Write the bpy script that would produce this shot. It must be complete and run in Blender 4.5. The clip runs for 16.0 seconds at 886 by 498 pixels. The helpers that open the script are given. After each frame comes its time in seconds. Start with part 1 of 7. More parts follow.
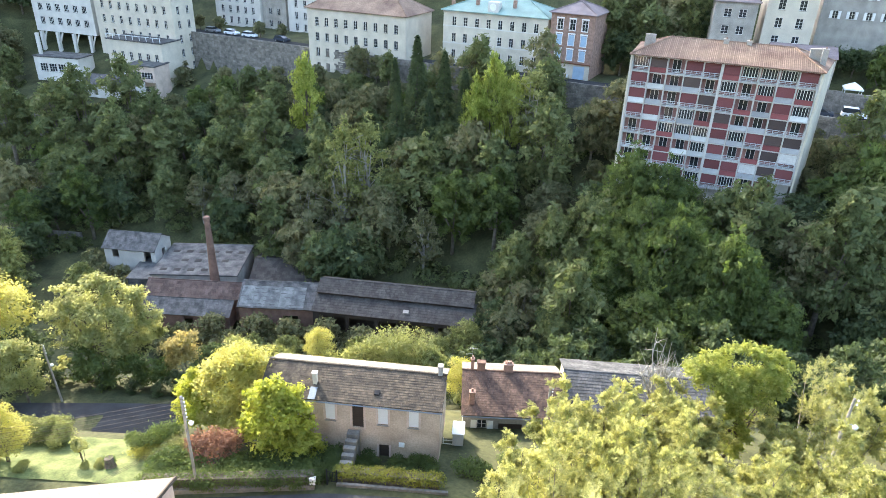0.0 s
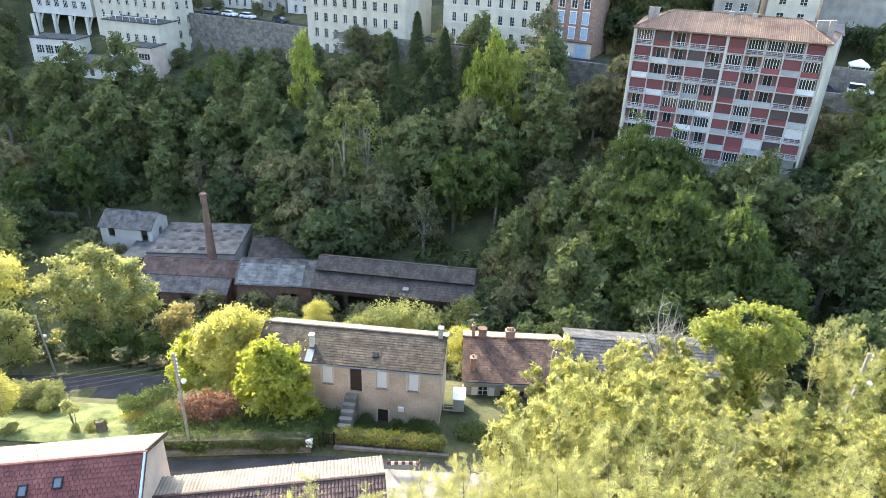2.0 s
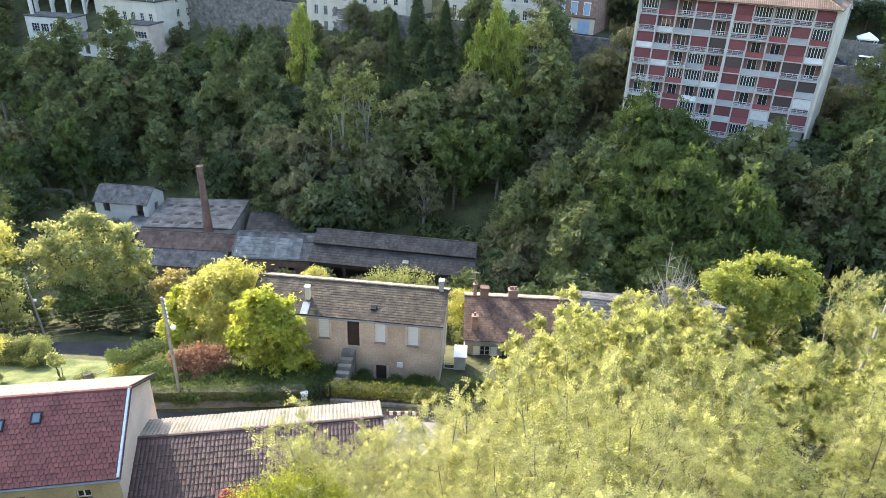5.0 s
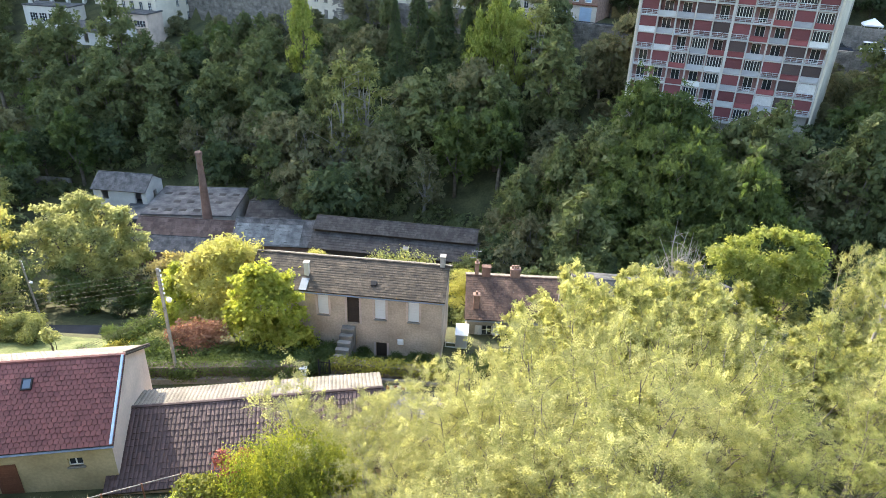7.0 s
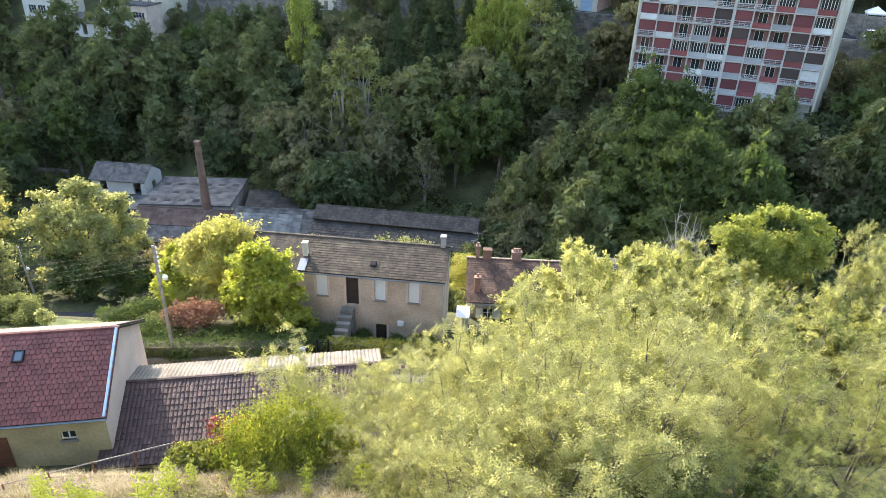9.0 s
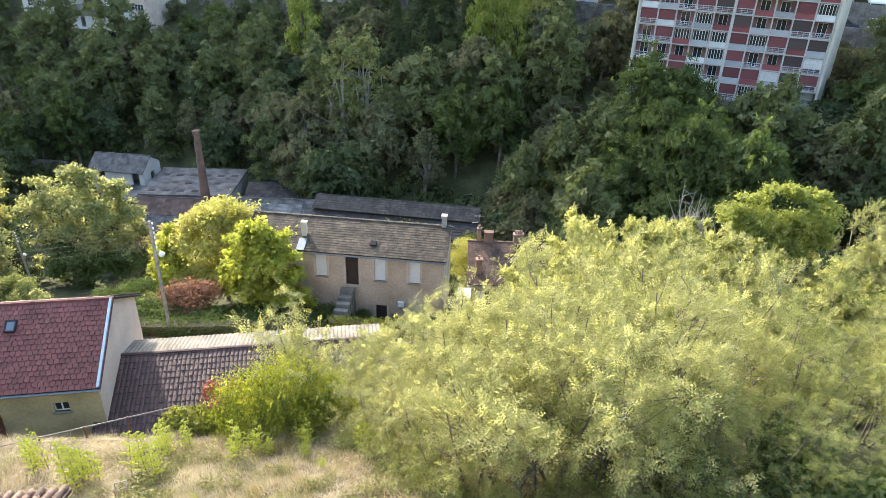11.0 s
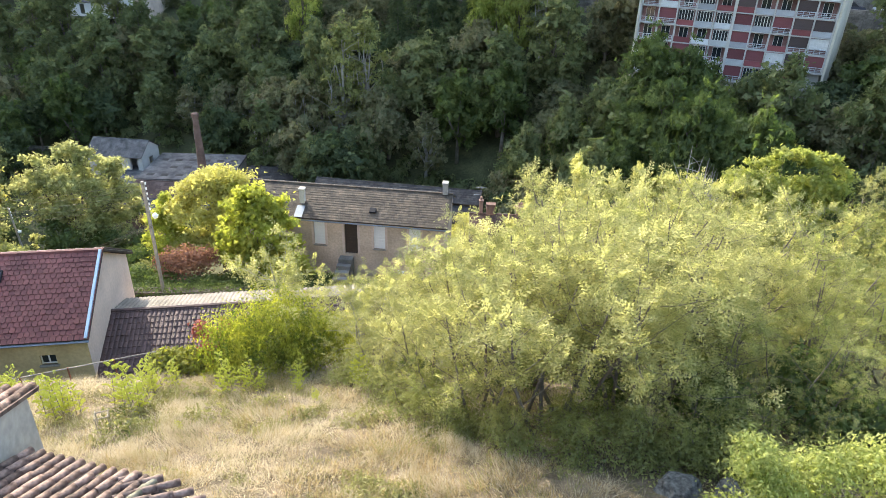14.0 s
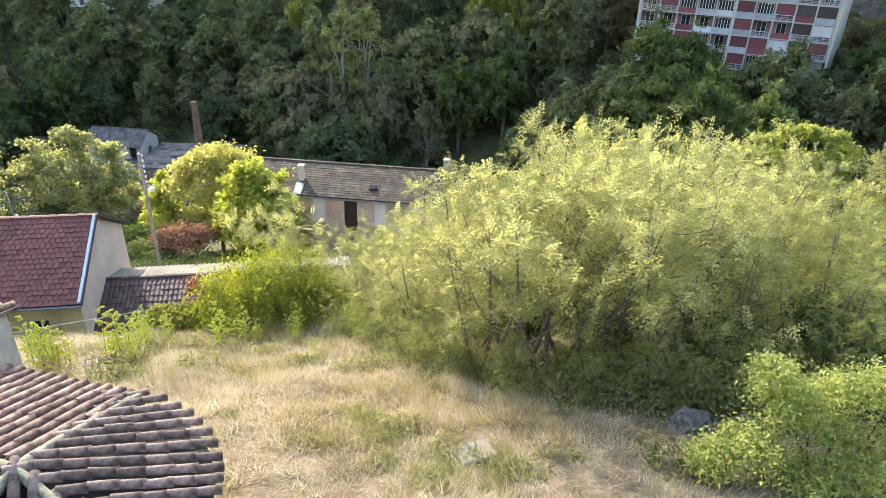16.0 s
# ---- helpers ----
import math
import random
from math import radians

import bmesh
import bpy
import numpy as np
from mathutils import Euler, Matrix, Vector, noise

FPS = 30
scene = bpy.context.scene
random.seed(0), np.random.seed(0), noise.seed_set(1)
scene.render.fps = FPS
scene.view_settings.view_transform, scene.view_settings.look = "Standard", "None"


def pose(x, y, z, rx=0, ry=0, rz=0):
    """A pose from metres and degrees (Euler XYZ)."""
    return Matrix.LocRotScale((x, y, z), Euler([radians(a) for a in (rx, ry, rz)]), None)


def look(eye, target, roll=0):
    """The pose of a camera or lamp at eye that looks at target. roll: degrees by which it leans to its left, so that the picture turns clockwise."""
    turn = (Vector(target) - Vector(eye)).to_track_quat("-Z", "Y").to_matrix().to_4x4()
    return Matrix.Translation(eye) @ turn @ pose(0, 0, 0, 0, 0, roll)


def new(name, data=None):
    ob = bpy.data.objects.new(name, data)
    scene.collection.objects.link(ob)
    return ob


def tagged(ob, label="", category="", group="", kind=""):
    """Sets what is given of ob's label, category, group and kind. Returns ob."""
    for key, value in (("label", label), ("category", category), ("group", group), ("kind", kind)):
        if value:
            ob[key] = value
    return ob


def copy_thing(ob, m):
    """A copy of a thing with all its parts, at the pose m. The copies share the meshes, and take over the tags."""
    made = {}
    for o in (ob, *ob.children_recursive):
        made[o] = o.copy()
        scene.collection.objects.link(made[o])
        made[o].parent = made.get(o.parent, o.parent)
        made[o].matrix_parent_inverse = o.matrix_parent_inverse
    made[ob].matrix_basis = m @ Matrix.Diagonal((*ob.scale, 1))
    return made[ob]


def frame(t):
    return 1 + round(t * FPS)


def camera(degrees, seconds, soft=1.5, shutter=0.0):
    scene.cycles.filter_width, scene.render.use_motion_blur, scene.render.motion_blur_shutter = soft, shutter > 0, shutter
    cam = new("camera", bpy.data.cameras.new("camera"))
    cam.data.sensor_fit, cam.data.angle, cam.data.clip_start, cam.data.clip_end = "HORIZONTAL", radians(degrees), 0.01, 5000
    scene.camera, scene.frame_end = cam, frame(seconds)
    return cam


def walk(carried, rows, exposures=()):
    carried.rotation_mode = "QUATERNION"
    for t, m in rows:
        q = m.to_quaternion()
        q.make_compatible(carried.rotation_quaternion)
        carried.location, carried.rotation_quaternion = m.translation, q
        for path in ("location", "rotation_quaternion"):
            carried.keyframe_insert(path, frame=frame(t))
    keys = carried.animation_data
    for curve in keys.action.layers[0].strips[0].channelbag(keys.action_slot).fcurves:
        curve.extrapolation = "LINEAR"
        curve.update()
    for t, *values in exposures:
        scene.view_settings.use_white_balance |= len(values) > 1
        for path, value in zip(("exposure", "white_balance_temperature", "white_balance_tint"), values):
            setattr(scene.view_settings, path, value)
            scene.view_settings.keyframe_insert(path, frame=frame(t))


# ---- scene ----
cam = camera(67.0, 16.0, soft=0.85)
PATH = [
    (0, (0.0, 0.0, 40.0), (-0.05, 1.786, 39.101), 2.0),
    (0.5, (0.053, -0.001, 39.229), (0.002, 1.783, 38.325), 2.0),
    (1, (0.08, 0.021, 38.45), (0.03, 1.802, 37.542), 2.0),
    (1.5, (0.097, 0.043, 37.597), (0.047, 1.823, 36.686), 2.0),
    (2, (0.094, 0.052, 36.759), (0.044, 1.831, 35.846), 2.0),
    (2.5, (0.095, 0.085, 35.985), (0.045, 1.862, 35.07), 2.1),
    (3, (0.126, 0.127, 35.256), (0.076, 1.904, 34.339), 2.1),
    (3.5, (0.132, 0.17, 34.544), (0.083, 1.946, 33.625), 2.2),
    (4, (0.161, 0.12, 33.859), (0.111, 1.895, 32.939), 2.1),
    (6.5, (0.166, 0.184, 31.109), (0.116, 1.955, 30.181), 2.1),
    (7, (0.159, 0.161, 30.68), (0.108, 1.931, 29.751), 2.1),
    (7.5, (0.186, 0.115, 30.304), (0.134, 1.885, 29.374), 2.0),
    (8, (0.204, 0.103, 29.898), (0.151, 1.873, 28.967), 2.0),
    (8.5, (0.221, 0.122, 29.526), (0.167, 1.89, 28.593), 2.0),
    (9, (0.23, 0.145, 29.142), (0.177, 1.913, 28.208), 2.0),
    (11.5, (0.219, 0.069, 27.099), (0.165, 1.835, 26.163), 1.9),
    (12, (0.213, 0.063, 26.662), (0.157, 1.83, 25.726), 1.8),
    (12.5, (0.231, 0.041, 26.252), (0.175, 1.806, 25.315), 1.8),
    (13, (0.268, 0.027, 25.851), (0.211, 1.792, 24.913), 1.8),
    (13.5, (0.306, 0.02, 25.445), (0.248, 1.784, 24.505), 1.8),
    (14, (0.319, 0.017, 25.044), (0.262, 1.781, 24.104), 1.9),
    (14.5, (0.327, -0.011, 24.66), (0.271, 1.753, 23.718), 1.9),
    (15, (0.339, -0.045, 24.226), (0.282, 1.718, 23.283), 1.9),
    (15.5, (0.337, -0.092, 23.822), (0.28, 1.671, 22.879), 1.8),
    (16, (0.332, -0.132, 23.427), (0.274, 1.63, 22.484), 1.9),
]
walk(cam, [(t, look(eye, target, roll)) for t, eye, target, roll in PATH], exposures=((0, 2.85), (4, 2.62), (8, 2.45), (16, 2.35)))

# ---------------------------------------------------------------- light
AZ, ELEV = radians(-36.0), radians(28.0)
SUNDIR = Vector((math.sin(AZ) * math.cos(ELEV), math.cos(AZ) * math.cos(ELEV), math.sin(ELEV)))
world = bpy.data.worlds.new("sky")
scene.world = world
world.use_nodes = True
wn = world.node_tree.nodes
sky = wn.new("ShaderNodeTexSky")
sky.sky_type, sky.sun_disc = "NISHITA", False
sky.sun_elevation, sky.sun_rotation = ELEV, AZ % (2 * math.pi)
sky.air_density, sky.dust_density, sky.ozone_density = 1.2, 2.5, 1.0
wn["Background"].inputs["Strength"].default_value = 0.15
world.node_tree.links.new(sky.outputs["Color"], wn["Background"].inputs["Color"])
sun = new("sun", bpy.data.lights.new("sun", "SUN"))
sun.data.energy, sun.data.angle, sun.data.color = 2.1, radians(0.6), (1.0, 0.92, 0.78)
sun.matrix_world = look(SUNDIR * 300, (0, 0, 0))

# ---------------------------------------------------------------- materials


def mat(name, color, rough=0.8, var=0.25, scale=1.5, fine=12.0, bump=0.3, metal=0.0, tint=None, rnd=0.0, spec=0.3, bdist=0.02, sheen=0.0):
    """A painted, stony or earthy surface: a base colour broken up at two scales, with relief."""
    m = bpy.data.materials.new(name)
    m.use_nodes = True
    n, ln = m.node_tree.nodes, m.node_tree.links
    b = n["Principled BSDF"]
    b.inputs["Roughness"].default_value, b.inputs["Metallic"].default_value = rough, metal
    b.inputs["Specular IOR Level"].default_value = spec
    b.inputs["Sheen Weight"].default_value, b.inputs["Sheen Roughness"].default_value = sheen, 0.35
    co = n.new("ShaderNodeTexCoord")
    big, small = n.new("ShaderNodeTexNoise"), n.new("ShaderNodeTexNoise")
    big.inputs["Scale"].default_value, small.inputs["Scale"].default_value = scale, fine
    big.inputs["Detail"].default_value, small.inputs["Detail"].default_value = 5, 4
    for t in (big, small):
        ln.new(co.outputs["Object"], t.inputs["Vector"])
    ramp = n.new("ShaderNodeValToRGB")
    c = Vector(color[:3])
    t2 = Vector(tint) if tint else c * (1 + var)
    ramp.color_ramp.elements[0].position, ramp.color_ramp.elements[1].position = 0.3, 0.72
    ramp.color_ramp.elements[0].color = (*(c * (1 - var)), 1)
    ramp.color_ramp.elements[1].color = (*t2, 1)
    ln.new(big.outputs["Fac"], ramp.inputs["Fac"])
    mix = n.new("ShaderNodeMix")
    mix.data_type, mix.blend_type = "RGBA", "MULTIPLY"
    mix.inputs["Factor"].default_value = 0.6
    grey = n.new("ShaderNodeMapRange")
    grey.inputs["From Min"].default_value, grey.inputs["From Max"].default_value = 0.3, 0.7
    grey.inputs["To Min"].default_value, grey.inputs["To Max"].default_value = 1 - var * 1.3, 1 + var * 0.5
    ln.new(small.outputs["Fac"], grey.inputs["Value"])
    ln.new(ramp.outputs["Color"], mix.inputs[6])
    ln.new(grey.outputs["Result"], mix.inputs[7])
    out = mix.outputs[2]
    if rnd:
        oi = n.new("ShaderNodeObjectInfo")
        gi = n.new("ShaderNodeNewGeometry")
        add = n.new("ShaderNodeMath")
        add.operation = "ADD"
        ln.new(oi.outputs["Random"], add.inputs[0])
        ln.new(gi.outputs["Random Per Island"], add.inputs[1])
        fr = n.new("ShaderNodeMath")
        fr.operation = "FRACT"
        ln.new(add.outputs[0], fr.inputs[0])
        mr = n.new("ShaderNodeMapRange")
        mr.inputs["To Min"].default_value, mr.inputs["To Max"].default_value = 1 - rnd, 1 + rnd
        ln.new(fr.outputs[0], mr.inputs["Value"])
        mx = n.new("ShaderNodeMix")
        mx.data_type, mx.blend_type = "RGBA", "MULTIPLY"
        mx.inputs["Factor"].default_value = 1.0
        ln.new(out, mx.inputs[6])
        ln.new(mr.outputs["Result"], mx.inputs[7])
        out = mx.outputs[2]
    ln.new(out, b.inputs["Base Color"])
    if bump:
        bp = n.new("ShaderNodeBump")
        bp.inputs["Strength"].default_value, bp.inputs["Distance"].default_value = bump, bdist
        ln.new(small.outputs["Fac"], bp.inputs["Height"])
        ln.new(bp.outputs["Normal"], b.inputs["Normal"])
    return m


def leaf_mat(name, dark, light, trans=0.5, spread=0.35, cut=0.0, cover=0.58, patch=0.55):
    """Leaves that let light through; each leaf and each plant takes its own shade. cut: leaves per metre on a spray, with gaps between them."""
    m = bpy.data.materials.new(name)
    m.use_nodes = True
    n, ln = m.node_tree.nodes, m.node_tree.links
    n.remove(n["Principled BSDF"])
    gi, oi = n.new("ShaderNodeNewGeometry"), n.new("ShaderNodeObjectInfo")
    co, no = n.new("ShaderNodeTexCoord"), n.new("ShaderNodeTexNoise")
    no.inputs["Scale"].default_value, no.inputs["Detail"].default_value = patch, 3
    ln.new(co.outputs["Object"], no.inputs["Vector"])
    a = n.new("ShaderNodeMath")
    a.operation = "MULTIPLY_ADD"
    a.inputs[1].default_value = spread
    ln.new(gi.outputs["Random Per Island"], a.inputs[0])
    nm = n.new("ShaderNodeMath")
    nm.operation = "MULTIPLY_ADD"
    nm.inputs[1].default_value, nm.inputs[2].default_value = 1.3, -0.45
    ln.new(no.outputs["Fac"], nm.inputs[0])
    ln.new(nm.outputs[0], a.inputs[2])
    o2 = n.new("ShaderNodeMath")
    o2.operation = "MULTIPLY_ADD"
    o2.inputs[1].default_value = 0.3
    ln.new(oi.outputs["Random"], o2.inputs[0])
    ln.new(a.outputs[0], o2.inputs[2])
    r = n.new("ShaderNodeValToRGB")
    r.color_ramp.elements[0].color, r.color_ramp.elements[1].color = (*dark, 1), (*light, 1)
    r.color_ramp.elements[0].position, r.color_ramp.elements[1].position = 0.15, 0.95
    ln.new(o2.outputs[0], r.inputs["Fac"])
    d, t, g = n.new("ShaderNodeBsdfDiffuse"), n.new("ShaderNodeBsdfTranslucent"), n.new("ShaderNodeBsdfGlossy")
    g.inputs["Roughness"].default_value = 0.65
    hs = n.new("ShaderNodeHueSaturation")
    hs.inputs["Saturation"].default_value, hs.inputs["Value"].default_value = 1.1, 1.5
    ln.new(r.outputs["Color"], hs.inputs["Color"])
    ln.new(r.outputs["Color"], d.inputs["Color"])
    ln.new(hs.outputs["Color"], t.inputs["Color"])
    m1, m2 = n.new("ShaderNodeMixShader"), n.new("ShaderNodeMixShader")
    m1.inputs["Fac"].default_value, m2.inputs["Fac"].default_value = trans, 0.02
    ln.new(d.outputs[0], m1.inputs[1])
    ln.new(t.outputs[0], m1.inputs[2])
    ln.new(m1.outputs[0], m2.inputs[1])
    ln.new(g.outputs[0], m2.inputs[2])
    last = m2.outputs[0]
    if cut:
        vo, lt = n.new("ShaderNodeTexVoronoi"), n.new("ShaderNodeMath")
        vo.inputs["Scale"].default_value = cut
        ln.new(co.outputs["Object"], vo.inputs["Vector"])
        lt.operation, lt.inputs[1].default_value = "LESS_THAN", cover
        ln.new(vo.outputs["Distance"], lt.inputs[0])
        sep = n.new("ShaderNodeSeparateColor")
        ln.new(vo.outputs["Color"], sep.inputs["Color"])
        o3 = n.new("ShaderNodeMath")
        o3.operation, o3.inputs[1].default_value = "MULTIPLY_ADD", spread * 0.8
        ln.new(sep.outputs[0], o3.inputs[0])
        ln.new(o2.outputs[0], o3.inputs[2])
        sb_ = n.new("ShaderNodeMath")
        sb_.operation, sb_.inputs[1].default_value = "SUBTRACT", spread * 0.4
        ln.new(o3.outputs[0], sb_.inputs[0])
        ln.new(sb_.outputs[0], r.inputs["Fac"])
        tr, m3 = n.new("ShaderNodeBsdfTransparent"), n.new("ShaderNodeMixShader")
        ln.new(lt.outputs[0], m3.inputs["Fac"])
        ln.new(tr.outputs[0], m3.inputs[1])
        ln.new(last, m3.inputs[2])
        last = m3.outputs[0]
    ln.new(last, n["Material Output"].inputs["Surface"])
    return m


def glass_mat(name, color=(0.03, 0.035, 0.04), rough=0.06):
    m = bpy.data.materials.new(name)
    m.use_nodes = True
    b = m.node_tree.nodes["Principled BSDF"]
    b.inputs["Base Color"].default_value = (*color, 1)
    b.inputs["Roughness"].default_value = rough
    b.inputs["Specular IOR Level"].default_value = 0.6
    return m


M = {}
M["earth"] = mat("earth", (0.060, 0.068, 0.028), 0.95, 0.4, 0.25, 3.0, 0.6, tint=(0.11, 0.11, 0.045), bdist=0.1)
M["straw"] = mat("straw", (0.115, 0.088, 0.052), 0.95, 0.4, 1.4, 14.0, 0.9, tint=(0.235, 0.185, 0.125), bdist=0.06)
M["rust_roof"] = mat("rust_roof", (0.105, 0.062, 0.05), 0.85, 0.35, 0.5, 5.0, 0.3, tint=(0.14, 0.10, 0.085), rnd=0.25)
M["dull_roof"] = mat("dull_roof", (0.055, 0.048, 0.044), 0.85, 0.35, 0.5, 5.0, 0.3, tint=(0.085, 0.077, 0.07), rnd=0.25)
M["asphalt"] = mat("asphalt", (0.048, 0.048, 0.05), 0.97, 0.25, 0.6, 20.0, 0.2, spec=0.1)
M["pavement"] = mat("pavement", (0.26, 0.24, 0.21), 0.9, 0.25, 0.9, 14.0, 0.25)
M["render_beige"] = mat("render_beige", (0.54, 0.405, 0.29), 0.9, 0.25, 0.5, 7.0, 0.25, tint=(0.68, 0.54, 0.41))
M["render_pink"] = mat("render_pink", (0.60, 0.47, 0.38), 0.9, 0.15, 0.6, 7.0, 0.2)
M["render_ochre"] = mat("render_ochre", (0.50, 0.40, 0.23), 0.9, 0.2, 0.6, 7.0, 0.25)
M["render_cream"] = mat("render_cream", (0.58, 0.52, 0.42), 0.9, 0.14, 0.4, 6.0, 0.15)
M["render_white"] = mat("render_white", (0.60, 0.57, 0.52), 0.9, 0.12, 0.4, 6.0, 0.15)
M["render_grey"] = mat("render_grey", (0.36, 0.33, 0.29), 0.92, 0.25, 0.5, 6.0, 0.25)
M["stone"] = mat("stone", (0.21, 0.19, 0.165), 0.92, 0.35, 0.8, 4.0, 0.8, bdist=0.06, rnd=0.2)
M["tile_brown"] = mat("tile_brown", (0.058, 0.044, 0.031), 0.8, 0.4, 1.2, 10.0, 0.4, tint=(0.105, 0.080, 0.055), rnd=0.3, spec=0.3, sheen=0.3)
M["tile_rust"] = mat("tile_rust", (0.098, 0.056, 0.040), 0.8, 0.4, 1.0, 10.0, 0.4, tint=(0.15, 0.092, 0.066), rnd=0.3, spec=0.3, sheen=0.3)
# for far roof slopes: sun glare put into a pale colour
M["slope_sunlit"] = mat("slope_sunlit", (0.22, 0.19, 0.15), 0.8, 0.3, 0.7, 8.0, 0.3, tint=(0.30, 0.265, 0.215))
M["sheet_old"] = mat("sheet_old", (0.13, 0.14, 0.14), 0.85, 0.4, 0.8, 7.0, 0.3, tint=(0.22, 0.225, 0.22), rnd=0.2)
M["tile_red"] = mat("tile_red", (0.14, 0.040, 0.036), 0.7, 0.25, 0.7, 10.0, 0.3, tint=(0.19, 0.066, 0.056), rnd=0.2, spec=0.35, sheen=0.3)
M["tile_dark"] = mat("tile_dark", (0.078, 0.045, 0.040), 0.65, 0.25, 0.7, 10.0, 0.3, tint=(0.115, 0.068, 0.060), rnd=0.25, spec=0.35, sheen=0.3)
M["tile_pink"] = mat("tile_pink", (0.23, 0.14, 0.105), 0.85, 0.3, 0.25, 3.0, 0.3, tint=(0.36, 0.25, 0.18), rnd=0.25)
M["tile_clay"] = mat("tile_clay", (0.14, 0.078, 0.064), 0.9, 0.5, 4.0, 14.0, 0.8, tint=(0.30, 0.218, 0.178), rnd=0.42)
M["sheet_roof"] = mat("sheet_roof", (0.070, 0.072, 0.074), 0.85, 0.4, 0.7, 5.0, 0.3, tint=(0.15, 0.145, 0.14), rnd=0.2)
M["tile_moss"] = mat("tile_moss", (0.20, 0.18, 0.12), 0.95, 0.4, 3.0, 14.0, 0.8, tint=(0.34, 0.32, 0.23), rnd=0.25)
M["boulder"] = mat("boulder", (0.115, 0.115, 0.11), 0.95, 0.55, 5.0, 22.0, 1.0, tint=(0.24, 0.235, 0.22), bdist=0.05)
M["green_roof"] = mat("green_roof", (0.20, 0.30, 0.265), 0.6, 0.15, 0.4, 5.0, 0.1)
M["slate"] = mat("slate", (0.20, 0.16, 0.16), 0.7, 0.2, 0.6, 6.0, 0.2)
M["zinc"] = mat("zinc", (0.24, 0.27, 0.30), 0.5, 0.15, 1.0, 8.0, 0.05, metal=0.4)
M["zinc_blue"] = mat("zinc_blue", (0.40, 0.50, 0.58), 0.5, 0.1, 1.0, 8.0, 0.05, metal=0.3)
M["step_stone"] = mat("step_stone", (0.23, 0.21, 0.18), 0.9, 0.3, 0.9, 14.0, 0.3)
M["brick"] = mat("brick", (0.31, 0.195, 0.15), 0.9, 0.3, 1.4, 9.0, 0.4)
M["brick_dark"] = mat("brick_dark", (0.20, 0.12, 0.09), 0.9, 0.3, 0.8, 9.0, 0.4)
M["white_paint"] = mat("white_paint", (0.78, 0.77, 0.74), 0.6, 0.06, 2.0, 20.0, 0.05)
M["concrete_white"] = mat("concrete_white", (0.50, 0.47, 0.43), 0.85, 0.12, 0.5, 8.0, 0.1)
M["panel_red"] = mat("panel_red", (0.175, 0.058, 0.06), 0.7, 0.12, 0.5, 6.0, 0.05, rnd=0.2)
M["panel_brown"] = mat("panel_brown", (0.085, 0.06, 0.055), 0.7, 0.12, 0.5, 6.0, 0.05, rnd=0.2)
M["shutter_blue"] = mat("shutter_blue", (0.36, 0.48, 0.60), 0.6, 0.1, 1.0, 8.0, 0.05)
M["shutter_white"] = mat("shutter_white", (0.74, 0.73, 0.70), 0.6, 0.06, 1.0, 8.0, 0.05)
M["wood_brown"] = mat("wood_brown", (0.20, 0.085, 0.05), 0.7, 0.2, 1.5, 12.0, 0.2)
M["wood_dark"] = mat("wood_dark", (0.055, 0.04, 0.03), 0.7, 0.2, 1.5, 12.0, 0.2)
M["wood_grey"] = mat("wood_grey", (0.30, 0.27, 0.23), 0.9, 0.25, 3.0, 30.0, 0.3)
M["metal_grey"] = mat("metal_grey", (0.30, 0.31, 0.32), 0.5, 0.1, 2.0, 10.0, 0.05, metal=0.6)
M["rail_white"] = mat("rail_white", (0.66, 0.68, 0.70), 0.5, 0.06, 2.0, 10.0, 0.0)
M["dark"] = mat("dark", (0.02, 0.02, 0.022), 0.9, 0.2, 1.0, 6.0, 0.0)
M["glass"] = glass_mat("glass")
M["glass_sky"] = glass_mat("glass_sky", (0.10, 0.13, 0.16), 0.1)
M["curtain"] = mat("curtain", (0.6, 0.58, 0.55), 0.9, 0.1, 2.0, 8.0, 0.0)
M["bark"] = mat("bark", (0.13, 0.10, 0.075), 0.95, 0.3, 2.0, 12.0, 0.6, tint=(0.22, 0.19, 0.15))
M["bark_pale"] = mat("bark_pale", (0.30, 0.28, 0.24), 0.95, 0.2, 2.0, 12.0, 0.4)
M["car_white"] = mat("car_white", (0.75, 0.76, 0.78), 0.25, 0.03, 1.0, 5.0, 0.0, spec=0.6)
M["car_dark"] = mat("car_dark", (0.05, 0.06, 0.08), 0.25, 0.03, 1.0, 5.0, 0.0, spec=0.6)
M["car_grey"] = mat("car_grey", (0.30, 0.31, 0.33), 0.3, 0.03, 1.0, 5.0, 0.0, metal=0.5)
M["rubber"] = mat("rubber", (0.02, 0.02, 0.02), 0.9, 0.1, 1.0, 5.0, 0.0)
M["leaf_acacia"] = leaf_mat("leaf_acacia", (0.165, 0.175, 0.052), (0.45, 0.435, 0.185), 0.56, 0.35, patch=1.5)
M["bark_dark"] = mat("bark_dark", (0.16, 0.135, 0.11), 0.95, 0.3, 3.0, 20.0, 0.5)
M["leaf_acacia_dark"] = leaf_mat("leaf_acacia_dark", (0.10, 0.125, 0.032), (0.38, 0.375, 0.125), 0.54, 0.4, patch=1.5)
M["leaf_acacia_far"] = leaf_mat("leaf_acacia_far", (0.15, 0.165, 0.05), (0.42, 0.405, 0.15), 0.56, 0.5, cut=14.0, cover=0.58, patch=1.2)
M["leaf_walnut"] = leaf_mat("leaf_walnut", (0.18, 0.215, 0.05), (0.50, 0.51, 0.175), 0.55, 0.6)
M["leaf_shrub"] = leaf_mat("leaf_shrub", (0.050, 0.078, 0.020), (0.145, 0.18, 0.048), 0.5)
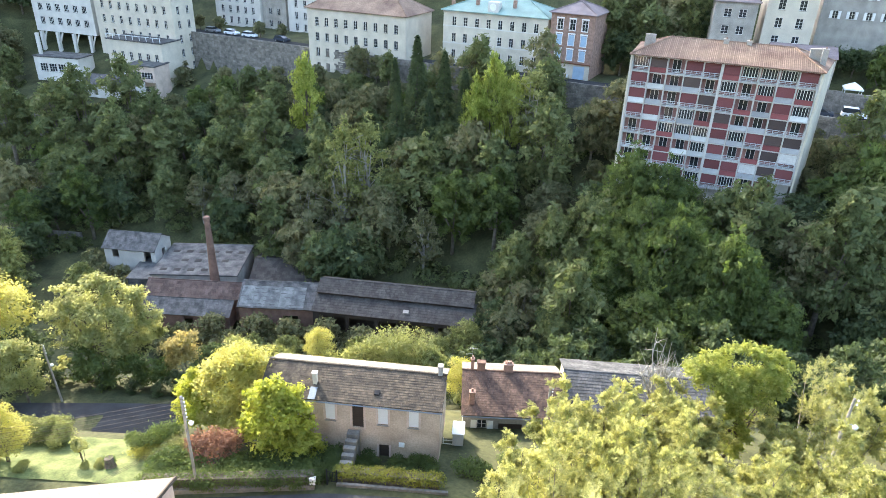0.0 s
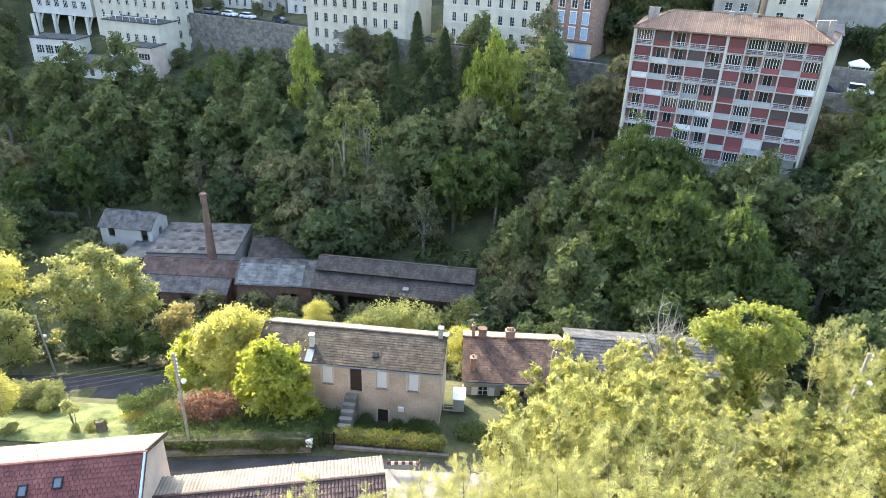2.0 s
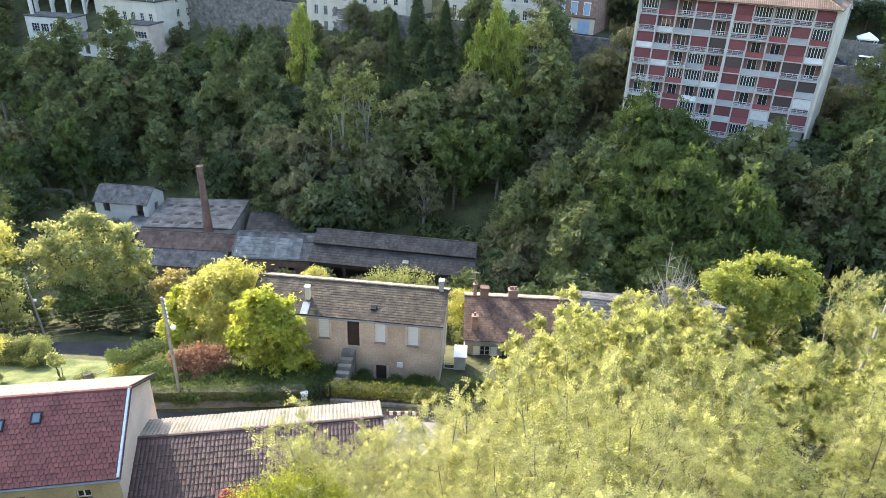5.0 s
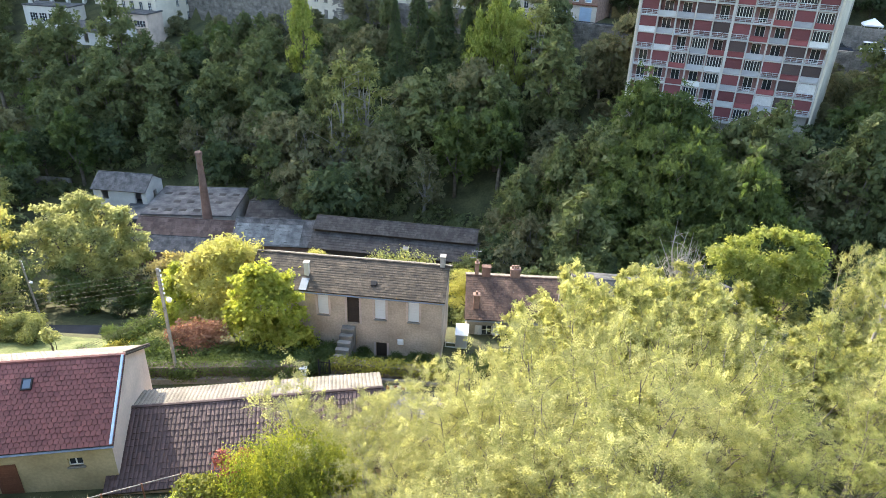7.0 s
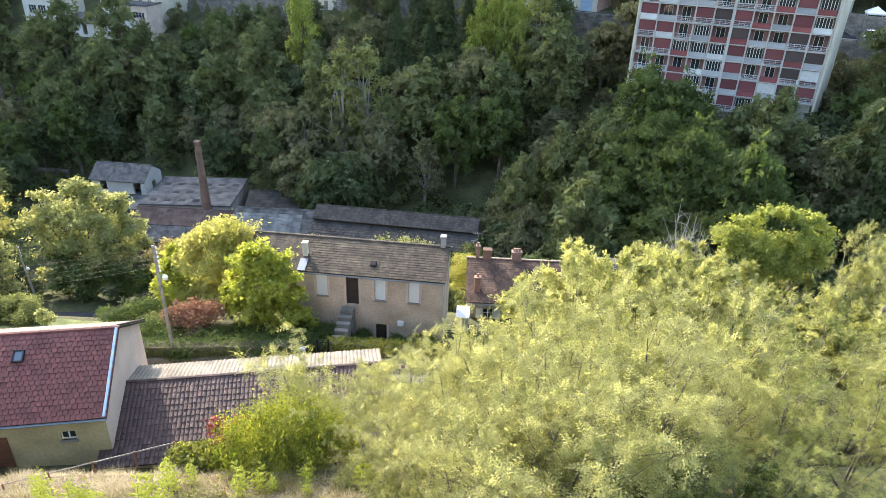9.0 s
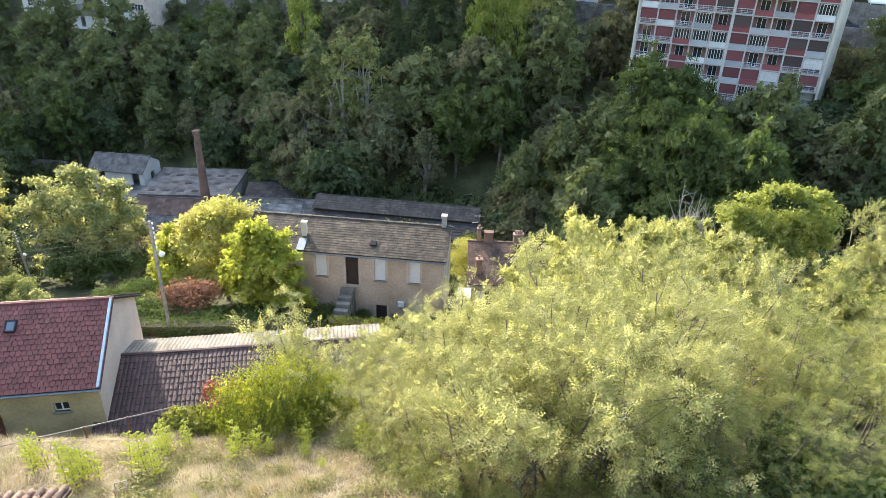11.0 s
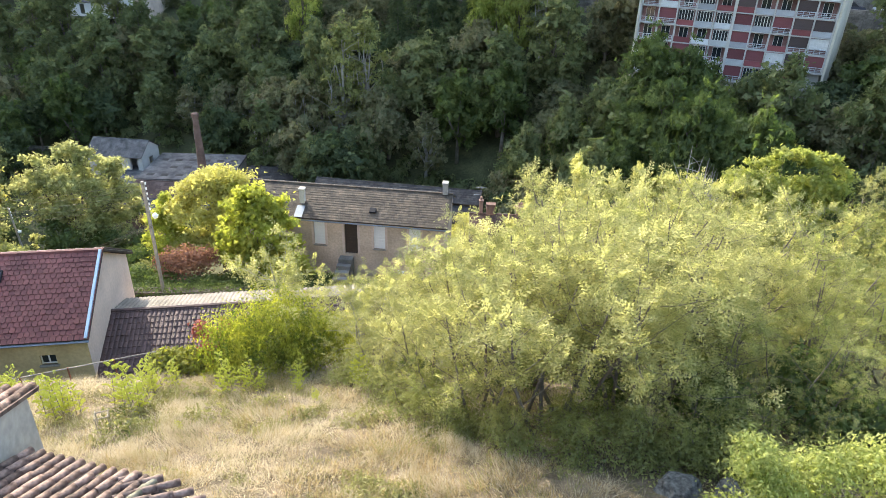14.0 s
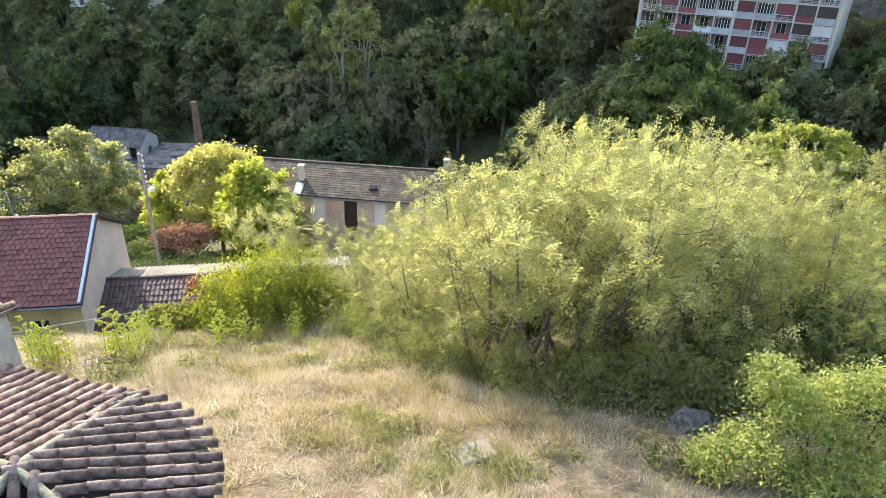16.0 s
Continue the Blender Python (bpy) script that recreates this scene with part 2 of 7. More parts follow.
M["leaf_garden"] = leaf_mat("leaf_garden", (0.15, 0.17, 0.055), (0.33, 0.33, 0.13), 0.5)
M["leaf_silver"] = leaf_mat("leaf_silver", (0.22, 0.23, 0.085), (0.46, 0.45, 0.205), 0.58)
M["leaf_sapling"] = leaf_mat("leaf_sapling", (0.26, 0.30, 0.03), (0.50, 0.52, 0.10), 0.58)
M["leaf_ochre"] = leaf_mat("leaf_ochre", (0.27, 0.22, 0.08), (0.46, 0.39, 0.17), 0.5)
M["leaf_mid"] = leaf_mat("leaf_mid", (0.19, 0.22, 0.05), (0.45, 0.45, 0.14), 0.6, patch=1.2)
M["leaf_fig"] = leaf_mat("leaf_fig", (0.225, 0.25, 0.04), (0.52, 0.52, 0.125), 0.62, patch=1.2)
M["leaf_gold"] = leaf_mat("leaf_gold", (0.29, 0.285, 0.06), (0.52, 0.48, 0.18), 0.55)
M["leaf_green"] = leaf_mat("leaf_green", (0.050, 0.078, 0.020), (0.145, 0.18, 0.048), 0.5, 0.4, cut=4.5)
M["leaf_olive"] = leaf_mat("leaf_olive", (0.14, 0.16, 0.05), (0.32, 0.32, 0.12), 0.5, 0.4, cut=4.2)
M["leaf_wood"] = leaf_mat("leaf_wood", (0.075, 0.098, 0.036), (0.185, 0.200, 0.078), 0.42, 0.4, cut=3.4)
M["leaf_wood2"] = leaf_mat("leaf_wood2", (0.095, 0.105, 0.048), (0.22, 0.205, 0.10), 0.42, 0.4, cut=3.6)
# dark foliage; on valley and lower road trees it stands for shade
M["leaf_dark_and_shade"] = leaf_mat("leaf_dark_and_shade", (0.036, 0.056, 0.022), (0.095, 0.12, 0.045), 0.35, 0.4, cut=3.8)
M["leaf_russet"] = leaf_mat("leaf_russet", (0.14, 0.075, 0.05), (0.30, 0.16, 0.10), 0.45)
M["leaf_red"] = leaf_mat("leaf_red", (0.17, 0.05, 0.045), (0.34, 0.12, 0.09), 0.4)
M["leaf_bush"] = leaf_mat("leaf_bush", (0.085, 0.12, 0.016), (0.46, 0.45, 0.075), 0.58, patch=1.4)
M["leaf_pale"] = leaf_mat("leaf_pale", (0.16, 0.20, 0.032), (0.43, 0.45, 0.13), 0.55, 0.4, cut=4.2)
M["leaf_hedge"] = leaf_mat("leaf_hedge", (0.10, 0.125, 0.02), (0.27, 0.26, 0.05), 0.45)
M["grass_dry"] = leaf_mat("grass_dry", (0.295, 0.245, 0.16), (0.55, 0.49, 0.365), 0.4, 0.5)
M["grass_ochre"] = leaf_mat("grass_ochre", (0.15, 0.105, 0.05), (0.37, 0.29, 0.15), 0.4, 0.8)
M["grass_green"] = leaf_mat("grass_green", (0.078, 0.090, 0.028), (0.27, 0.26, 0.10), 0.4, 0.8)
M["lawn"] = mat("lawn", (0.10, 0.14, 0.04), 0.95, 0.35, 0.8, 6.0, 0.6, tint=(0.21, 0.225, 0.085), bdist=0.06)

# ---------------------------------------------------------------- mesh helpers


class MB:
    """Collects faces for one mesh."""

    def __init__(self):
        self.v, self.f = [], []

    def add(self, verts, faces, m=None):
        o = len(self.v)
        self.v += [tuple(m @ Vector(p)) if m is not None else tuple(p) for p in verts]
        self.f += [tuple(i + o for i in q) for q in faces]
        return self

    def box(self, x0, y0, z0, x1, y1, z1, m=None):
        p = [(x, y, z) for z in (z0, z1) for y in (y0, y1) for x in (x0, x1)]
        return self.add(p, [(0, 2, 3, 1), (4, 5, 7, 6), (0, 1, 5, 4), (2, 6, 7, 3), (0, 4, 6, 2), (1, 3, 7, 5)], m)

    def bevel_box(self, x0, y0, z0, x1, y1, z1, b=0.03, m=None):
        bm = bmesh.new()
        bmesh.ops.create_cube(bm, size=1.0)
        for v in bm.verts:
            v.co = Vector(((x0 + x1) / 2 + v.co.x * (x1 - x0), (y0 + y1) / 2 + v.co.y * (y1 - y0), (z0 + z1) / 2 + v.co.z * (z1 - z0)))
        bmesh.ops.bevel(bm, geom=bm.edges[:], offset=b, segments=1, affect="EDGES")
        bm.verts.index_update()
        self.add([v.co.copy() for v in bm.verts], [[v.index for v in f.verts] for f in bm.faces], m)
        bm.free()
        return self

    def tube(self, pts, radii, sides=6, cap=True):
        pts = [Vector(p) for p in pts]
        rings, n = [], len(pts)
        for i, p in enumerate(pts):
            d = (pts[min(i + 1, n - 1)] - pts[max(i - 1, 0)]).normalized()
            a = d.orthogonal().normalized() if i == 0 else (a - d * a.dot(d)).normalized()
            b = d.cross(a)
            rings += [p + (a * math.cos(2 * math.pi * k / sides) + b * math.sin(2 * math.pi * k / sides)) * radii[i] for k in range(sides)]
        faces = [(i * sides + k, i * sides + (k + 1) % sides, (i + 1) * sides + (k + 1) % sides, (i + 1) * sides + k) for i in range(n - 1) for k in range(sides)]
        if cap:
            faces += [tuple(range(sides))[::-1], tuple((n - 1) * sides + k for k in range(sides))]
        return self.add(rings, faces)

    def mesh(self, name, smooth=False):
        me = bpy.data.meshes.new(name)
        me.from_pydata(self.v, [], self.f)
        if smooth:
            me.polygons.foreach_set("use_smooth", [True] * len(me.polygons))
        me.update()
        return me


def quads_mesh(name, verts, per=4):
    """A mesh of loose faces from an array (n, per, 3)."""
    me = bpy.data.meshes.new(name)
    n = len(verts)
    me.vertices.add(n * per)
    me.vertices.foreach_set("co", np.ascontiguousarray(verts, dtype=np.float32).ravel())
    me.loops.add(n * per)
    me.loops.foreach_set("vertex_index", np.arange(n * per, dtype=np.int32))
    me.polygons.add(n)
    me.polygons.foreach_set("loop_start", np.arange(0, n * per, per, dtype=np.int32))
    me.update(calc_edges=True)
    return me


def part(name, mb, material, parent, label="", smooth=False, at=None):
    me = mb.mesh(name, smooth) if isinstance(mb, MB) else mb
    if material is not None and not me.materials:
        me.materials.append(material)
    ob = new(name, me)
    ob.parent = parent
    if at is not None:
        ob.matrix_basis = at
    if label:
        ob["label"] = label
    return ob


def thing(name, m, label, category, group="", kind=""):
    ob = new(name)
    ob.empty_display_size = 0.2
    ob.matrix_basis = m
    return tagged(ob, label, category, group, kind)


def struct(name, mb, material, label="", smooth=False, category=""):
    me = mb.mesh(name, smooth) if isinstance(mb, MB) else mb
    me.materials.append(material)
    return tagged(new(name, me), label, category, kind="structure")

# ---------------------------------------------------------------- ground


def sstep(a, b, v):
    t = np.clip((v - a) / (b - a), 0, 1)
    return t * t * (3 - 2 * t)


def road_y(x):
    """The upper road's middle line across the valley."""
    return 184.0 - 0.449 * (x + 74.5)


def street_y(x):
    """The near street's middle line."""
    return 34.4 - 0.12 * np.maximum(-x - 9.0, 0)


NEAR_Y = [-900, -60, -10, 0, 6, 10.5, 15, 17.2, 18.6, 20.6, 23.5, 30, 32.0, 37.2, 42, 49, 56, 64, 74, 82]
NEAR_Z = [240, 40, 21, 17.4, 15.4, 13.8, 12.1, 11.2, 9.9, 6.6, 4.4, 1.6, 0.5, 0.4, -1.2, -3.0, -7.5, -14, -21, -23.5]


def ground(x, y):
    x, y = np.asarray(x, float), np.asarray(y, float)
    near = np.interp(y, NEAR_Y, NEAR_Z)
    near = near + 0.5 * np.sin(x * 0.21 + 1.0) * sstep(18, 8, y) * 0.5
    near = near + 1.6 * sstep(4, 16, x) * sstep(38, 26, y) * sstep(10, 20, y)
    near = near - 0.11 * np.clip(-x - 3, 0, 14) * sstep(7, 12, y) * sstep(24, 19, y)
    bank = np.interp(y, [41.0, 42.6, 44.6, 46.0, 50.0, 54.2, 61.0, 66.0, 74.0, 82.0], [-0.9, -1.3, -2.2, -4.4, -9.6, -12.7, -12.8, -14.0, -20.0, -23.5])
    near = near + (bank - near) * sstep(-23.5, -28.5, x) * (y > 41.0)
    yr = road_y(x)
    below = 5.0 - 4.2 * sstep(-84, -76, x) * sstep(-34, -40, x)
    foot = np.interp(x, [-120, -50, 0, 45, 90], [125, 118, 103, 76, 68])
    t = np.clip((y - foot) / (yr - 6.0 - foot), 0, 1)
    far = -23.0 + (23.0 + below) * t ** 0.9
    d = (y - yr) * 0.912
    far = np.where(d > -3.1, below + (9.3 - below) * sstep(-3.1, -2.0, d), far)
    far = np.where(d > 14, 9.3 + 0.55 * np.clip(d - 14, 0, 160), far)
    s, p = -0.588 * x + 0.809 * y, 0.809 * x + 0.588 * y
    # added unseen ridge towards the sun, its heights set to shade the hillside
    shade_crest = np.interp(p, [-40, 0, 12, 32, 55, 88, 150], [88, 85, 86, 100, 114, 138, 152])
    far = np.maximum(far, np.where(s > 228, shade_crest * sstep(228, 308, s) + 9, -99))
    far = np.where(y > 400, np.maximum(far, 60 + 0.0 * y), far)
    w = sstep(76, 92, y + 0.12 * x)
    z = near * (1 - w) + far * w
    rough = 0.35 * np.sin(x * 0.33 + 2 * np.sin(y * 0.17)) * np.sin(y * 0.29 + 1.3)
    wild = sstep(48, 60, y) * (1 - sstep(-9, -5, d) * sstep(14, 8, d))
    return z + rough * wild


def gz(x, y):
    return float(ground(x, y))


gx = np.unique(np.concatenate([np.linspace(-1500, -200, 14), np.arange(-200, -60, 4.0), np.arange(-60, -24, 2.0), np.arange(-24, 30, 1.0), np.arange(30, 100, 2.5), np.arange(100, 200, 5.0), np.linspace(200, 1500, 14)]))
gy = np.unique(np.concatenate([np.linspace(-900, -20, 16), np.arange(-20, 2, 2.0), np.arange(2, 50, 0.8), np.arange(50, 110, 2.0), np.arange(110, 200, 1.6), np.arange(200, 330, 5.0), np.linspace(330, 1800, 18)]))
X, Y = np.meshgrid(gx, gy)
Z = ground(X, Y)
nx, ny = len(gx), len(gy)
me = bpy.data.meshes.new("ground")
idx = np.arange(nx * ny).reshape(ny, nx)
fq = np.stack([idx[:-1, :-1], idx[:-1, 1:], idx[1:, 1:], idx[1:, :-1]], -1).reshape(-1, 4)
me.from_pydata(np.stack([X, Y, Z], -1).reshape(-1, 3).tolist(), [], fq.tolist())
me.polygons.foreach_set("use_smooth", [True] * len(me.polygons))
me.materials.append(M["earth"])
me.materials.append(M["straw"])
cx, cy = (X[:-1, :-1] + X[1:, 1:]) / 2, (Y[:-1, :-1] + Y[1:, 1:]) / 2
wob = 1.2 * np.sin(cx * 0.9) + 0.8 * np.sin(cx * 2.3 + cy)
meadow = (cy < 18.2 + 0.4 * wob - 0.62 * np.clip(cx - 1.5, 0, 14)) & (cx < 14)
me.polygons.foreach_set("material_index", meadow.astype(np.int32).ravel())
tagged(new("ground", me), "sloping earth and dry grass of a wooded valley", "ground", kind="structure")


def strip(name, xs, line, half, lift, material, label, thick=0.15, level=None):
    """A ribbon of paving that follows a line across the ground."""
    mb = MB()
    rows = []
    for x in xs:
        y = float(line(x))
        e = 0.5
        dx, dy = 2 * e, float(line(x + e)) - float(line(x - e))
        l = math.hypot(dx, dy)
        nx_, ny_ = -dy / l, dx / l
        zc = gz(x, y) if level is None else float(level(x))
        rows.append([(x + nx_ * h, y + ny_ * h, zc + lift + dz) for h, dz in ((-half, -thick), (-half, 0), (half, 0), (half, -thick))])
    v = [p for r in rows for p in r]
    f = [(4 * i + k, 4 * (i + 1) + k, 4 * (i + 1) + k + 1, 4 * i + k + 1) for i in range(len(rows) - 1) for k in range(3)]
    mb.add(v, f)
    return struct(name, mb, material, label)


strip("road_street", np.arange(-60, 70, 1.0), street_y, 2.1, 0.06, M["asphalt"], "narrow grey asphalt street running past the houses")
strip("road_upper", np.arange(-170, 200, 4.0), lambda x: road_y(x) - 0.5, 3.2, 0.05, M["asphalt"], "grey asphalt road along the hillside", level=lambda x: 9.35)


def low_road(x):
    return 57.6 + 0.07 * (x + 38)


strip("road_lower", np.arange(-110, -27, 1.0), low_road, 2.7, 0.1, M["asphalt"], "dark asphalt road below the garden", level=lambda x: -12.65, thick=0.9)

# ---------------------------------------------------------------- trees


def leaf_cloud(rng, lobes, n, size, flat=0.35, long=1.8, fill=0.35, tri=False, spray=0, clump=0, csig=0.3):
    """n leaves spread over the skins of some ellipsoids: an array (n, 4, 3) of small pointed faces."""
    lobes = np.asarray(lobes, float)
    area = (lobes[:, 3] * lobes[:, 4]) ** 1.0
    n = n // spray if spray else n
    pick = rng.choice(len(lobes), n, p=area / area.sum())
    L = lobes[pick]
    d = rng.normal(size=(n, 3))
    d /= np.linalg.norm(d, axis=1)[:, None]
    d[:, 2] = np.where(d[:, 2] < -0.25, -d[:, 2] * 0.7, d[:, 2])
    r = 1 - fill * rng.random(n) ** 1.6
    bump = 1 + 0.16 * np.sin(7 * d[:, 0] + 3 * pick) * np.sin(6 * d[:, 1] + pick) + 0.10 * rng.normal(size=n)
    if clump:
        own = rng.integers(0, max(1, n // clump), n)
        pick, d, L, r, bump = pick[own], d[own], L[own], r[own], bump[own]
    c = L[:, :3] + d * np.stack([L[:, 3], L[:, 3], L[:, 4]], 1) * (r * bump)[:, None]
    if clump:
        c = c + rng.normal(size=(n, 3)) * (csig * L[:, 3:4]) * np.array([1, 1, 0.6])
    nrm = d * (1 - flat) + rng.normal(size=(n, 3)) * 0.55 + np.array([0, 0, flat])
    nrm /= np.linalg.norm(nrm, axis=1)[:, None]
    u = np.cross(nrm, rng.normal(size=(n, 3)))
    u /= np.linalg.norm(u, axis=1)[:, None] + 1e-9
    w = np.cross(nrm, u)
    s = size * (0.6 + 0.8 * rng.random(n))[:, None]
    droop = np.array([0, 0, -0.18]) * s
    if spray:
        out = []
        u = u * 0.75 + d * 0.5 + np.array([0, 0, -0.1])
        for j in range(spray):
            f = (j - 0.3 * spray) * 0.42
            base = c + u * s * f + np.array([0, 0, -0.035]) * s * f * f
            side = w * (1 if j % 2 else -1)
            ax = side * 0.8 + u * 0.55 + rng.normal(size=(n, 3)) * 0.18
            wd = np.cross(ax, nrm)
            out.append(np.stack([base, base + ax * s * 0.45 + wd * s * 0.5 / long, base + ax * s - wd * s * 0.12 / long], 1))
        return np.concatenate(out)
    if tri:
        return np.stack([c - u * s * 0.5 - w * s * 0.45 / long, c - u * s * 0.25 + w * s * 0.6 / long, c + u * s * 0.6 + droop], 1)
    return np.stack([c - u * s * 0.5, c + w * s * 0.5 / long + droop * 0.2, c + u * s * 0.5 + droop, c - w * s * 0.5 / long], 1)


def limb_tree(rng, height, base_r, tips, fork=0.3, wob=0.25, sides=6):
    """A trunk with limbs that reach to the given points."""
    mb = MB()
    top = Vector((rng.normal() * 0.2, rng.normal() * 0.2, height * fork))
    mb.tube([(0, 0, -0.6), (0.02, 0, height * fork * 0.5), top], [base_r * 1.25, base_r, base_r * 0.85], 8)
    for tip in tips:
        tip = Vector(tip)
        st = top * (0.55 + 0.45 * rng.random())
        mid = st.lerp(tip, 0.5) + Vector(rng.normal(size=3) * wob) + Vector((0, 0, 0.12 * height * fork))
        mb.tube([st, st.lerp(mid, 0.55) + Vector(rng.normal(size=3) * wob * 0.4), mid, tip], [base_r * 0.55, base_r * 0.4, base_r * 0.26, base_r * 0.05], sides, cap=False)
        for k in range(2):
            q = mid.lerp(tip, 0.2 + 0.5 * rng.random())
            e = q + Vector(rng.normal(size=3) * 0.09 * height)
            mb.tube([q, q.lerp(e, 0.5) + Vector((0, 0, 0.1)), e], [base_r * 0.16, base_r * 0.1, base_r * 0.03], 4, cap=False)
    return mb


def make_tree(seed, name, height, width, n, size, leaf, bark, label, lobes=9, low=0.25, fork=0.3, category="tree", squash=0.8, fill=0.4, long=1.8, base_r=None, lobe_r=0.34, tri=False, skip=1, sides=6, spray=0, clump=0, csig=0.3):
    rng = np.random.default_rng(seed)
    r = width / 2
    L, tips = [], []
    for i in range(lobes):
        a = 2.4 * i + rng.random() * 0.8
        h = low + (0.86 - low) * (i + 0.5) / lobes
        env = math.sin(math.pi * min(max((h - low * 0.4) / (1 - low * 0.4), 0), 1) ** 0.8) ** 0.7
        q = r * env * (0.35 + 0.4 * rng.random())
        lr = width * lobe_r * (0.7 + 0.5 * rng.random()) * (0.55 + 0.45 * env)
        L.append([q * math.cos(a), q * math.sin(a), height * h, lr, lr * squash])
        tips.append((q * math.cos(a), q * math.sin(a), height * h + lr * 0.3))
    L.append([0, 0, height * 0.84, width * lobe_r * 0.7, height * 0.16])
    tips.append((0.1, 0, height * 0.93))
    t = thing(name, Matrix(), label, category)
    part("trunk", limb_tree(rng, height, base_r or height * 0.022, tips[::skip], fork, 0.05 * width, sides), M[bark], t, smooth=True)
    part("crown", quads_mesh("crown", leaf_cloud(rng, L, n, size, long=long, fill=fill, tri=tri, spray=spray, clump=clump, csig=csig), 3 if tri or spray else 4), M[leaf], t)
    return t


def lobed_tree(seed, name, base, big, n, size, leaf, label, bark="bark", per=9, sub=0.42, long=1.6, fill=0.45, spray=0, height=5.0, base_r=0.16, fork=0.35, category="tree", csig=0.5):
    """A tree whose crown is given by some large lobes (x, y, z of the place, radius); each is broken into small clumps."""
    rng = np.random.default_rng(seed)
    L, tips = [], []
    for x, y, z, r in big:
        c = Vector((x, y, z)) - Vector(base)
        tips.append(tuple(c))
        L.append([*c, r * 0.62, r * 0.6])
        for k in range(per):
            d = rng.normal(size=3)
            d /= np.linalg.norm(d)
            d[2] = abs(d[2]) if rng.random() < 0.65 else d[2]
            q = r * sub * (0.7 + 0.6 * rng.random())
            L.append([c.x + d[0] * r * 0.78, c.y + d[1] * r * 0.78, c.z + d[2] * r * 0.72, q, q * 0.8])
    t = thing(name, pose(*base), label, category)
    part("trunk", limb_tree(rng, height, base_r, tips, fork, 0.25, 6), M[bark], t, smooth=True)
    part("crown", quads_mesh("crown", leaf_cloud(rng, L, n, size, long=long, fill=fill, tri=True, spray=spray, clump=max(8, n // (26 * len(big))), csig=csig), 3), M[leaf], t)
    return t


def make_conifer(seed, height, width, n, label):
    rng = np.random.default_rng(seed)
    h = rng.random(n) ** 0.75
    a = rng.random(n) * 2 * math.pi
    tier = 1 - 0.28 * ((h * 11) % 1.0)
    r = width / 2 * (1 - h) ** 0.85 * tier * (0.45 + 0.55 * rng.random(n) ** 0.5) + 0.1
    z = height * (0.08 + 0.92 * h) - r * 0.25
    c = np.stack([r * np.cos(a), r * np.sin(a), z], 1)
    u = np.stack([np.cos(a), np.sin(a), -0.45 + 0.3 * rng.normal(size=n)], 1)
    u /= np.linalg.norm(u, axis=1)[:, None]
    w = np.cross(u, np.array([0, 0, 1.0]) + rng.normal(size=(n, 3)) * 0.3)
    w /= np.linalg.norm(w, axis=1)[:, None]
    s = (0.55 * (0.6 + 0.6 * rng.random(n)))[:, None]
    q = np.stack([c - u * s * 0.7, c + w * s * 0.3, c + u * s * 0.8, c - w * s * 0.3], 1)
    t = thing("conifer", Matrix(), label, "conifer")
    mb = MB()
    mb.tube([(0, 0, -0.5), (0, 0, height * 0.5), (0, 0, height * 0.97)], [height * 0.02, height * 0.012, 0.03], 6)
    part("trunk", mb, M["bark"], t)
    part("crown", quads_mesh("crown", q), M["leaf_dark_and_shade"], t)
    return t


# ---------------------------------------------------------------- building helpers


def wall_panel(mb, w, h, holes, th, m, top=None):
    """A wall of length w, height h and thickness th, front at y = 0, with rectangular holes (x0, z0, x1, z1) right through it."""
    xs = sorted({0, w, *[v for o in holes for v in (o[0], o[2])]})
    zs = sorted({0, h, *[v for o in holes for v in (o[1], o[3])]})
    inside = lambda x, z: any(o[0] < x < o[2] and o[1] < z < o[3] for o in holes)  # noqa: E731
    for i in range(len(xs) - 1):
        for k in range(len(zs) - 1):
            x0, x1, z0, z1 = xs[i], xs[i + 1], zs[k], zs[k + 1]
            if inside((x0 + x1) / 2, (z0 + z1) / 2):
                continue
            mb.add([(x0, 0, z0), (x1, 0, z0), (x1, 0, z1), (x0, 0, z1), (x0, th, z0), (x1, th, z0), (x1, th, z1), (x0, th, z1)], [(0, 1, 2, 3), (5, 4, 7, 6)], m)
    for x0, z0, x1, z1 in list(holes):
        p = [(x0, 0, z0), (x1, 0, z0), (x1, 0, z1), (x0, 0, z1), (x0, th, z0), (x1, th, z0), (x1, th, z1), (x0, th, z1)]
        mb.add(p, [(0, 4, 5, 1), (1, 5, 6, 2), (2, 6, 7, 3), (3, 7, 4, 0)], m)
    p = [(0, 0, 0), (w, 0, 0), (w, 0, h), (0, 0, h), (0, th, 0), (w, th, 0), (w, th, h), (0, th, h)]
    mb.add(p, [(0, 1, 5, 4), (1, 2, 6, 5), (2, 3, 7, 6), (3, 0, 4, 7)], m)


WIN = {}


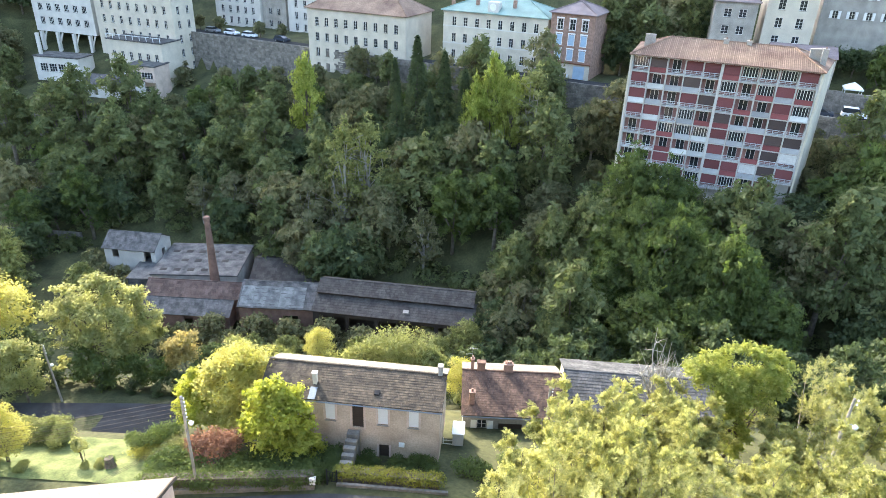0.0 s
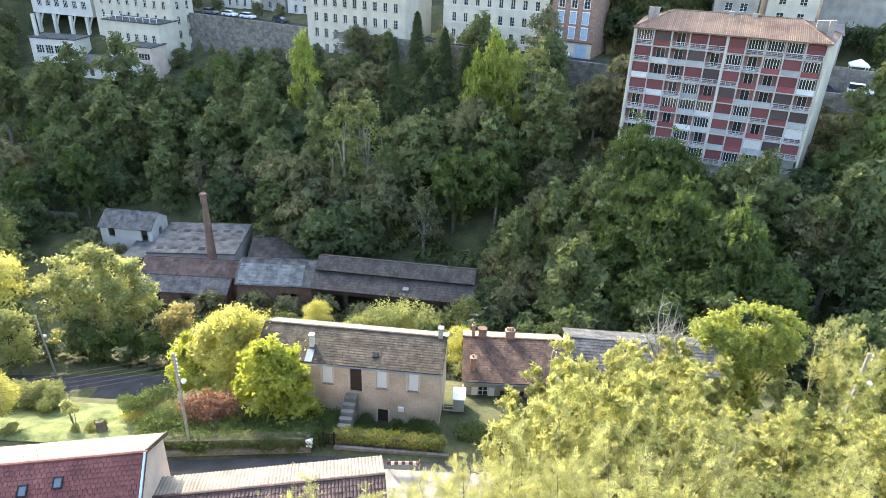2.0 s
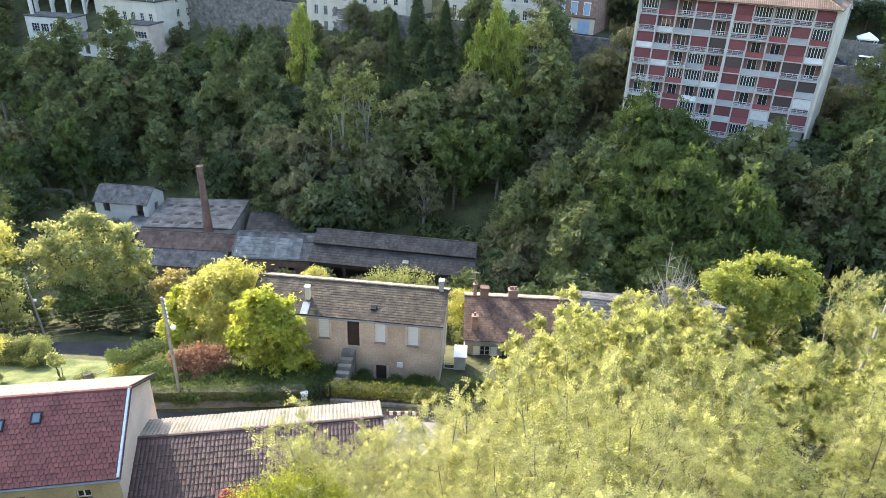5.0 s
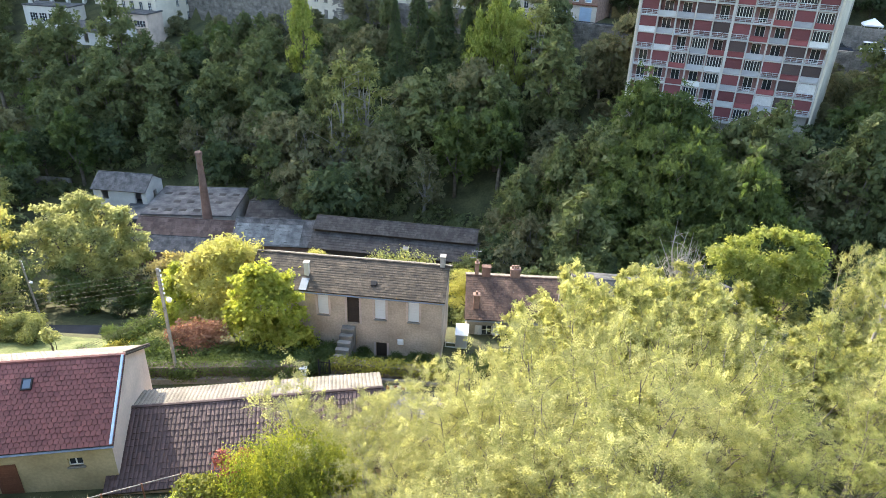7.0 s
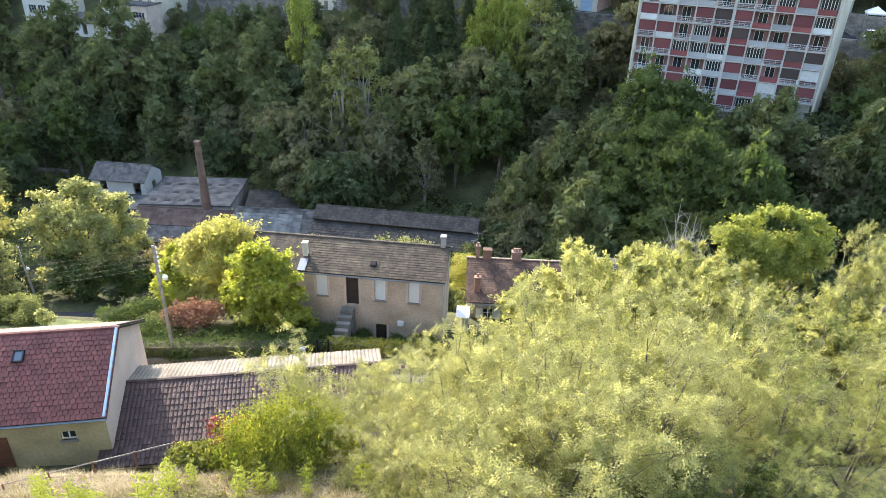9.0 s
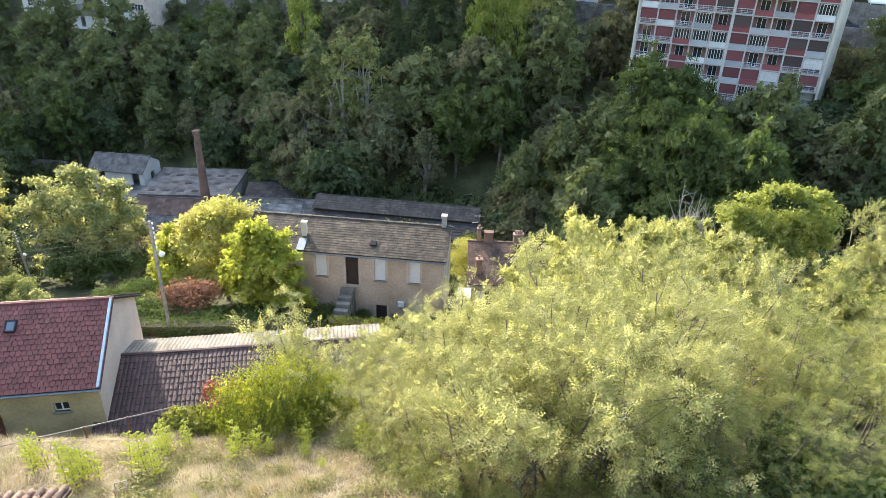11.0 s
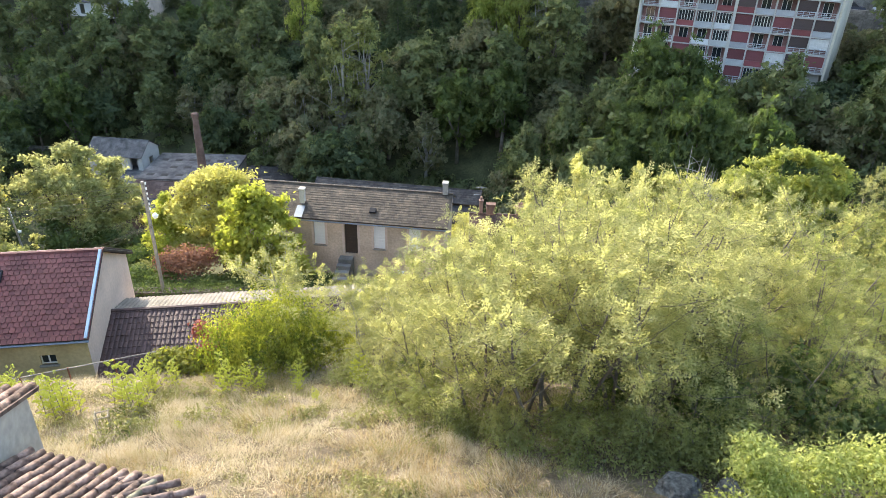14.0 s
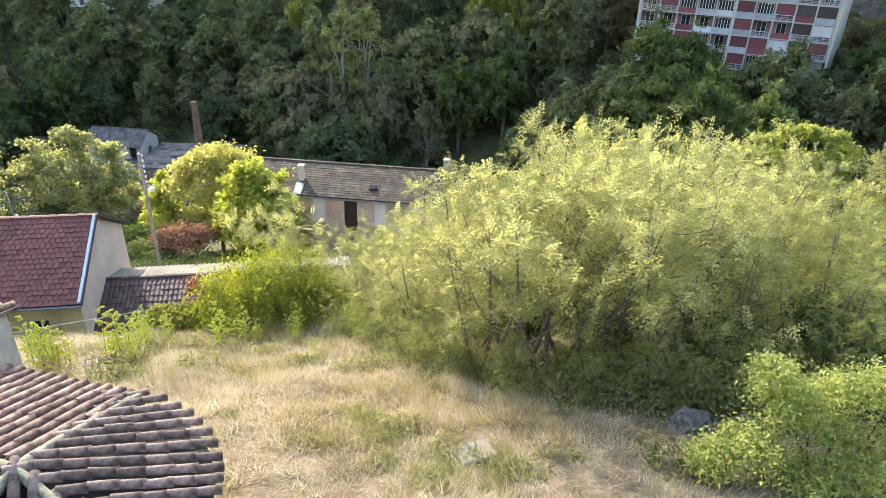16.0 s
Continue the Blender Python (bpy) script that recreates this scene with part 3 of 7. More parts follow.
def relief(xs, zs, depth, back):
    """One closed plate on a grid of lines; depth gives each field's front, None makes a hole through it."""
    nx, nz = len(xs) - 1, len(zs) - 1
    verts, faces, known = [], [], {}

    def at(i, k, y):
        if (i, k, y) not in known:
            known[i, k, y] = len(verts)
            verts.append((xs[i], y, zs[k]))
        return known[i, k, y]

    def front(i, k):
        return depth(i, k) if 0 <= i < nx and 0 <= k < nz else None

    for i in range(nx):
        for k in range(nz):
            y = front(i, k)
            if y is None:
                continue
            ring = [(i, k), (i + 1, k), (i + 1, k + 1), (i, k + 1)]
            faces.append([at(a, b, y) for a, b in ring])
            faces.append([at(a, b, back) for a, b in ring[::-1]])
            for e, (di, dk) in enumerate(((0, -1), (1, 0), (0, 1), (-1, 0))):
                z = front(i + di, k + dk)
                z = back if z is None else z
                if z > y:
                    p, q = ring[e], ring[(e + 1) % 4]
                    faces.append([at(*q, y), at(*p, y), at(*p, z), at(*q, z)])
    return MB().add(verts, [tuple(f_) for f_ in faces])


def bars(length, t, n, half):
    """Grid lines across a frame with n fields: its borders and the bars between them."""
    out = [0, t]
    for i in range(1, n):
        out += [length * i / n - half, length * i / n + half]
    return out + [length - t, length]


def window_meshes(w, h, cols=2, rows=3):
    key = (round(w, 2), round(h, 2), cols, rows)
    if key not in WIN:
        t = 0.05
        fr = relief(bars(w, t, cols, t * 0.6), bars(h, t, rows, t * 0.3), lambda i, k: None if i % 2 and k % 2 else (0.0 if i % 2 == 0 else 0.008), 0.06)
        pane = MB().box(t * 0.5, 0.026, t * 0.5, w - t * 0.5, 0.034, h - t * 0.5)
        a, b = fr.mesh("window_frame"), pane.mesh("pane")
        a.materials.append(M["white_paint"])
        b.materials.append(M["glass"])
        WIN[key] = (a, b)
    return WIN[key]


def window(parent, m, w, h, cols=2, rows=3):
    """A glazed casement, its outer face at y = 0 of m."""
    a, b = window_meshes(w, h, cols, rows)
    f = part("window", a, None, parent, at=m)
    part("pane", b, None, f)
    return f


def flat_part(name, parent, m, w, h, d, material, key=None, label=""):
    """A thin plate such as a closed shutter or a door leaf, with a raised frame."""
    k = (name, round(w, 2), round(h, 2), material.name)
    if k not in WIN:
        n = max(3, int(h / 0.22))
        zs = [c for a in range(n + 1) for c in ((h - 0.06) * a / n, (h - 0.06) * a / n + 0.06)]
        mb = relief([0, 0.07, w - 0.07, w], zs, lambda i, k: 0.0 if i != 1 else (0.004 if k % 2 == 0 else 0.015), d)
        me = mb.mesh(name)
        me.materials.append(material)
        WIN[k] = me
    return part(name, WIN[k], None, parent, label, at=m)


def sill(parent, m, w, material):
    k = ("sill", round(w, 2), material.name)
    if k not in WIN:
        me = MB().bevel_box(-0.08, -0.09, -0.1, w + 0.08, 0.08, 0.0, 0.015).mesh("sill")
        me.materials.append(material)
        WIN[k] = me
    return part("sill", WIN[k], None, parent, at=m)


def tile_profile(x0, x1, th, round_):
    xm, r = (x0 + x1) / 2, (x1 - x0) / 2
    if round_:
        return [(x0, 0.0), (xm - r * 0.35, th * 1.5), (xm + r * 0.35, th * 1.5), (x1, 0.0)]
    return [(x0, 0.0), (x0 + 0.004, th), (x1 - 0.004, th), (x1, 0.0)]


def tile_field(w, length, tw, tl, th, rng, jit=0.005, overlap=1.18, round_=False, loose=None):
    """Tiles on a slope of width w (x) and length (up along y), each a small slab or hump: one mesh builder in the slope's own plane."""
    mb = MB()
    for j in range(int(math.ceil(length / tl))):
        off = 0 if round_ else (tw * 0.5 if j % 2 else 0)
        for i in range(int(math.ceil(w / tw)) + (1 if off else 0)):
            x0, x1 = max(0, i * tw - off + 0.006), min(w, (i + 1) * tw - off - 0.006)
            if x1 - x0 < 0.04 or (loose and loose[0] <= i < loose[1] and j < loose[2] and x1 - x0 > tw * 0.9):
                continue
            y0, y1 = j * tl, min(length, j * tl + tl * overlap)
            a, b, c = rng.normal(size=3) * jit
            prof = tile_profile(x0, x1, th, round_)
            v = [(px, y0 + b, pz + th * 0.9 + a) for px, pz in prof] + [(px, y1 + b, pz * 0.5 + c * 0.4) for px, pz in prof]
            mb.add(v, [(0, 1, 5, 4), (1, 2, 6, 5), (2, 3, 7, 6), (3, 2, 1, 0)])
    return mb


def slope_matrix(x0, y0, z0, ang, back=False, w=0.0):
    """The plane of a roof slope: x along the eave, y up the slope. The back slope is turned round."""
    if back:
        return Matrix.Translation((x0 + w, y0, z0)) @ Matrix.Rotation(math.pi, 4, "Z") @ Matrix.Rotation(ang, 4, "X")
    return Matrix.Translation((x0, y0, z0)) @ Matrix.Rotation(ang, 4, "X")


def gable_house(name, x, y, z, rot, w, d, h, rise, label, wall_mat, roof_mat, front=(), back=(), right=(), left=(), over=0.3, gover=0.2, ridge=0.5, tile=(0.26, 0.36, 0.025), roof_label="", round_=False, th=0.4, seed=1, category="house", tiles=True, drop_back=None, back_mat=None, loose=None):
    """Four walls with openings and a roof of two tiled slopes. ridge: the ridge's place across the depth."""
    t = thing(name, pose(x, y, z, 0, 0, rot), label, category)
    mb = MB()
    wall_panel(mb, w, h, list(front), th, Matrix())
    hb = h if drop_back is None else drop_back
    wall_panel(mb, w, hb, list(back), th, Matrix.Translation((w, d, 0)) @ Matrix.Rotation(math.pi, 4, "Z"))
    yr, zr = d * ridge, h + rise
    lo = min(h, hb)
    wall_panel(mb, d - 2 * th, lo, list(right), th, Matrix.Translation((w, th, 0)) @ Matrix.Rotation(math.pi / 2, 4, "Z"))
    wall_panel(mb, d - 2 * th, lo, list(left), th, Matrix.Translation((0, d - th, 0)) @ Matrix.Rotation(-math.pi / 2, 4, "Z"))
    part("wall", mb, wall_mat, t)
    for xa, xb in ((0.003, th), (w - th, w - 0.003)):
        pts = [(0.003, lo), (0.003, h), (yr, zr), (d - 0.003, hb), (d - 0.003, lo)] if h != lo else ([(0.003, lo), (yr, zr), (d - 0.003, hb), (d - 0.003, lo)] if hb != lo else [(0.003, lo), (yr, zr), (d - 0.003, lo)])
        v = [(xa, a, b) for a, b in pts] + [(xb, a, b) for a, b in pts]
        n = len(pts)
        g = MB().add(v, [tuple(range(n))[::-1], tuple(range(n, 2 * n))] + [(i, (i + 1) % n, n + (i + 1) % n, n + i) for i in range(n)])
        part("gable", g, wall_mat, t)
    rng = np.random.default_rng(seed)
    for bk in (False, True):
        run = (d - yr) if bk else yr
        drop = zr - (hb if bk else h)
        ang = math.atan2(drop, run)
        ln = (run + over) / math.cos(ang)
        m = slope_matrix(-gover, (d + over) if bk else -over, zr - math.tan(ang) * (run + over) + 0.02, ang, bk, w + 2 * gover)
        slab = MB().box(0, 0.0, 0.0, w + 2 * gover, ln, 0.07, m)
        roof = part("roof", slab, M["wood_dark"] if tiles else roof_mat, t, roof_label)
        if tiles:
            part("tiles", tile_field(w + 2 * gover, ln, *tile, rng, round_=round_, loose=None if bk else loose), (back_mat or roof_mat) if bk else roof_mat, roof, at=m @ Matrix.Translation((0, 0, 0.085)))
        if loose and not bk:
            tw, tl, tt = tile
            prof = tile_profile(0.006, tw - 0.006, tt, round_)
            me = MB().add([(px, 0, pz + tt * 0.9) for px, pz in prof] + [(px, tl * 1.18, pz * 0.5) for px, pz in prof], [(0, 1, 5, 4), (1, 2, 6, 5), (2, 3, 7, 6), (3, 2, 1, 0)]).mesh("tile")
            me.materials.append(roof_mat)
            for j in range(loose[2]):
                for i in range(loose[0], loose[1]):
                    off = 0 if round_ or j % 2 == 0 else tw * 0.5
                    a, b = rng.normal(size=2) * 0.008
                    if i * tw - off >= 0 and (i + 1) * tw - off <= w + 2 * gover:
                        part("tile", me, None, roof, at=m @ Matrix.Translation((i * tw - off, j * tl + b, 0.085 + a)))
    cap = MB()
    n = int((w + 2 * gover) / 0.4)
    for i in range(n):
        xa = -gover + (w + 2 * gover) * i / n
        cap.add([(xa, yr + 0.15 * math.cos(a), zr + 0.09 + 0.11 * math.sin(a)) for a in (-0.3, 0.8, 1.57, 2.34, 3.44)] + [(xa + 0.42, yr + 0.13 * math.cos(a), zr + 0.075 + 0.10 * math.sin(a)) for a in (-0.3, 0.8, 1.57, 2.34, 3.44)], [(k, k + 5, k + 6, k + 1) for k in range(4)])
    part("ridge_tiles", cap, roof_mat, t)
    return t


def gutter(parent, x0, x1, y, z, material):
    mb = MB()
    prof = [(0.07 * math.cos(a), 0.07 * math.sin(a)) for a in np.linspace(math.pi, 2 * math.pi, 7)] + [(0.055 * math.cos(a), 0.055 * math.sin(a) + 0.004) for a in np.linspace(2 * math.pi, math.pi, 7)]
    n = len(prof)
    mb.add([(x0, y + a, z + b) for a, b in prof] + [(x1, y + a, z + b) for a, b in prof], [(i, (i + 1) % n, n + (i + 1) % n, n + i) for i in range(n)] + [tuple(range(n))[::-1], tuple(range(n, 2 * n))])
    return part("gutter", mb, material, parent)


def chimney(parent, x, y, z0, z1, w, d, material, pots=1, flash=None, label=""):
    c = MB().bevel_box(x - w / 2, y - d / 2, z0, x + w / 2, y + d / 2, z1 - 0.12, 0.012)
    c.bevel_box(x - w / 2 - 0.05, y - d / 2 - 0.05, z1 - 0.12, x + w / 2 + 0.05, y + d / 2 + 0.05, z1, 0.015)
    ob = part("chimney", c, material, parent, label)
    for i in range(pots):
        px = x + (i - (pots - 1) / 2) * w * 0.8 / max(pots, 1)
        p = MB().tube([(px, y, z1 - 0.02), (px, y, z1 + 0.16), (px, y, z1 + 0.28)], [0.11, 0.09, 0.11], 8)
        part("chimney_pot", p, M["brick"], ob)
    if flash:
        fl = MB().box(x - w / 2 - 0.12, y - d / 2 - flash, z0 + 0.0, x + w / 2 + 0.12, y + d / 2 + 0.1, z0 + 0.02, None)
        part("flashing", fl, M["zinc"], ob)
    return ob


R3 = lambda x, z, w, h: (x, z, x + w, z + h)  # noqa: E731

# ---------------------------------------------------------------- beige house by the street
H1 = dict(x=-15.72, y=43.2, z=-1.5, rot=-3.93)
f1 = [R3(5.3, 3.65, 0.82, 1.85), R3(7.55, 3.05, 0.95, 2.45), R3(9.7, 3.65, 0.82, 1.85), R3(12.25, 3.65, 0.82, 1.85), R3(9.75, -0.3, 0.85, 1.8), R3(2.2, 3.65, 0.82, 1.85)]
# back slope is paler than the front: sunlight put into its colour
house1 = gable_house("house", **H1, w=14.8, d=5.2, h=5.85, rise=1.16, ridge=0.558, label="long beige rendered house with a brown tiled roof beside the street", wall_mat=M["render_beige"], roof_mat=M["tile_brown"], front=f1, back=[R3(3, 3.6, 0.9, 1.6), R3(8, 3.6, 0.9, 1.6)], seed=3, gover=0.22, tile=(0.25, 0.235, 0.014), back_mat=M["slope_sunlit"])
for i, o in enumerate(f1):
    w_, h_ = o[2] - o[0], o[3] - o[1]
    if i in (0, 2, 3, 5):
        flat_part("shutter", house1, Matrix.Translation((o[0], 0.1, o[1])), w_, h_, 0.06, M["shutter_white"], label="closed white roller shutter")
        sill(house1, Matrix.Translation((o[0], 0, o[1])), w_, M["pavement"])
    else:
        flat_part("door", house1, Matrix.Translation((o[0], 0.18, o[1])), w_, h_, 0.06, M["wood_dark"], label="dark wooden door")
    for xa, xb in ((o[0] - 0.17, o[0] - 0.002), (o[2] + 0.002, o[2] + 0.17)):
        part("surround", MB().box(xa, -0.025, o[1], xb, 0.02, o[3] + 0.02), M["render_pink"], house1, "pale stone window surround")
chimney(house1, 4.25, 1.15, 6.1, 7.5, 0.36, 0.36, M["render_cream"], 0, None, "white rendered chimney")
chimney(house1, 14.45, 2.95, 6.9, 8.0, 0.36, 0.45, M["render_grey"], 0)
gutter(house1, -0.2, 15.0, -0.38, 5.72, M["zinc"])
roof_plane = slope_matrix(-0.22, -0.3, 5.75, math.atan2(1.16, 2.9))
part("flashing", MB().box(4.2, 0.02, 0.13, 4.78, 1.15, 0.15), M["zinc"], house1, "blue-grey zinc flashing", at=roof_plane)
part("roof_vent", MB().bevel_box(9.5, 0.95, 0.08, 9.95, 1.4, 0.24, 0.02), M["dark"], house1, "small dark roof hatch", at=roof_plane)

# brown house beyond
f2 = [R3(1.3, 2.0, 0.9, 1.5), R3(3.3, 0.6, 2.2, 2.6), R3(6.4, 2.0, 0.9, 1.4)]
# back slope carries the sun's brightness in its colour
house2 = gable_house("house", 1.05, 48.4, -5.4, 0.5, w=9.2, d=7.5, h=4.3, rise=1.65, ridge=0.56, label="small house with a red-brown tiled roof", wall_mat=M["render_grey"], roof_mat=M["tile_rust"], front=f2, seed=5, tile=(0.25, 0.25, 0.016), back_mat=M["slope_sunlit"])
window(house2, Matrix.Translation((1.3, 0.12, 2.0)), 0.9, 1.5)
window(house2, Matrix.Translation((6.4, 0.12, 2.0)), 0.9, 1.4)
flat_part("shutter", house2, Matrix.Translation((0.72, -0.06, 2.0)), 0.55, 1.5, 0.05, M["shutter_white"])
flat_part("shutter", house2, Matrix.Translation((2.25, -0.06, 2.0)), 0.55, 1.5, 0.05, M["shutter_white"])
flat_part("garage_door", house2, Matrix.Translation((3.3, 0.2, 0.6)), 2.2, 2.6, 0.06, M["wood_dark"])
chimney(house2, 0.75, 4.3, 5.6, 7.3, 0.32, 0.32, M["brick"], 1)
chimney(house2, 1.6, 4.3, 5.6, 7.0, 0.75, 0.5, M["brick_dark"], 0)
chimney(house2, 4.2, 4.3, 5.6, 6.9, 0.85, 0.5, M["brick"], 3)
chimney(house2, 0.75, 0.9, 4.4, 6.1, 0.5, 0.45, M["brick"], 1)
gutter(house2, -0.2, 9.4, -0.38, 4.17, M["zinc"])
# grey-roofed house after it
house3 = gable_house("house", 10.9, 50.6, -6.2, -2.5, w=14.0, d=7.4, h=4.6, rise=1.5, label="low house with a weathered grey tiled roof", wall_mat=M["render_cream"], roof_mat=M["sheet_roof"], front=[R3(2, 1.6, 1, 1.5), R3(6, 1.6, 1, 1.5), R3(10, 1.6, 1, 1.5)], seed=6)
for xx in (2, 6, 10):
    window(house3, Matrix.Translation((xx, 0.12, 1.6)), 1.0, 1.5)

# ---------------------------------------------------------------- red-roofed house and its lean-to
fr = [R3(8.75, 1.3, 0.95, 1.9), R3(11.95, 2.75, 0.66, 0.5)]
# pale back slope: glare of the sun set as colour
redhouse = gable_house("house", -29.42, 20.07, 3.6, 12.0, w=14.0, d=7.1, h=4.3, rise=2.05, label="ochre rendered house with a red tiled roof", wall_mat=M["render_ochre"], roof_mat=M["tile_red"], front=fr, over=0.35, gover=0.25, tile=(0.24, 0.26, 0.018), seed=8, loose=(40, 60, 14), back_mat=M["slope_sunlit"])
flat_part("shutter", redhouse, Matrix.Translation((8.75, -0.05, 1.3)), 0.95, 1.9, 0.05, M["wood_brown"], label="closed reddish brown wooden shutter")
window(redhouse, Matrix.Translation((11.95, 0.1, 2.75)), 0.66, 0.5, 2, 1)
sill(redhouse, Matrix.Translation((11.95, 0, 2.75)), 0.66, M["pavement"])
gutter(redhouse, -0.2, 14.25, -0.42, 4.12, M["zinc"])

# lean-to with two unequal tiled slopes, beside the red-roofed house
# far slope: sun glare on the ribbed tiles set as a pale material
gable_house("shed", -16.05, 22.2, 3.2, 12.0, w=13.4, d=6.1, h=1.95, rise=1.5, label="long low shed roofed with dark ribbed tiles", wall_mat=M["render_pink"], roof_mat=M["tile_dark"], ridge=4.15 / 6.1, over=0.15, gover=0.12, tile=(0.21, 0.34, 0.022), round_=True, seed=9, category="shed", drop_back=2.85, th=0.25, back_mat=M["slope_sunlit"], loose=(0, 24, 12))
for bk in (False, True):
    a_ = math.atan2(2.05, 3.55)
    m_ = slope_matrix(14.05, 7.45 if bk else -0.35, 4.18, a_, bk, 0.22)
    part("verge_board", MB().bevel_box(0.04, 0, 0.02, 0.16, 4.45, 0.15, 0.01), M["wood_dark" if bk else "zinc_blue"], redhouse, "dark back verge board" if bk else "blue-grey metal verge board", at=m_)
gp = MB().box(0.004, 0.003, 0.0, 7.093, 0.008, 4.3)
gp.add([(0.004, 0.003, 4.3), (7.093, 0.003, 4.3), (3.55, 0.003, 6.3)], [(0, 1, 2)])
part("gable_render", gp, M["render_pink"], redhouse, "pale pinkish gable render", at=Matrix.Translation((14.012, 0, 0)) @ Matrix.Rotation(math.pi / 2, 4, "Z"))


def skylight(parent, m):
    fr = MB()
    for x in (0, 0.42):
        fr.box(x, 0, 0, x + 0.06, 0.6, 0.1)
    for y in (0, 0.54):
        fr.box(0.062, y, 0.002, 0.418, y + 0.06, 0.098)
    f = part("skylight", fr, M["dark"], parent, "dark framed roof window", at=m)
    part("pane", MB().box(0.05, 0.05, 0.05, 0.43, 0.55, 0.065), M["glass_sky"], f)


a_ = math.atan2(2.05, 3.55)
for xs_, up in ((8.35, 2.75), (10.0, 3.0)):
    skylight(redhouse, slope_matrix(-0.25, -0.35, 4.3 + 2.05 - math.tan(a_) * 3.9 + 0.02, a_) @ Matrix.Translation((xs_, up, 0.12)))

# ---------------------------------------------------------------- round tiled tower and chapel-like building on the meadow


def canal_tile(length, r0, r1, th=0.018, seg=6):
    mb = MB()
    for s, rr in ((0, r0), (length, r1)):
        mb.v += [(rr * math.cos(math.pi * k / seg), s, rr * 1.15 * math.sin(math.pi * k / seg)) for k in range(seg + 1)]
        mb.v += [((rr - th) * math.cos(math.pi * k / seg), s, (rr - th) * 1.15 * math.sin(math.pi * k / seg)) for k in range(seg + 1)]
    n = seg + 1
    for k in range(seg):
        mb.f += [(k, k + 1, 2 * n + k + 1, 2 * n + k), (n + k + 1, n + k, 3 * n + k, 3 * n + k + 1), (k + 1, k, n + k, n + k + 1)]
    return mb.mesh("tile", smooth=True)


TILE_ME = canal_tile(0.36, 0.074, 0.062)
TILE_ME.materials.append(M["tile_clay"])
TOWER = Vector((-4.88, 5.42, 0))
RT, ZE, ZA = 2.24, 16.43, 17.15
tower = thing("apse", pose(TOWER.x, TOWER.y, 14.0), "old rendered building with a rounded end under half-round clay tiles", "building")
NAVE = 2.4
mb = MB()
mb.tube([(0, 0, -1.5), (0, 0, ZE - 14.0 - 0.02)], [RT - 0.28, RT - 0.28], 28)
mb.box(-0.2, -RT + 0.28, -1.5, NAVE, RT - 0.28, ZE - 14.0 - 0.02, Matrix.Rotation(radians(169), 4, "Z"))
part("wall", mb, M["render_grey"], tower)
mb = MB()
mb.tube([(0, 0, ZE - 14.0 - 0.06), (0, 0, ZA - 14.0 - 0.10)], [RT - 0.05, 0.05], 36)
zr0, ze0 = ZA - 14.0 - 0.10, ZE - 14.0 - 0.06
mb.add([(0, -RT + 0.05, ze0), (NAVE, -RT + 0.05, ze0), (NAVE, 0, zr0), (0, 0, zr0), (0, RT - 0.05, ze0), (NAVE, RT - 0.05, ze0)], [(0, 1, 2, 3), (3, 2, 5, 4), (0, 4, 5, 1)], Matrix.Rotation(radians(169), 4, "Z"))
# dark underlay: deep shade between the tile rows put into its colour
roof = part("roof", mb, M["dull_roof"], tower, "roof of overlapping half-round clay tiles")
rngt = np.random.default_rng(4)
sl = (ZA - ZE) / RT
ang = math.atan(sl)
rest = MB()
src_v, src_f = [v.co.copy() for v in TILE_ME.vertices], [tuple(p.vertices) for p in TILE_ME.polygons]


def lay_tile(az, off, r, single, cone=False):
    """One tile whose lower end lies r + 0.3 down a slope that faces the azimuth az, off to its side."""
    rho = math.hypot(r + 0.2, off) if cone else r + 0.2
    pitch = math.atan(sl * (r + 0.2) / max(rho, 0.1))
    m = Matrix.Rotation(az - math.pi / 2, 4, "Z") @ Matrix.Translation((off, r, (ZA - 14.0) - rho * sl + 0.03)) @ Matrix.Rotation(math.pi, 4, "Z") @ Matrix.Translation((0, -0.36, 0)) @ Matrix.Rotation(pitch + 0.03, 4, "X")
    m = m @ Matrix.Rotation(rngt.normal() * 0.025, 4, "Z") @ Matrix.Translation((rngt.normal() * 0.006, rngt.normal() * 0.012, rngt.normal() * 0.006))
    if single:
        part("tile", TILE_ME, None, roof, at=m)
    else:
        rest.add(src_v, src_f, m)


for az, half in ((27, 52), (-63, 38)):
    for i in range(-8, 9):
        off = i * 0.2
        inner, outer = abs(off) / math.tan(radians(half)), math.sqrt(RT * RT - off * off)
        r = outer - 0.30
        while r > inner - 0.16:
            lay_tile(radians(az + 9 * max(0.0, -off)), off, r, True, True)
            r -= 0.30
for az, side in ((79, -1), (-101, 1)):
    for i in range(12):
        r = RT - 0.38
        while r > -0.12:
            lay_tile(radians(az), side * (0.16 + 0.2 * i), r, az > 0)
            r -= 0.30
tagged(part("tiles", rest, M["tile_clay"], roof, smooth=True), kind="stuff")
for az in (79, -25, -101, 169):
    hipb = MB()
    flat_ = az == 169
    d = Vector((math.cos(radians(az)), math.sin(radians(az)), 0 if flat_ else -sl))
    for j in range(7):
        a0 = Vector((0, 0, ZA - 14.0 + 0.07 + 0.012 * (j % 2))) + d * (0.06 + j * 0.31)
        hipb.tube([a0, a0 + d * 0.37], [0.06, 0.078], 8, cap=False)
    part("ridge_tiles" if flat_ else "hip_tiles", hipb, M["tile_moss"], roof, "lichen-covered capping tiles", smooth=True)
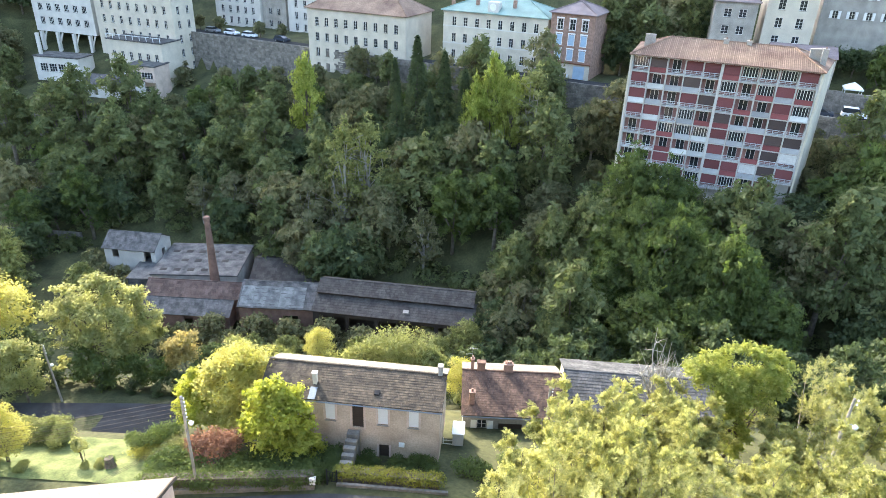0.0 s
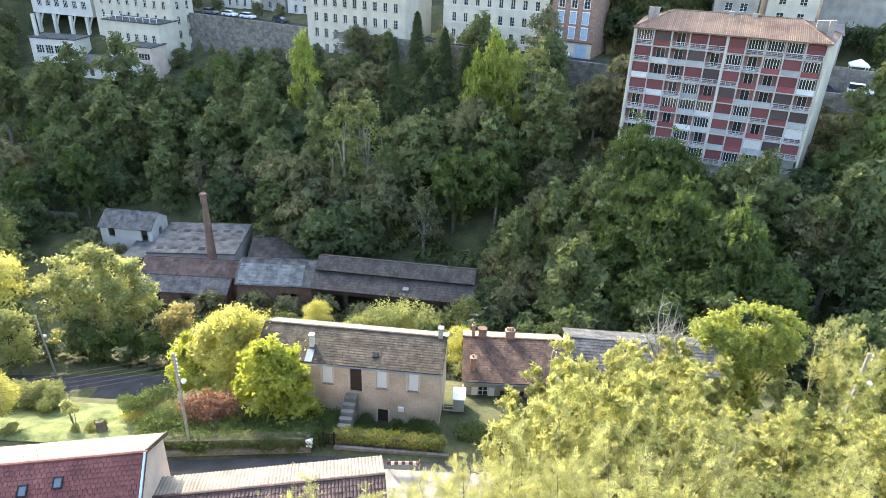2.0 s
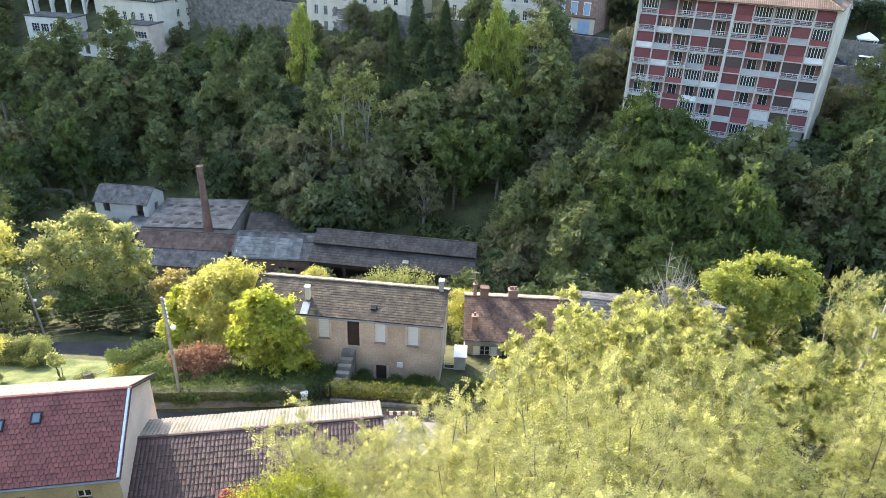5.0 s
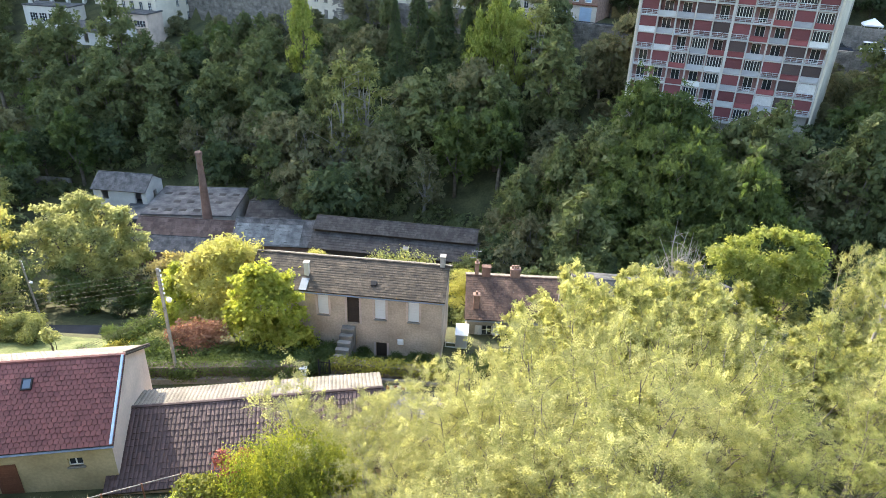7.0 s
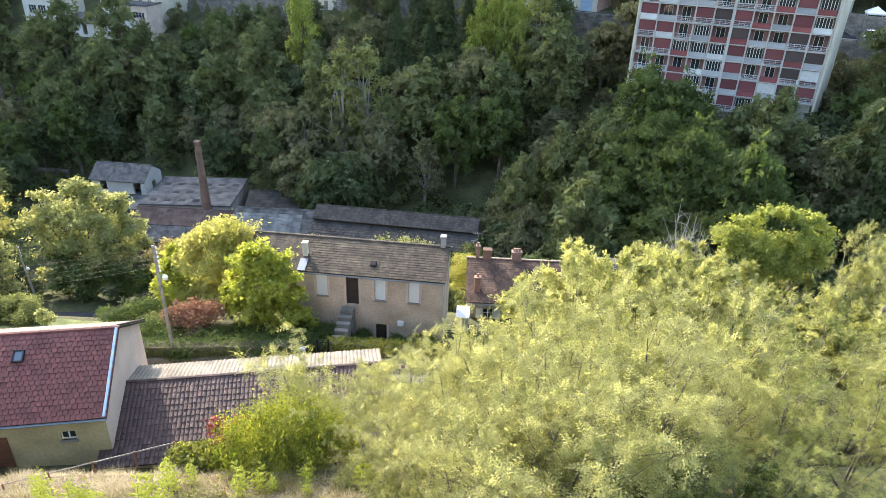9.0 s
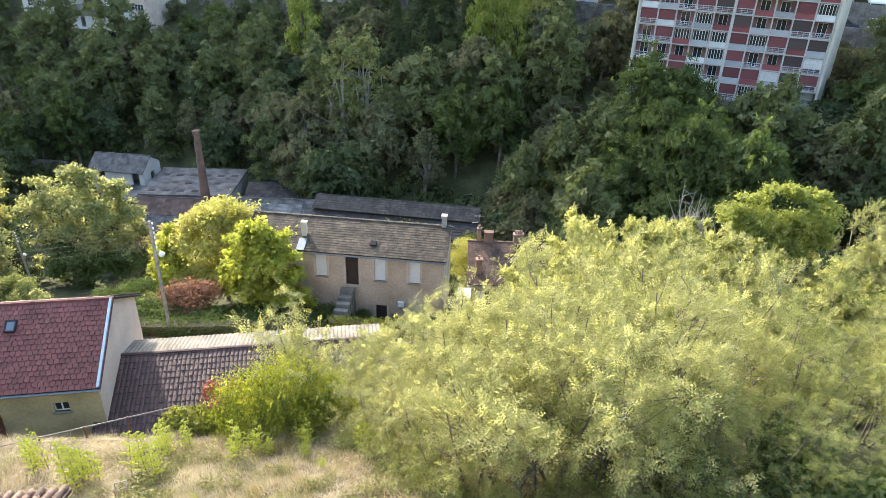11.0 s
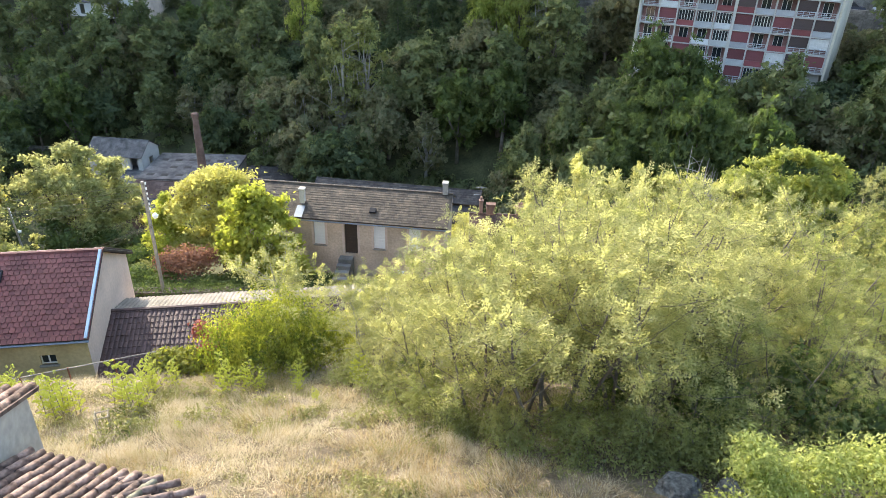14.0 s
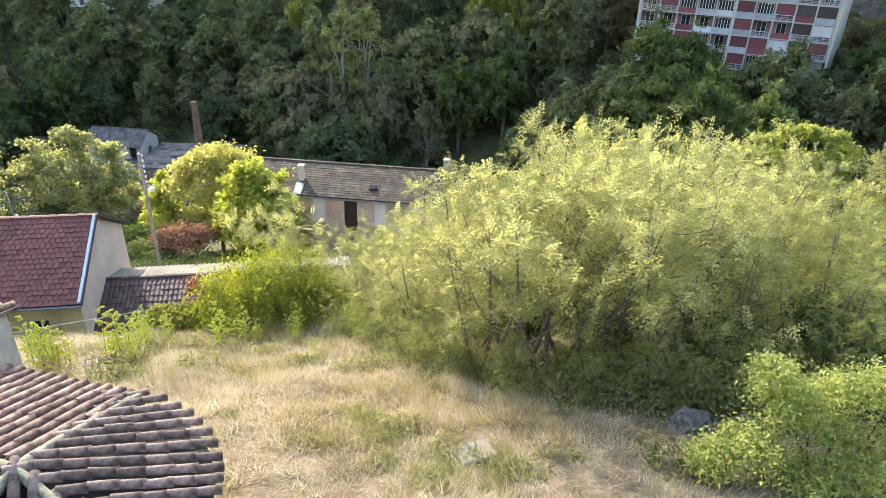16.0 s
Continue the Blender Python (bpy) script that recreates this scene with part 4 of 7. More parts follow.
chapel = gable_house("outbuilding", -12.48, 2.75, 13.15, 12.0, w=6.4, d=4.9, h=3.8, rise=1.0, label="old rendered outbuilding under a clay tile roof", wall_mat=M["render_grey"], roof_mat=M["tile_clay"], tiles=False, over=0.35, gover=0.06, seed=12, category="building")
laid = MB()
for bk in (False, True):
    a_ = math.atan2(1.0, 2.45)
    m_ = slope_matrix(-0.06, 5.25 if bk else -0.35, 4.8 - math.tan(a_) * 2.8 + 0.02, a_, bk, 6.52)
    for i in range(33):
        for j in range(10):
            q_ = Matrix.Translation((0.12 + 0.2 * i + rngt.normal() * 0.006, 0.30 * j + rngt.normal() * 0.012, 0.075 + rngt.normal() * 0.006)) @ Matrix.Rotation(rngt.normal() * 0.02, 4, "Z") @ Matrix.Rotation(0.03, 4, "X")
            laid.add(src_v, src_f, m_ @ q_)
tagged(part("tiles", laid, M["tile_clay"], chapel, "overlapping half-round clay tiles", smooth=True), kind="stuff")

# ---------------------------------------------------------------- apartment block across the valley
APT_R, APT_ROT, APT_W = Vector((51.6, 101.2, 0)), -20.0, 27.0
ca, sa = math.cos(radians(20)), math.sin(radians(20))
APT_ORG = APT_R + Vector((-ca, sa, 0)) * APT_W
BAY, ST, ROWS_N = APT_W / 10, 2.52, 8
ZTOP = 20.7
apt = thing("apartment_block", pose(APT_ORG.x, APT_ORG.y, ZTOP - ST * ROWS_N, 0, 0, APT_ROT), "tall apartment block with red panels and white balcony grid", "building")
HH = ST * ROWS_N
DEP = 11.0
body = MB()
body.add([(0.02, 1.3, -5), (APT_W - 0.02, 1.3, -5), (APT_W + 2.2, DEP, -5), (0.02, DEP, -5), (0.02, 1.3, HH), (APT_W - 0.02, 1.3, HH), (APT_W + 2.2, DEP, HH), (0.02, DEP, HH)], [(0, 1, 5, 4), (1, 2, 6, 5), (2, 3, 7, 6), (3, 0, 4, 7), (4, 5, 6, 7)])
part("core", body, M["concrete_white"], apt)
endw = MB().add([(APT_W + 0.14, 0.0, -4), (APT_W + 0.45, 0.0, -4), (APT_W + 2.75, DEP, -4), (APT_W + 2.3, DEP, -4), (APT_W + 0.14, 0, HH), (APT_W + 0.45, 0, HH), (APT_W + 2.75, DEP, HH), (APT_W + 2.3, DEP, HH)], [(0, 1, 5, 4), (1, 2, 6, 5), (2, 3, 7, 6), (3, 0, 4, 7), (4, 5, 6, 7)])
part("end_wall", endw, M["render_cream"], apt, "cream rendered end wall")
endl = MB().box(-0.42, 0.0, -4, -0.14, DEP, HH)
part("end_wall", endl, M["render_cream"], apt, "cream rendered end wall")
base = MB().box(0.05, 0.9, -6, APT_W - 0.05, 1.28, -0.1)
part("base", base, M["render_grey"], apt, "grey ground floor base")
rnga = random.Random(21)
col_me = MB().bevel_box(-0.09, -0.06, 0, 0.09, 0.3, HH + 0.1, 0.02).mesh("column")
col_me.materials.append(M["concrete_white"])
pier_me = MB().bevel_box(-0.22, -0.1, 0, 0.22, 0.3, HH + 0.1, 0.02).mesh("column")
pier_me.materials.append(M["concrete_white"])
for i in range(11):
    part("column", pier_me if i == 5 else col_me, None, apt, at=Matrix.Translation((i * BAY, 0, -0.05 if i < 10 else ST - 0.05)) @ (Matrix.Diagonal((1, 1, 1 if i < 10 else (HH - ST) / HH, 1))))
slab_me = MB().box(0.09, 0.0, -0.07, BAY - 0.09, 1.29, 0.07).mesh("slab")
slab_me.materials.append(M["concrete_white"])
rail = MB()
for z in (0.14, 0.36, 0.58, 0.86):
    rail.box(0.12, 0.02, z, BAY - 0.12, 0.06, z + (0.06 if z > 0.8 else 0.035))
for i in range(4):
    x = 0.14 + (BAY - 0.33) * i / 3
    rail.box(x, 0.022, 0.1, x + 0.05, 0.058, 0.86)
rail_me = rail.mesh("railing")
rail_me.materials.append(M["rail_white"])
parapets = []
for nm, c_ in (("parapet_grey", (0.34, 0.34, 0.35)), ("parapet_pale", (0.55, 0.55, 0.54)), ("parapet_red", (0.23, 0.07, 0.07))):
    me_ = MB().box(0.12, 0.03, 0.1, BAY - 0.12, 0.06, 0.84).box(0.12, 0.0, 0.845, BAY - 0.12, 0.07, 0.9).mesh("parapet")
    me_.materials.append(mat(nm, c_, 0.7, 0.12, 0.8, 6.0, 0.0, rnd=0.2))
    parapets.append(me_)
pan = {}
for nm in ("panel_red", "panel_brown", "curtain"):
    pr = [(0.16 + 0.015 * (k_ % 2), 0.92 + 0.16 * k_) for k_ in range(10)]
    me_ = MB().add([(0.12, a, b) for a, b in pr] + [(BAY - 0.12, a, b) for a, b in pr], [(k_, 10 + k_, 11 + k_, k_ + 1) for k_ in range(9)]).mesh("blind")
    me_.materials.append(M[nm])
    pan[nm] = me_
back_me = MB().box(0.115, 1.2, 0.09, BAY - 0.115, 1.28, ST - 0.09).mesh("back_panel")
back_me.materials.append(mat("loggia_wall", (0.24, 0.13, 0.12), 0.9, 0.2, 0.8, 6.0, 0.1, rnd=0.3))
for r in range(ROWS_N):
    for b in range(10):
        if r == 0 and b == 9:
            continue
        m = Matrix.Translation((b * BAY, 0, r * ST))
        part("slab", slab_me, None, apt, at=m)
        part("back_panel", back_me, None, apt, at=m)
        u = rnga.random()
        if u < 0.33:
            part("blind", pan["panel_red"], None, apt, at=m)
        elif u < 0.43:
            part("blind", pan["panel_brown"], None, apt, at=m)
        elif u < 0.47:
            part("blind", pan["curtain"], None, apt, at=m)
        elif u < 0.72:
            window(apt, m @ Matrix.Translation((0.3, 0.3, 0.75)), BAY - 0.6, ST - 0.95, 5, 1)
        else:
            window(apt, m @ Matrix.Translation((0.7, 1.1, 0.2)), 1.3, 2.0, 2, 1)
        w_ = rnga.random()
        if w_ < 0.45:
            part("railing", rail_me, None, apt, at=m)
        else:
            part("parapet", parapets[0 if w_ < 0.68 else (1 if w_ < 0.82 else 2)], None, apt, at=m)
for b in range(10):
    part("slab", slab_me, None, apt, at=Matrix.Translation((b * BAY, 0, HH)))


def hip_roof(t, w, d, z, over, rise, inset, material, label="", ribs=0.0, skew=0.0):
    """Four slopes over a rectangle; ribs are raised tile courses that run down each slope."""
    x0, x1, y0, y1 = -over, w + over, -over, d + over
    a, b = (x0 + inset, (y0 + y1) / 2, z + rise), (x1 - inset + skew / 2, (y0 + y1) / 2, z + rise)
    c = [(x0, y0, z), (x1, y0, z), (x1 + skew, y1, z), (x0, y1, z)]
    mb = MB().add([*c, a, b, *[(p[0], p[1], z - 0.14) for p in c]], [(0, 1, 5, 4), (1, 2, 5), (2, 3, 4, 5), (3, 0, 4), (9, 8, 7, 6), (6, 7, 1, 0), (7, 8, 2, 1), (8, 9, 3, 2), (9, 6, 0, 3)])
    ob = part("roof", mb, material, t, label)
    hips = MB()
    for p, q in ((c[0], a), (c[1], b), (c[2], b), (c[3], a), (a, b)):
        p, q = Vector(p) + Vector((0, 0, 0.04)), Vector(q) + Vector((0, 0, 0.05))
        n = max(3, int((q - p).length / 0.45))
        for i in range(n):
            hips.tube([p.lerp(q, i / n), p.lerp(q, (i + 1.08) / n)], [0.13, 0.10], 6, cap=False)
    part("ridge_tiles", hips, material, ob)
    if ribs:
        rb = MB()
        n = int((x1 - x0) / ribs)
        for i in range(n):
            x = x0 + ribs * (i + 0.5)
            if x < a[0]:
                t_ = (x - x0) / inset
            elif x > b[0]:
                t_ = (x1 - x) / (x1 - b[0])
            else:
                t_ = 1.0
            if t_ > 0.05:
                p, q = Vector((x, y0, z + 0.02)), Vector((x, y0 + (a[1] - y0) * t_, z + 0.02 + rise * t_))
                rb.tube([p, q], [ribs * 0.22, ribs * 0.2], 5, cap=False)
        part("roof_ribs", rb, material, ob)
    return ob


hip_roof(apt, APT_W, DEP, HH + 0.15, 0.55, 2.3, 5.5, M["tile_pink"], "pinkish clay tile hipped roof", ribs=0.27, skew=2.2)
part("eave_board", MB().box(-0.5, -0.5, HH + 0.1 - 0.12, APT_W + 0.5, -0.42, HH + 0.13), M["white_paint"], apt)
for cx, cy, n in ((1.3, 4.6, 0), (2.1, 4.8, 0), (13.2, 5.0, 1), (16.6, 5.2, 1), (25.6, 4.4, 0), (26.4, 4.8, 0), (27.2, 3.8, 1)):
    chimney(apt, cx, cy, HH + 0.4, HH + 2.7 + 0.2 * n, 0.8, 0.55, M["render_grey"], n)

# ---------------------------------------------------------------- buildings along the upper road


def town_block(name, label, x, y, z, rot, w, d, h, cols, rows, win, z0, dz, wall_mat, roof_mat, roof="hip", rise=2.4, shutters=None, band=None, margin=1.2, win_cols=2, left_cols=0, right_cols=0, trim=None, skip=()):
    """A town house: openings go through the front wall, with casements set back in them."""
    t = thing(name, pose(x, y, z, 0, 0, rot), label, "building")
    ww, wh = win
    holes, step = [], (w - 2 * margin) / cols
    for r in range(rows):
        for c in range(cols):
            if (r, c) in skip:
                continue
            holes.append(R3(margin + step * (c + 0.5) - ww / 2, z0 + dz * r, ww, wh))
    mb = MB()
    wall_panel(mb, w, h, holes, 0.35, Matrix())
    wall_panel(mb, w, h, [], 0.35, Matrix.Translation((w, d, 0)) @ Matrix.Rotation(math.pi, 4, "Z"))
    sides = []
    for n_, mm in ((right_cols, Matrix.Translation((w, 0.35, 0)) @ Matrix.Rotation(math.pi / 2, 4, "Z")), (left_cols, Matrix.Translation((0, d - 0.35, 0)) @ Matrix.Rotation(-math.pi / 2, 4, "Z"))):
        hs = [R3((d - 0.7) * (c + 0.5) / n_ - ww / 2, z0 + dz * r, ww, wh) for r in range(rows) for c in range(n_)] if n_ else []
        wall_panel(mb, d - 0.7, h, hs, 0.35, mm)
        sides += [(mm, o) for o in hs]
    part("wall", mb, wall_mat, t)
    # upright near-black sheet: the unlit rooms' shade put into its colour
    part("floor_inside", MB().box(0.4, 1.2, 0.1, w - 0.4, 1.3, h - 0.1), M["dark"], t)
    for mm, o in [(Matrix(), o) for o in holes] + sides:
        window(t, mm @ Matrix.Translation((o[0], 0.16, o[1])), ww, wh, win_cols, 3)
        sill(t, mm @ Matrix.Translation((o[0], 0, o[1])), ww, trim or M["pavement"])
        if shutters is not None:
            for dx in (-ww * 0.52, ww * 1.02):
                flat_part("shutter", t, mm @ Matrix.Translation((o[0] + dx, -0.06, o[1])), ww * 0.5, wh, 0.05, shutters)
    if band:
        for zb in band:
            part("string_course", MB().bevel_box(-0.06, -0.08, zb, w + 0.06, -0.003, zb + 0.22, 0.02), trim or wall_mat, t)
    if roof == "hip":
        hip_roof(t, w, d, h + 0.1, 0.45, rise, d * 0.55, roof_mat)
    elif roof == "flat":
        part("roof", MB().box(-0.2, -0.2, h + 0.01, w + 0.2, d + 0.2, h + 0.3), roof_mat, t)
    return t


fb = town_block("tenement", "pale cream five-storey building with a clay tile roof", -38.2, 163.0, 0.0, -22.5, 26.0, 13.0, 19.2, 9, 5, (1.05, 1.9), 1.6, 3.45, M["render_cream"], M["tile_pink"], rise=4.2, band=(7.6, 15.0), left_cols=2)
for cx, cy in ((6.5, 4), (10, 5), (13, 4.5), (19, 4)):
    chimney(fb, cx, cy, 20.0, 22.6, 1.0, 0.7, M["brick"], 2)
gb = town_block("mansion", "stone-fronted town building with a green metal roof", -6.0, 155.2, 9.3, -21.0, 23.8, 12.0, 11.5, 8, 3, (0.95, 1.9), 1.4, 3.5, M["render_cream"], M["green_roof"], rise=2.6, band=(4.6, 8.2, 11.2), trim=M["render_white"])
for cx in (1.2, 7.0, 15.5):
    chimney(gb, cx, 2.6, 11.6, 14.3, 0.75, 0.55, M["brick"], 1)
cl = part("clock_dormer", MB().bevel_box(10.2, 0.1, 11.6, 12.6, 2.4, 13.9, 0.05), M["render_white"], gb, "pale dormer with a round clock")
part("clock_face", MB().tube([(11.4, 0.08, 12.9), (11.4, 0.02, 12.9)], [0.75, 0.75], 20), M["white_paint"], cl)
bb = town_block("town_house", "narrow brick house with white window surrounds and blue shutters", 16.7, 146.0, 9.4, -25.0, 9.3, 10.0, 12.9, 3, 3, (1.15, 2.1), 3.7, 3.0, M["brick"], M["slate"], rise=2.2, shutters=None, margin=0.7, trim=M["white_paint"])
for c in range(3):
    for r in range(3):
        x_ = 0.7 + 7.9 / 3 * (c + 0.5)
        for dx in (-0.72, 0.6):
            part("surround", MB().box(x_ + dx, -0.05, 3.6 + 3 * r, x_ + dx + 0.12, 0.04, 5.9 + 3 * r), M["white_paint"], bb)
        part("lintel", MB().bevel_box(x_ - 0.8, -0.09, 5.903 + 3 * r, x_ + 0.8, 0.05, 6.15 + 3 * r, 0.02), M["white_paint"], bb)
        if r < 2:
            flat_part("shutter", bb, Matrix.Translation((x_ - 0.57, 0.05, 3.7 + 3 * r)), 1.14, 2.1, 0.04, M["shutter_blue"])
part("ground_floor", MB().box(0.1, -0.06, 0.0, 9.2, -0.004, 3.1), M["render_cream"], bb)
for x_ in (0.6, 5.8):
    flat_part("garage_door", bb, Matrix.Translation((x_, -0.12, 0.05)), 2.4, 2.6, 0.05, M["shutter_blue"])
part("shop_cornice", MB().bevel_box(-0.05, -0.3, 3.0, 9.35, -0.02, 3.25, 0.02), M["wood_brown"], bb)

town_block("tenement", "tall pale tenement on the hillside", -99.6, 183.0, -4.0, -21.0, 26.5, 7.5, 30.0, 8, 8, (1.0, 1.9), 1.2, 3.5, M["render_cream"], M["tile_pink"], band=(14.5,), right_cols=2)
lc = town_block("tenement", "white rendered building with wide windows", -121.0, 190.0, 7.0, -16.0, 20.5, 10.0, 18.0, 6, 4, (1.6, 1.8), 2.0, 3.6, M["render_white"], M["tile_pink"], win_cols=3)
for i in range(4):
    part("buttress", MB().bevel_box(1.5 + 5.6 * i, -0.9, -9.0, 2.3 + 5.6 * i, -0.02, -0.02, 0.05), M["render_white"], lc, "tall pale support under the building")
    part("brace", MB().tube([(2.1 + 5.6 * i, -0.4, -3.2), (3.6 + 5.6 * i, -0.4, -0.1)], [0.22, 0.22], 6), M["render_white"], lc)
wing = town_block("annexe", "four-bay rendered wing with a roof terrace below the tenement", -92.6, 172.6, -3.0, -17.0, 17.0, 7.0, 11.5, 6, 2, (1.1, 2.0), 2.6, 4.2, M["render_cream"], M["sheet_roof"], roof="flat", margin=0.6)
for i in range(9):
    part("terrace_post", MB().box(0.1 + 2.08 * i, 0.0, 11.81, 0.2 + 2.08 * i, 0.1, 12.8), M["rail_white"], wing)
part("terrace_rail", MB().box(-0.1, -0.02, 12.802, 17.0, 0.12, 12.9), M["rail_white"], wing)
for i in range(2):
    part("awning", MB().add([(1.6 + 2.7 * i, -0.05, 4.9), (3.9 + 2.7 * i, -0.05, 4.9), (3.9 + 2.7 * i, -0.7, 2.7), (1.6 + 2.7 * i, -0.7, 2.7), (1.6 + 2.7 * i, -0.05, 4.84), (3.9 + 2.7 * i, -0.05, 4.84), (3.9 + 2.7 * i, -0.7, 2.64), (1.6 + 2.7 * i, -0.7, 2.64)], [(0, 1, 2, 3), (7, 6, 5, 4), (0, 3, 7, 4), (1, 5, 6, 2), (3, 2, 6, 7)]), M["white_paint"], wing, "white lowered awning")
an = town_block("annexe", "low balconied annexe below the tenement", -84.6, 164.4, -4.2, -12.0, 8.0, 6.0, 8.0, 2, 2, (3.2, 1.8), 1.4, 3.4, M["render_pink"], M["sheet_roof"], roof="flat", margin=0.5, win_cols=4)
for i in range(2):
    part("balcony", MB().box(-0.05, -1.1, 1.0 + 3.4 * i, 8.05, -0.01, 1.2 + 3.4 * i).box(-0.05, -1.1, 1.203 + 3.4 * i, 8.05, -1.0, 2.0 + 3.4 * i), M["render_pink"], an, "pinkish rendered balcony")
te = town_block("annexe", "white terrace building with a tall flue", -112.6, 172.4, -2.6, -8.0, 12.8, 6.0, 6.0, 4, 1, (2.2, 2.0), 2.4, 3.0, M["render_white"], M["sheet_roof"], roof="flat", win_cols=3)
chimney(te, 0.8, 2.0, 6.0, 11.6, 0.7, 0.7, M["render_white"], 0)
gable_house("shed", -92.6, 157.6, -2.5, -12.0, w=13.0, d=6.0, h=3.2, rise=1.6, label="low shed with a grey roof on the slope", wall_mat=M["render_white"], roof_mat=M["sheet_roof"], front=[R3(3, 0.5, 1.2, 2.2)], tile=(0.5, 0.6, 0.02), category="shed")
up = town_block("town_house", "white house above the upper road", -72.5, 198.0, 9.3, -24.0, 16.0, 9.0, 9.0, 5, 3, (1.0, 1.8), 0.8, 2.9, M["render_white"], M["tile_pink"])
town_block("town_house", "grey rendered house above the upper road", -57.3, 192.0, 9.3, -24.0, 8.0, 8.0, 8.5, 2, 2, (1.2, 1.6), 1.0, 3.2, M["render_grey"], M["tile_pink"])
town_block("town_house", "cream house above the upper road", -49.2, 188.0, 9.3, -24.0, 11.0, 8.0, 10.0, 3, 3, (1.0, 1.8), 0.8, 3.0, M["render_white"], M["slate"])
town_block("villa", "stone villa with arched windows above the road", 58.5, 142.5, 9.3, -14.0, 9.2, 9.0, 18.5, 2, 5, (1.3, 1.9), 2.0, 3.4, M["render_cream"], M["tile_pink"], margin=0.8)
gable_house("outbuilding", 57.5, 133.5, 9.3, -16.0, w=11.5, d=6.0, h=8.5, rise=1.6, label="low building with a grey slate roof", wall_mat=M["render_grey"], roof_mat=M["slate"], tile=(0.45, 0.5, 0.02), category="building", front=[R3(4, 4, 1, 1.5)])
town_block("villa", "grey rendered building with white shutters", 71.5, 147.5, 14.5, -18.0, 24.0, 9.0, 16.5, 7, 2, (1.0, 1.5), 8.6, 3.8, M["render_grey"], M["tile_pink"], shutters=M["shutter_white"])
town_block("villa", "narrow grey house with bay windows", 48.5, 143.0, 12.0, -14.0, 8.0, 7.0, 14.0, 2, 4, (1.4, 1.6), 1.5, 3.2, M["render_grey"], M["slate"])

# retaining wall of the upper road, coursed rubble


def rubble_wall(name, label, pts, z_low, z_top, size, seed, thick=0.5, stones=True):
    """A wall along a line of points: a body with rough stones set proud of it on the side that faces the valley."""
    rg = np.random.default_rng(seed)
    body_, st = MB(), MB()
    for (xa, ya), (xb, yb) in zip(pts, pts[1:]):
        u = Vector((xb - xa, yb - ya, 0))
        L_ = u.length
        m = Matrix.Translation((xa, ya, 0)) @ Matrix.Rotation(math.atan2(yb - ya, xb - xa), 4, "Z")
        za, zb = z_low(xa, ya), z_low(xb, yb)
        zt = z_top(xa, ya), z_top(xb, yb)
        body_.add([(0, 0, za), (L_, 0, zb), (L_, thick, zb), (0, thick, za), (0, 0, zt[0]), (L_, 0, zt[1]), (L_, thick, zt[1]), (0, thick, zt[0])], [(0, 1, 5, 4), (1, 2, 6, 5), (2, 3, 7, 6), (3, 0, 4, 7), (4, 5, 6, 7)], m)
        if not stones:
            continue
        z = min(za, zb)
        while z < min(zt) - size * 0.4:
            x = rg.uniform(0, size)
            hh = size * rg.uniform(0.45, 0.8)
            while x < L_ - 0.05:
                wv = min(size * rg.uniform(0.7, 1.6), L_ - x)
                a, b, c, d = rg.uniform(0.02, 0.07, 4)
                y = -rg.uniform(0.03, 0.09)
                st.add([(x + 0.02, 0.01, z + 0.02), (x + wv - 0.02, 0.01, z + 0.02), (x + wv - 0.02, 0.01, z + hh - 0.02), (x + 0.02, 0.01, z + hh - 0.02), (x + a, y, z + b), (x + wv - c, y, z + a), (x + wv - d, y, z + hh - b), (x + b, y, z + hh - c)], [(4, 5, 6, 7), (0, 1, 5, 4), (1, 2, 6, 5), (2, 3, 7, 6), (3, 0, 4, 7)], m)
                x += wv
            z += hh
    w_ = struct(name, body_, M["stone"], label)
    if stones:
        tagged(part("stones", st, M["stone"], w_), kind="stuff")
    return w_


line = [(x, float(road_y(x)) - 4.4) for x in np.arange(-76, 131, 5.0)]
rubble_wall("wall_upper_road", "grey rubble retaining wall below the upper road", line, lambda x, y: gz(x, y - 1.5) - 1.0, lambda x, y: 10.1, 0.75, 5)
rubble_wall("wall_back_road", "rough stone wall behind the road", [(x, float(road_y(x)) + 4.2) for x in np.arange(58, 131, 5.0)], lambda x, y: 9.0, lambda x, y: 13.0, 0.9, 6)
rubble_wall("wall_terrace_a", "pale terrace wall on the hillside", [(-150, 158), (-106.7, 150.6), (-88.4, 150.0), (-87.4, 153.0)], lambda x, y: gz(x, y) - 1.5, lambda x, y: -5.4, 0.9, 7)
rubble_wall("wall_terrace_b", "low terrace wall on the hillside", [(-140, 131), (-100, 122), (-78, 121)], lambda x, y: gz(x, y) - 1.5, lambda x, y: gz(x, y) + 2.0, 0.9, 8)

# ---------------------------------------------------------------- old works in the valley bottom
VZ = -22.5
gable_house("workshop", -52.0, 93.9, VZ, -0.6, w=15.8, d=5.2, h=4.2, rise=1.6, label="disused brick workshop with a faded red roof", wall_mat=M["brick_dark"], roof_mat=M["rust_roof"], tile=(0.5, 0.6, 0.02), over=0.2, category="workshop")
gable_house("lean_to", -52.6, 90.9, VZ, -0.6, w=15.6, d=2.95, h=2.7, rise=1.3, label="low lean-to with a worn grey roof along the workshop", wall_mat=M["brick_dark"], roof_mat=M["sheet_roof"], ridge=0.96, drop_back=3.9, front=[R3(3, 0.6, 1.6, 1.5), R3(8, 0.6, 1.6, 1.5), R3(12.4, 0.6, 1.6, 1.5)], tile=(0.4, 0.5, 0.02), category="workshop")
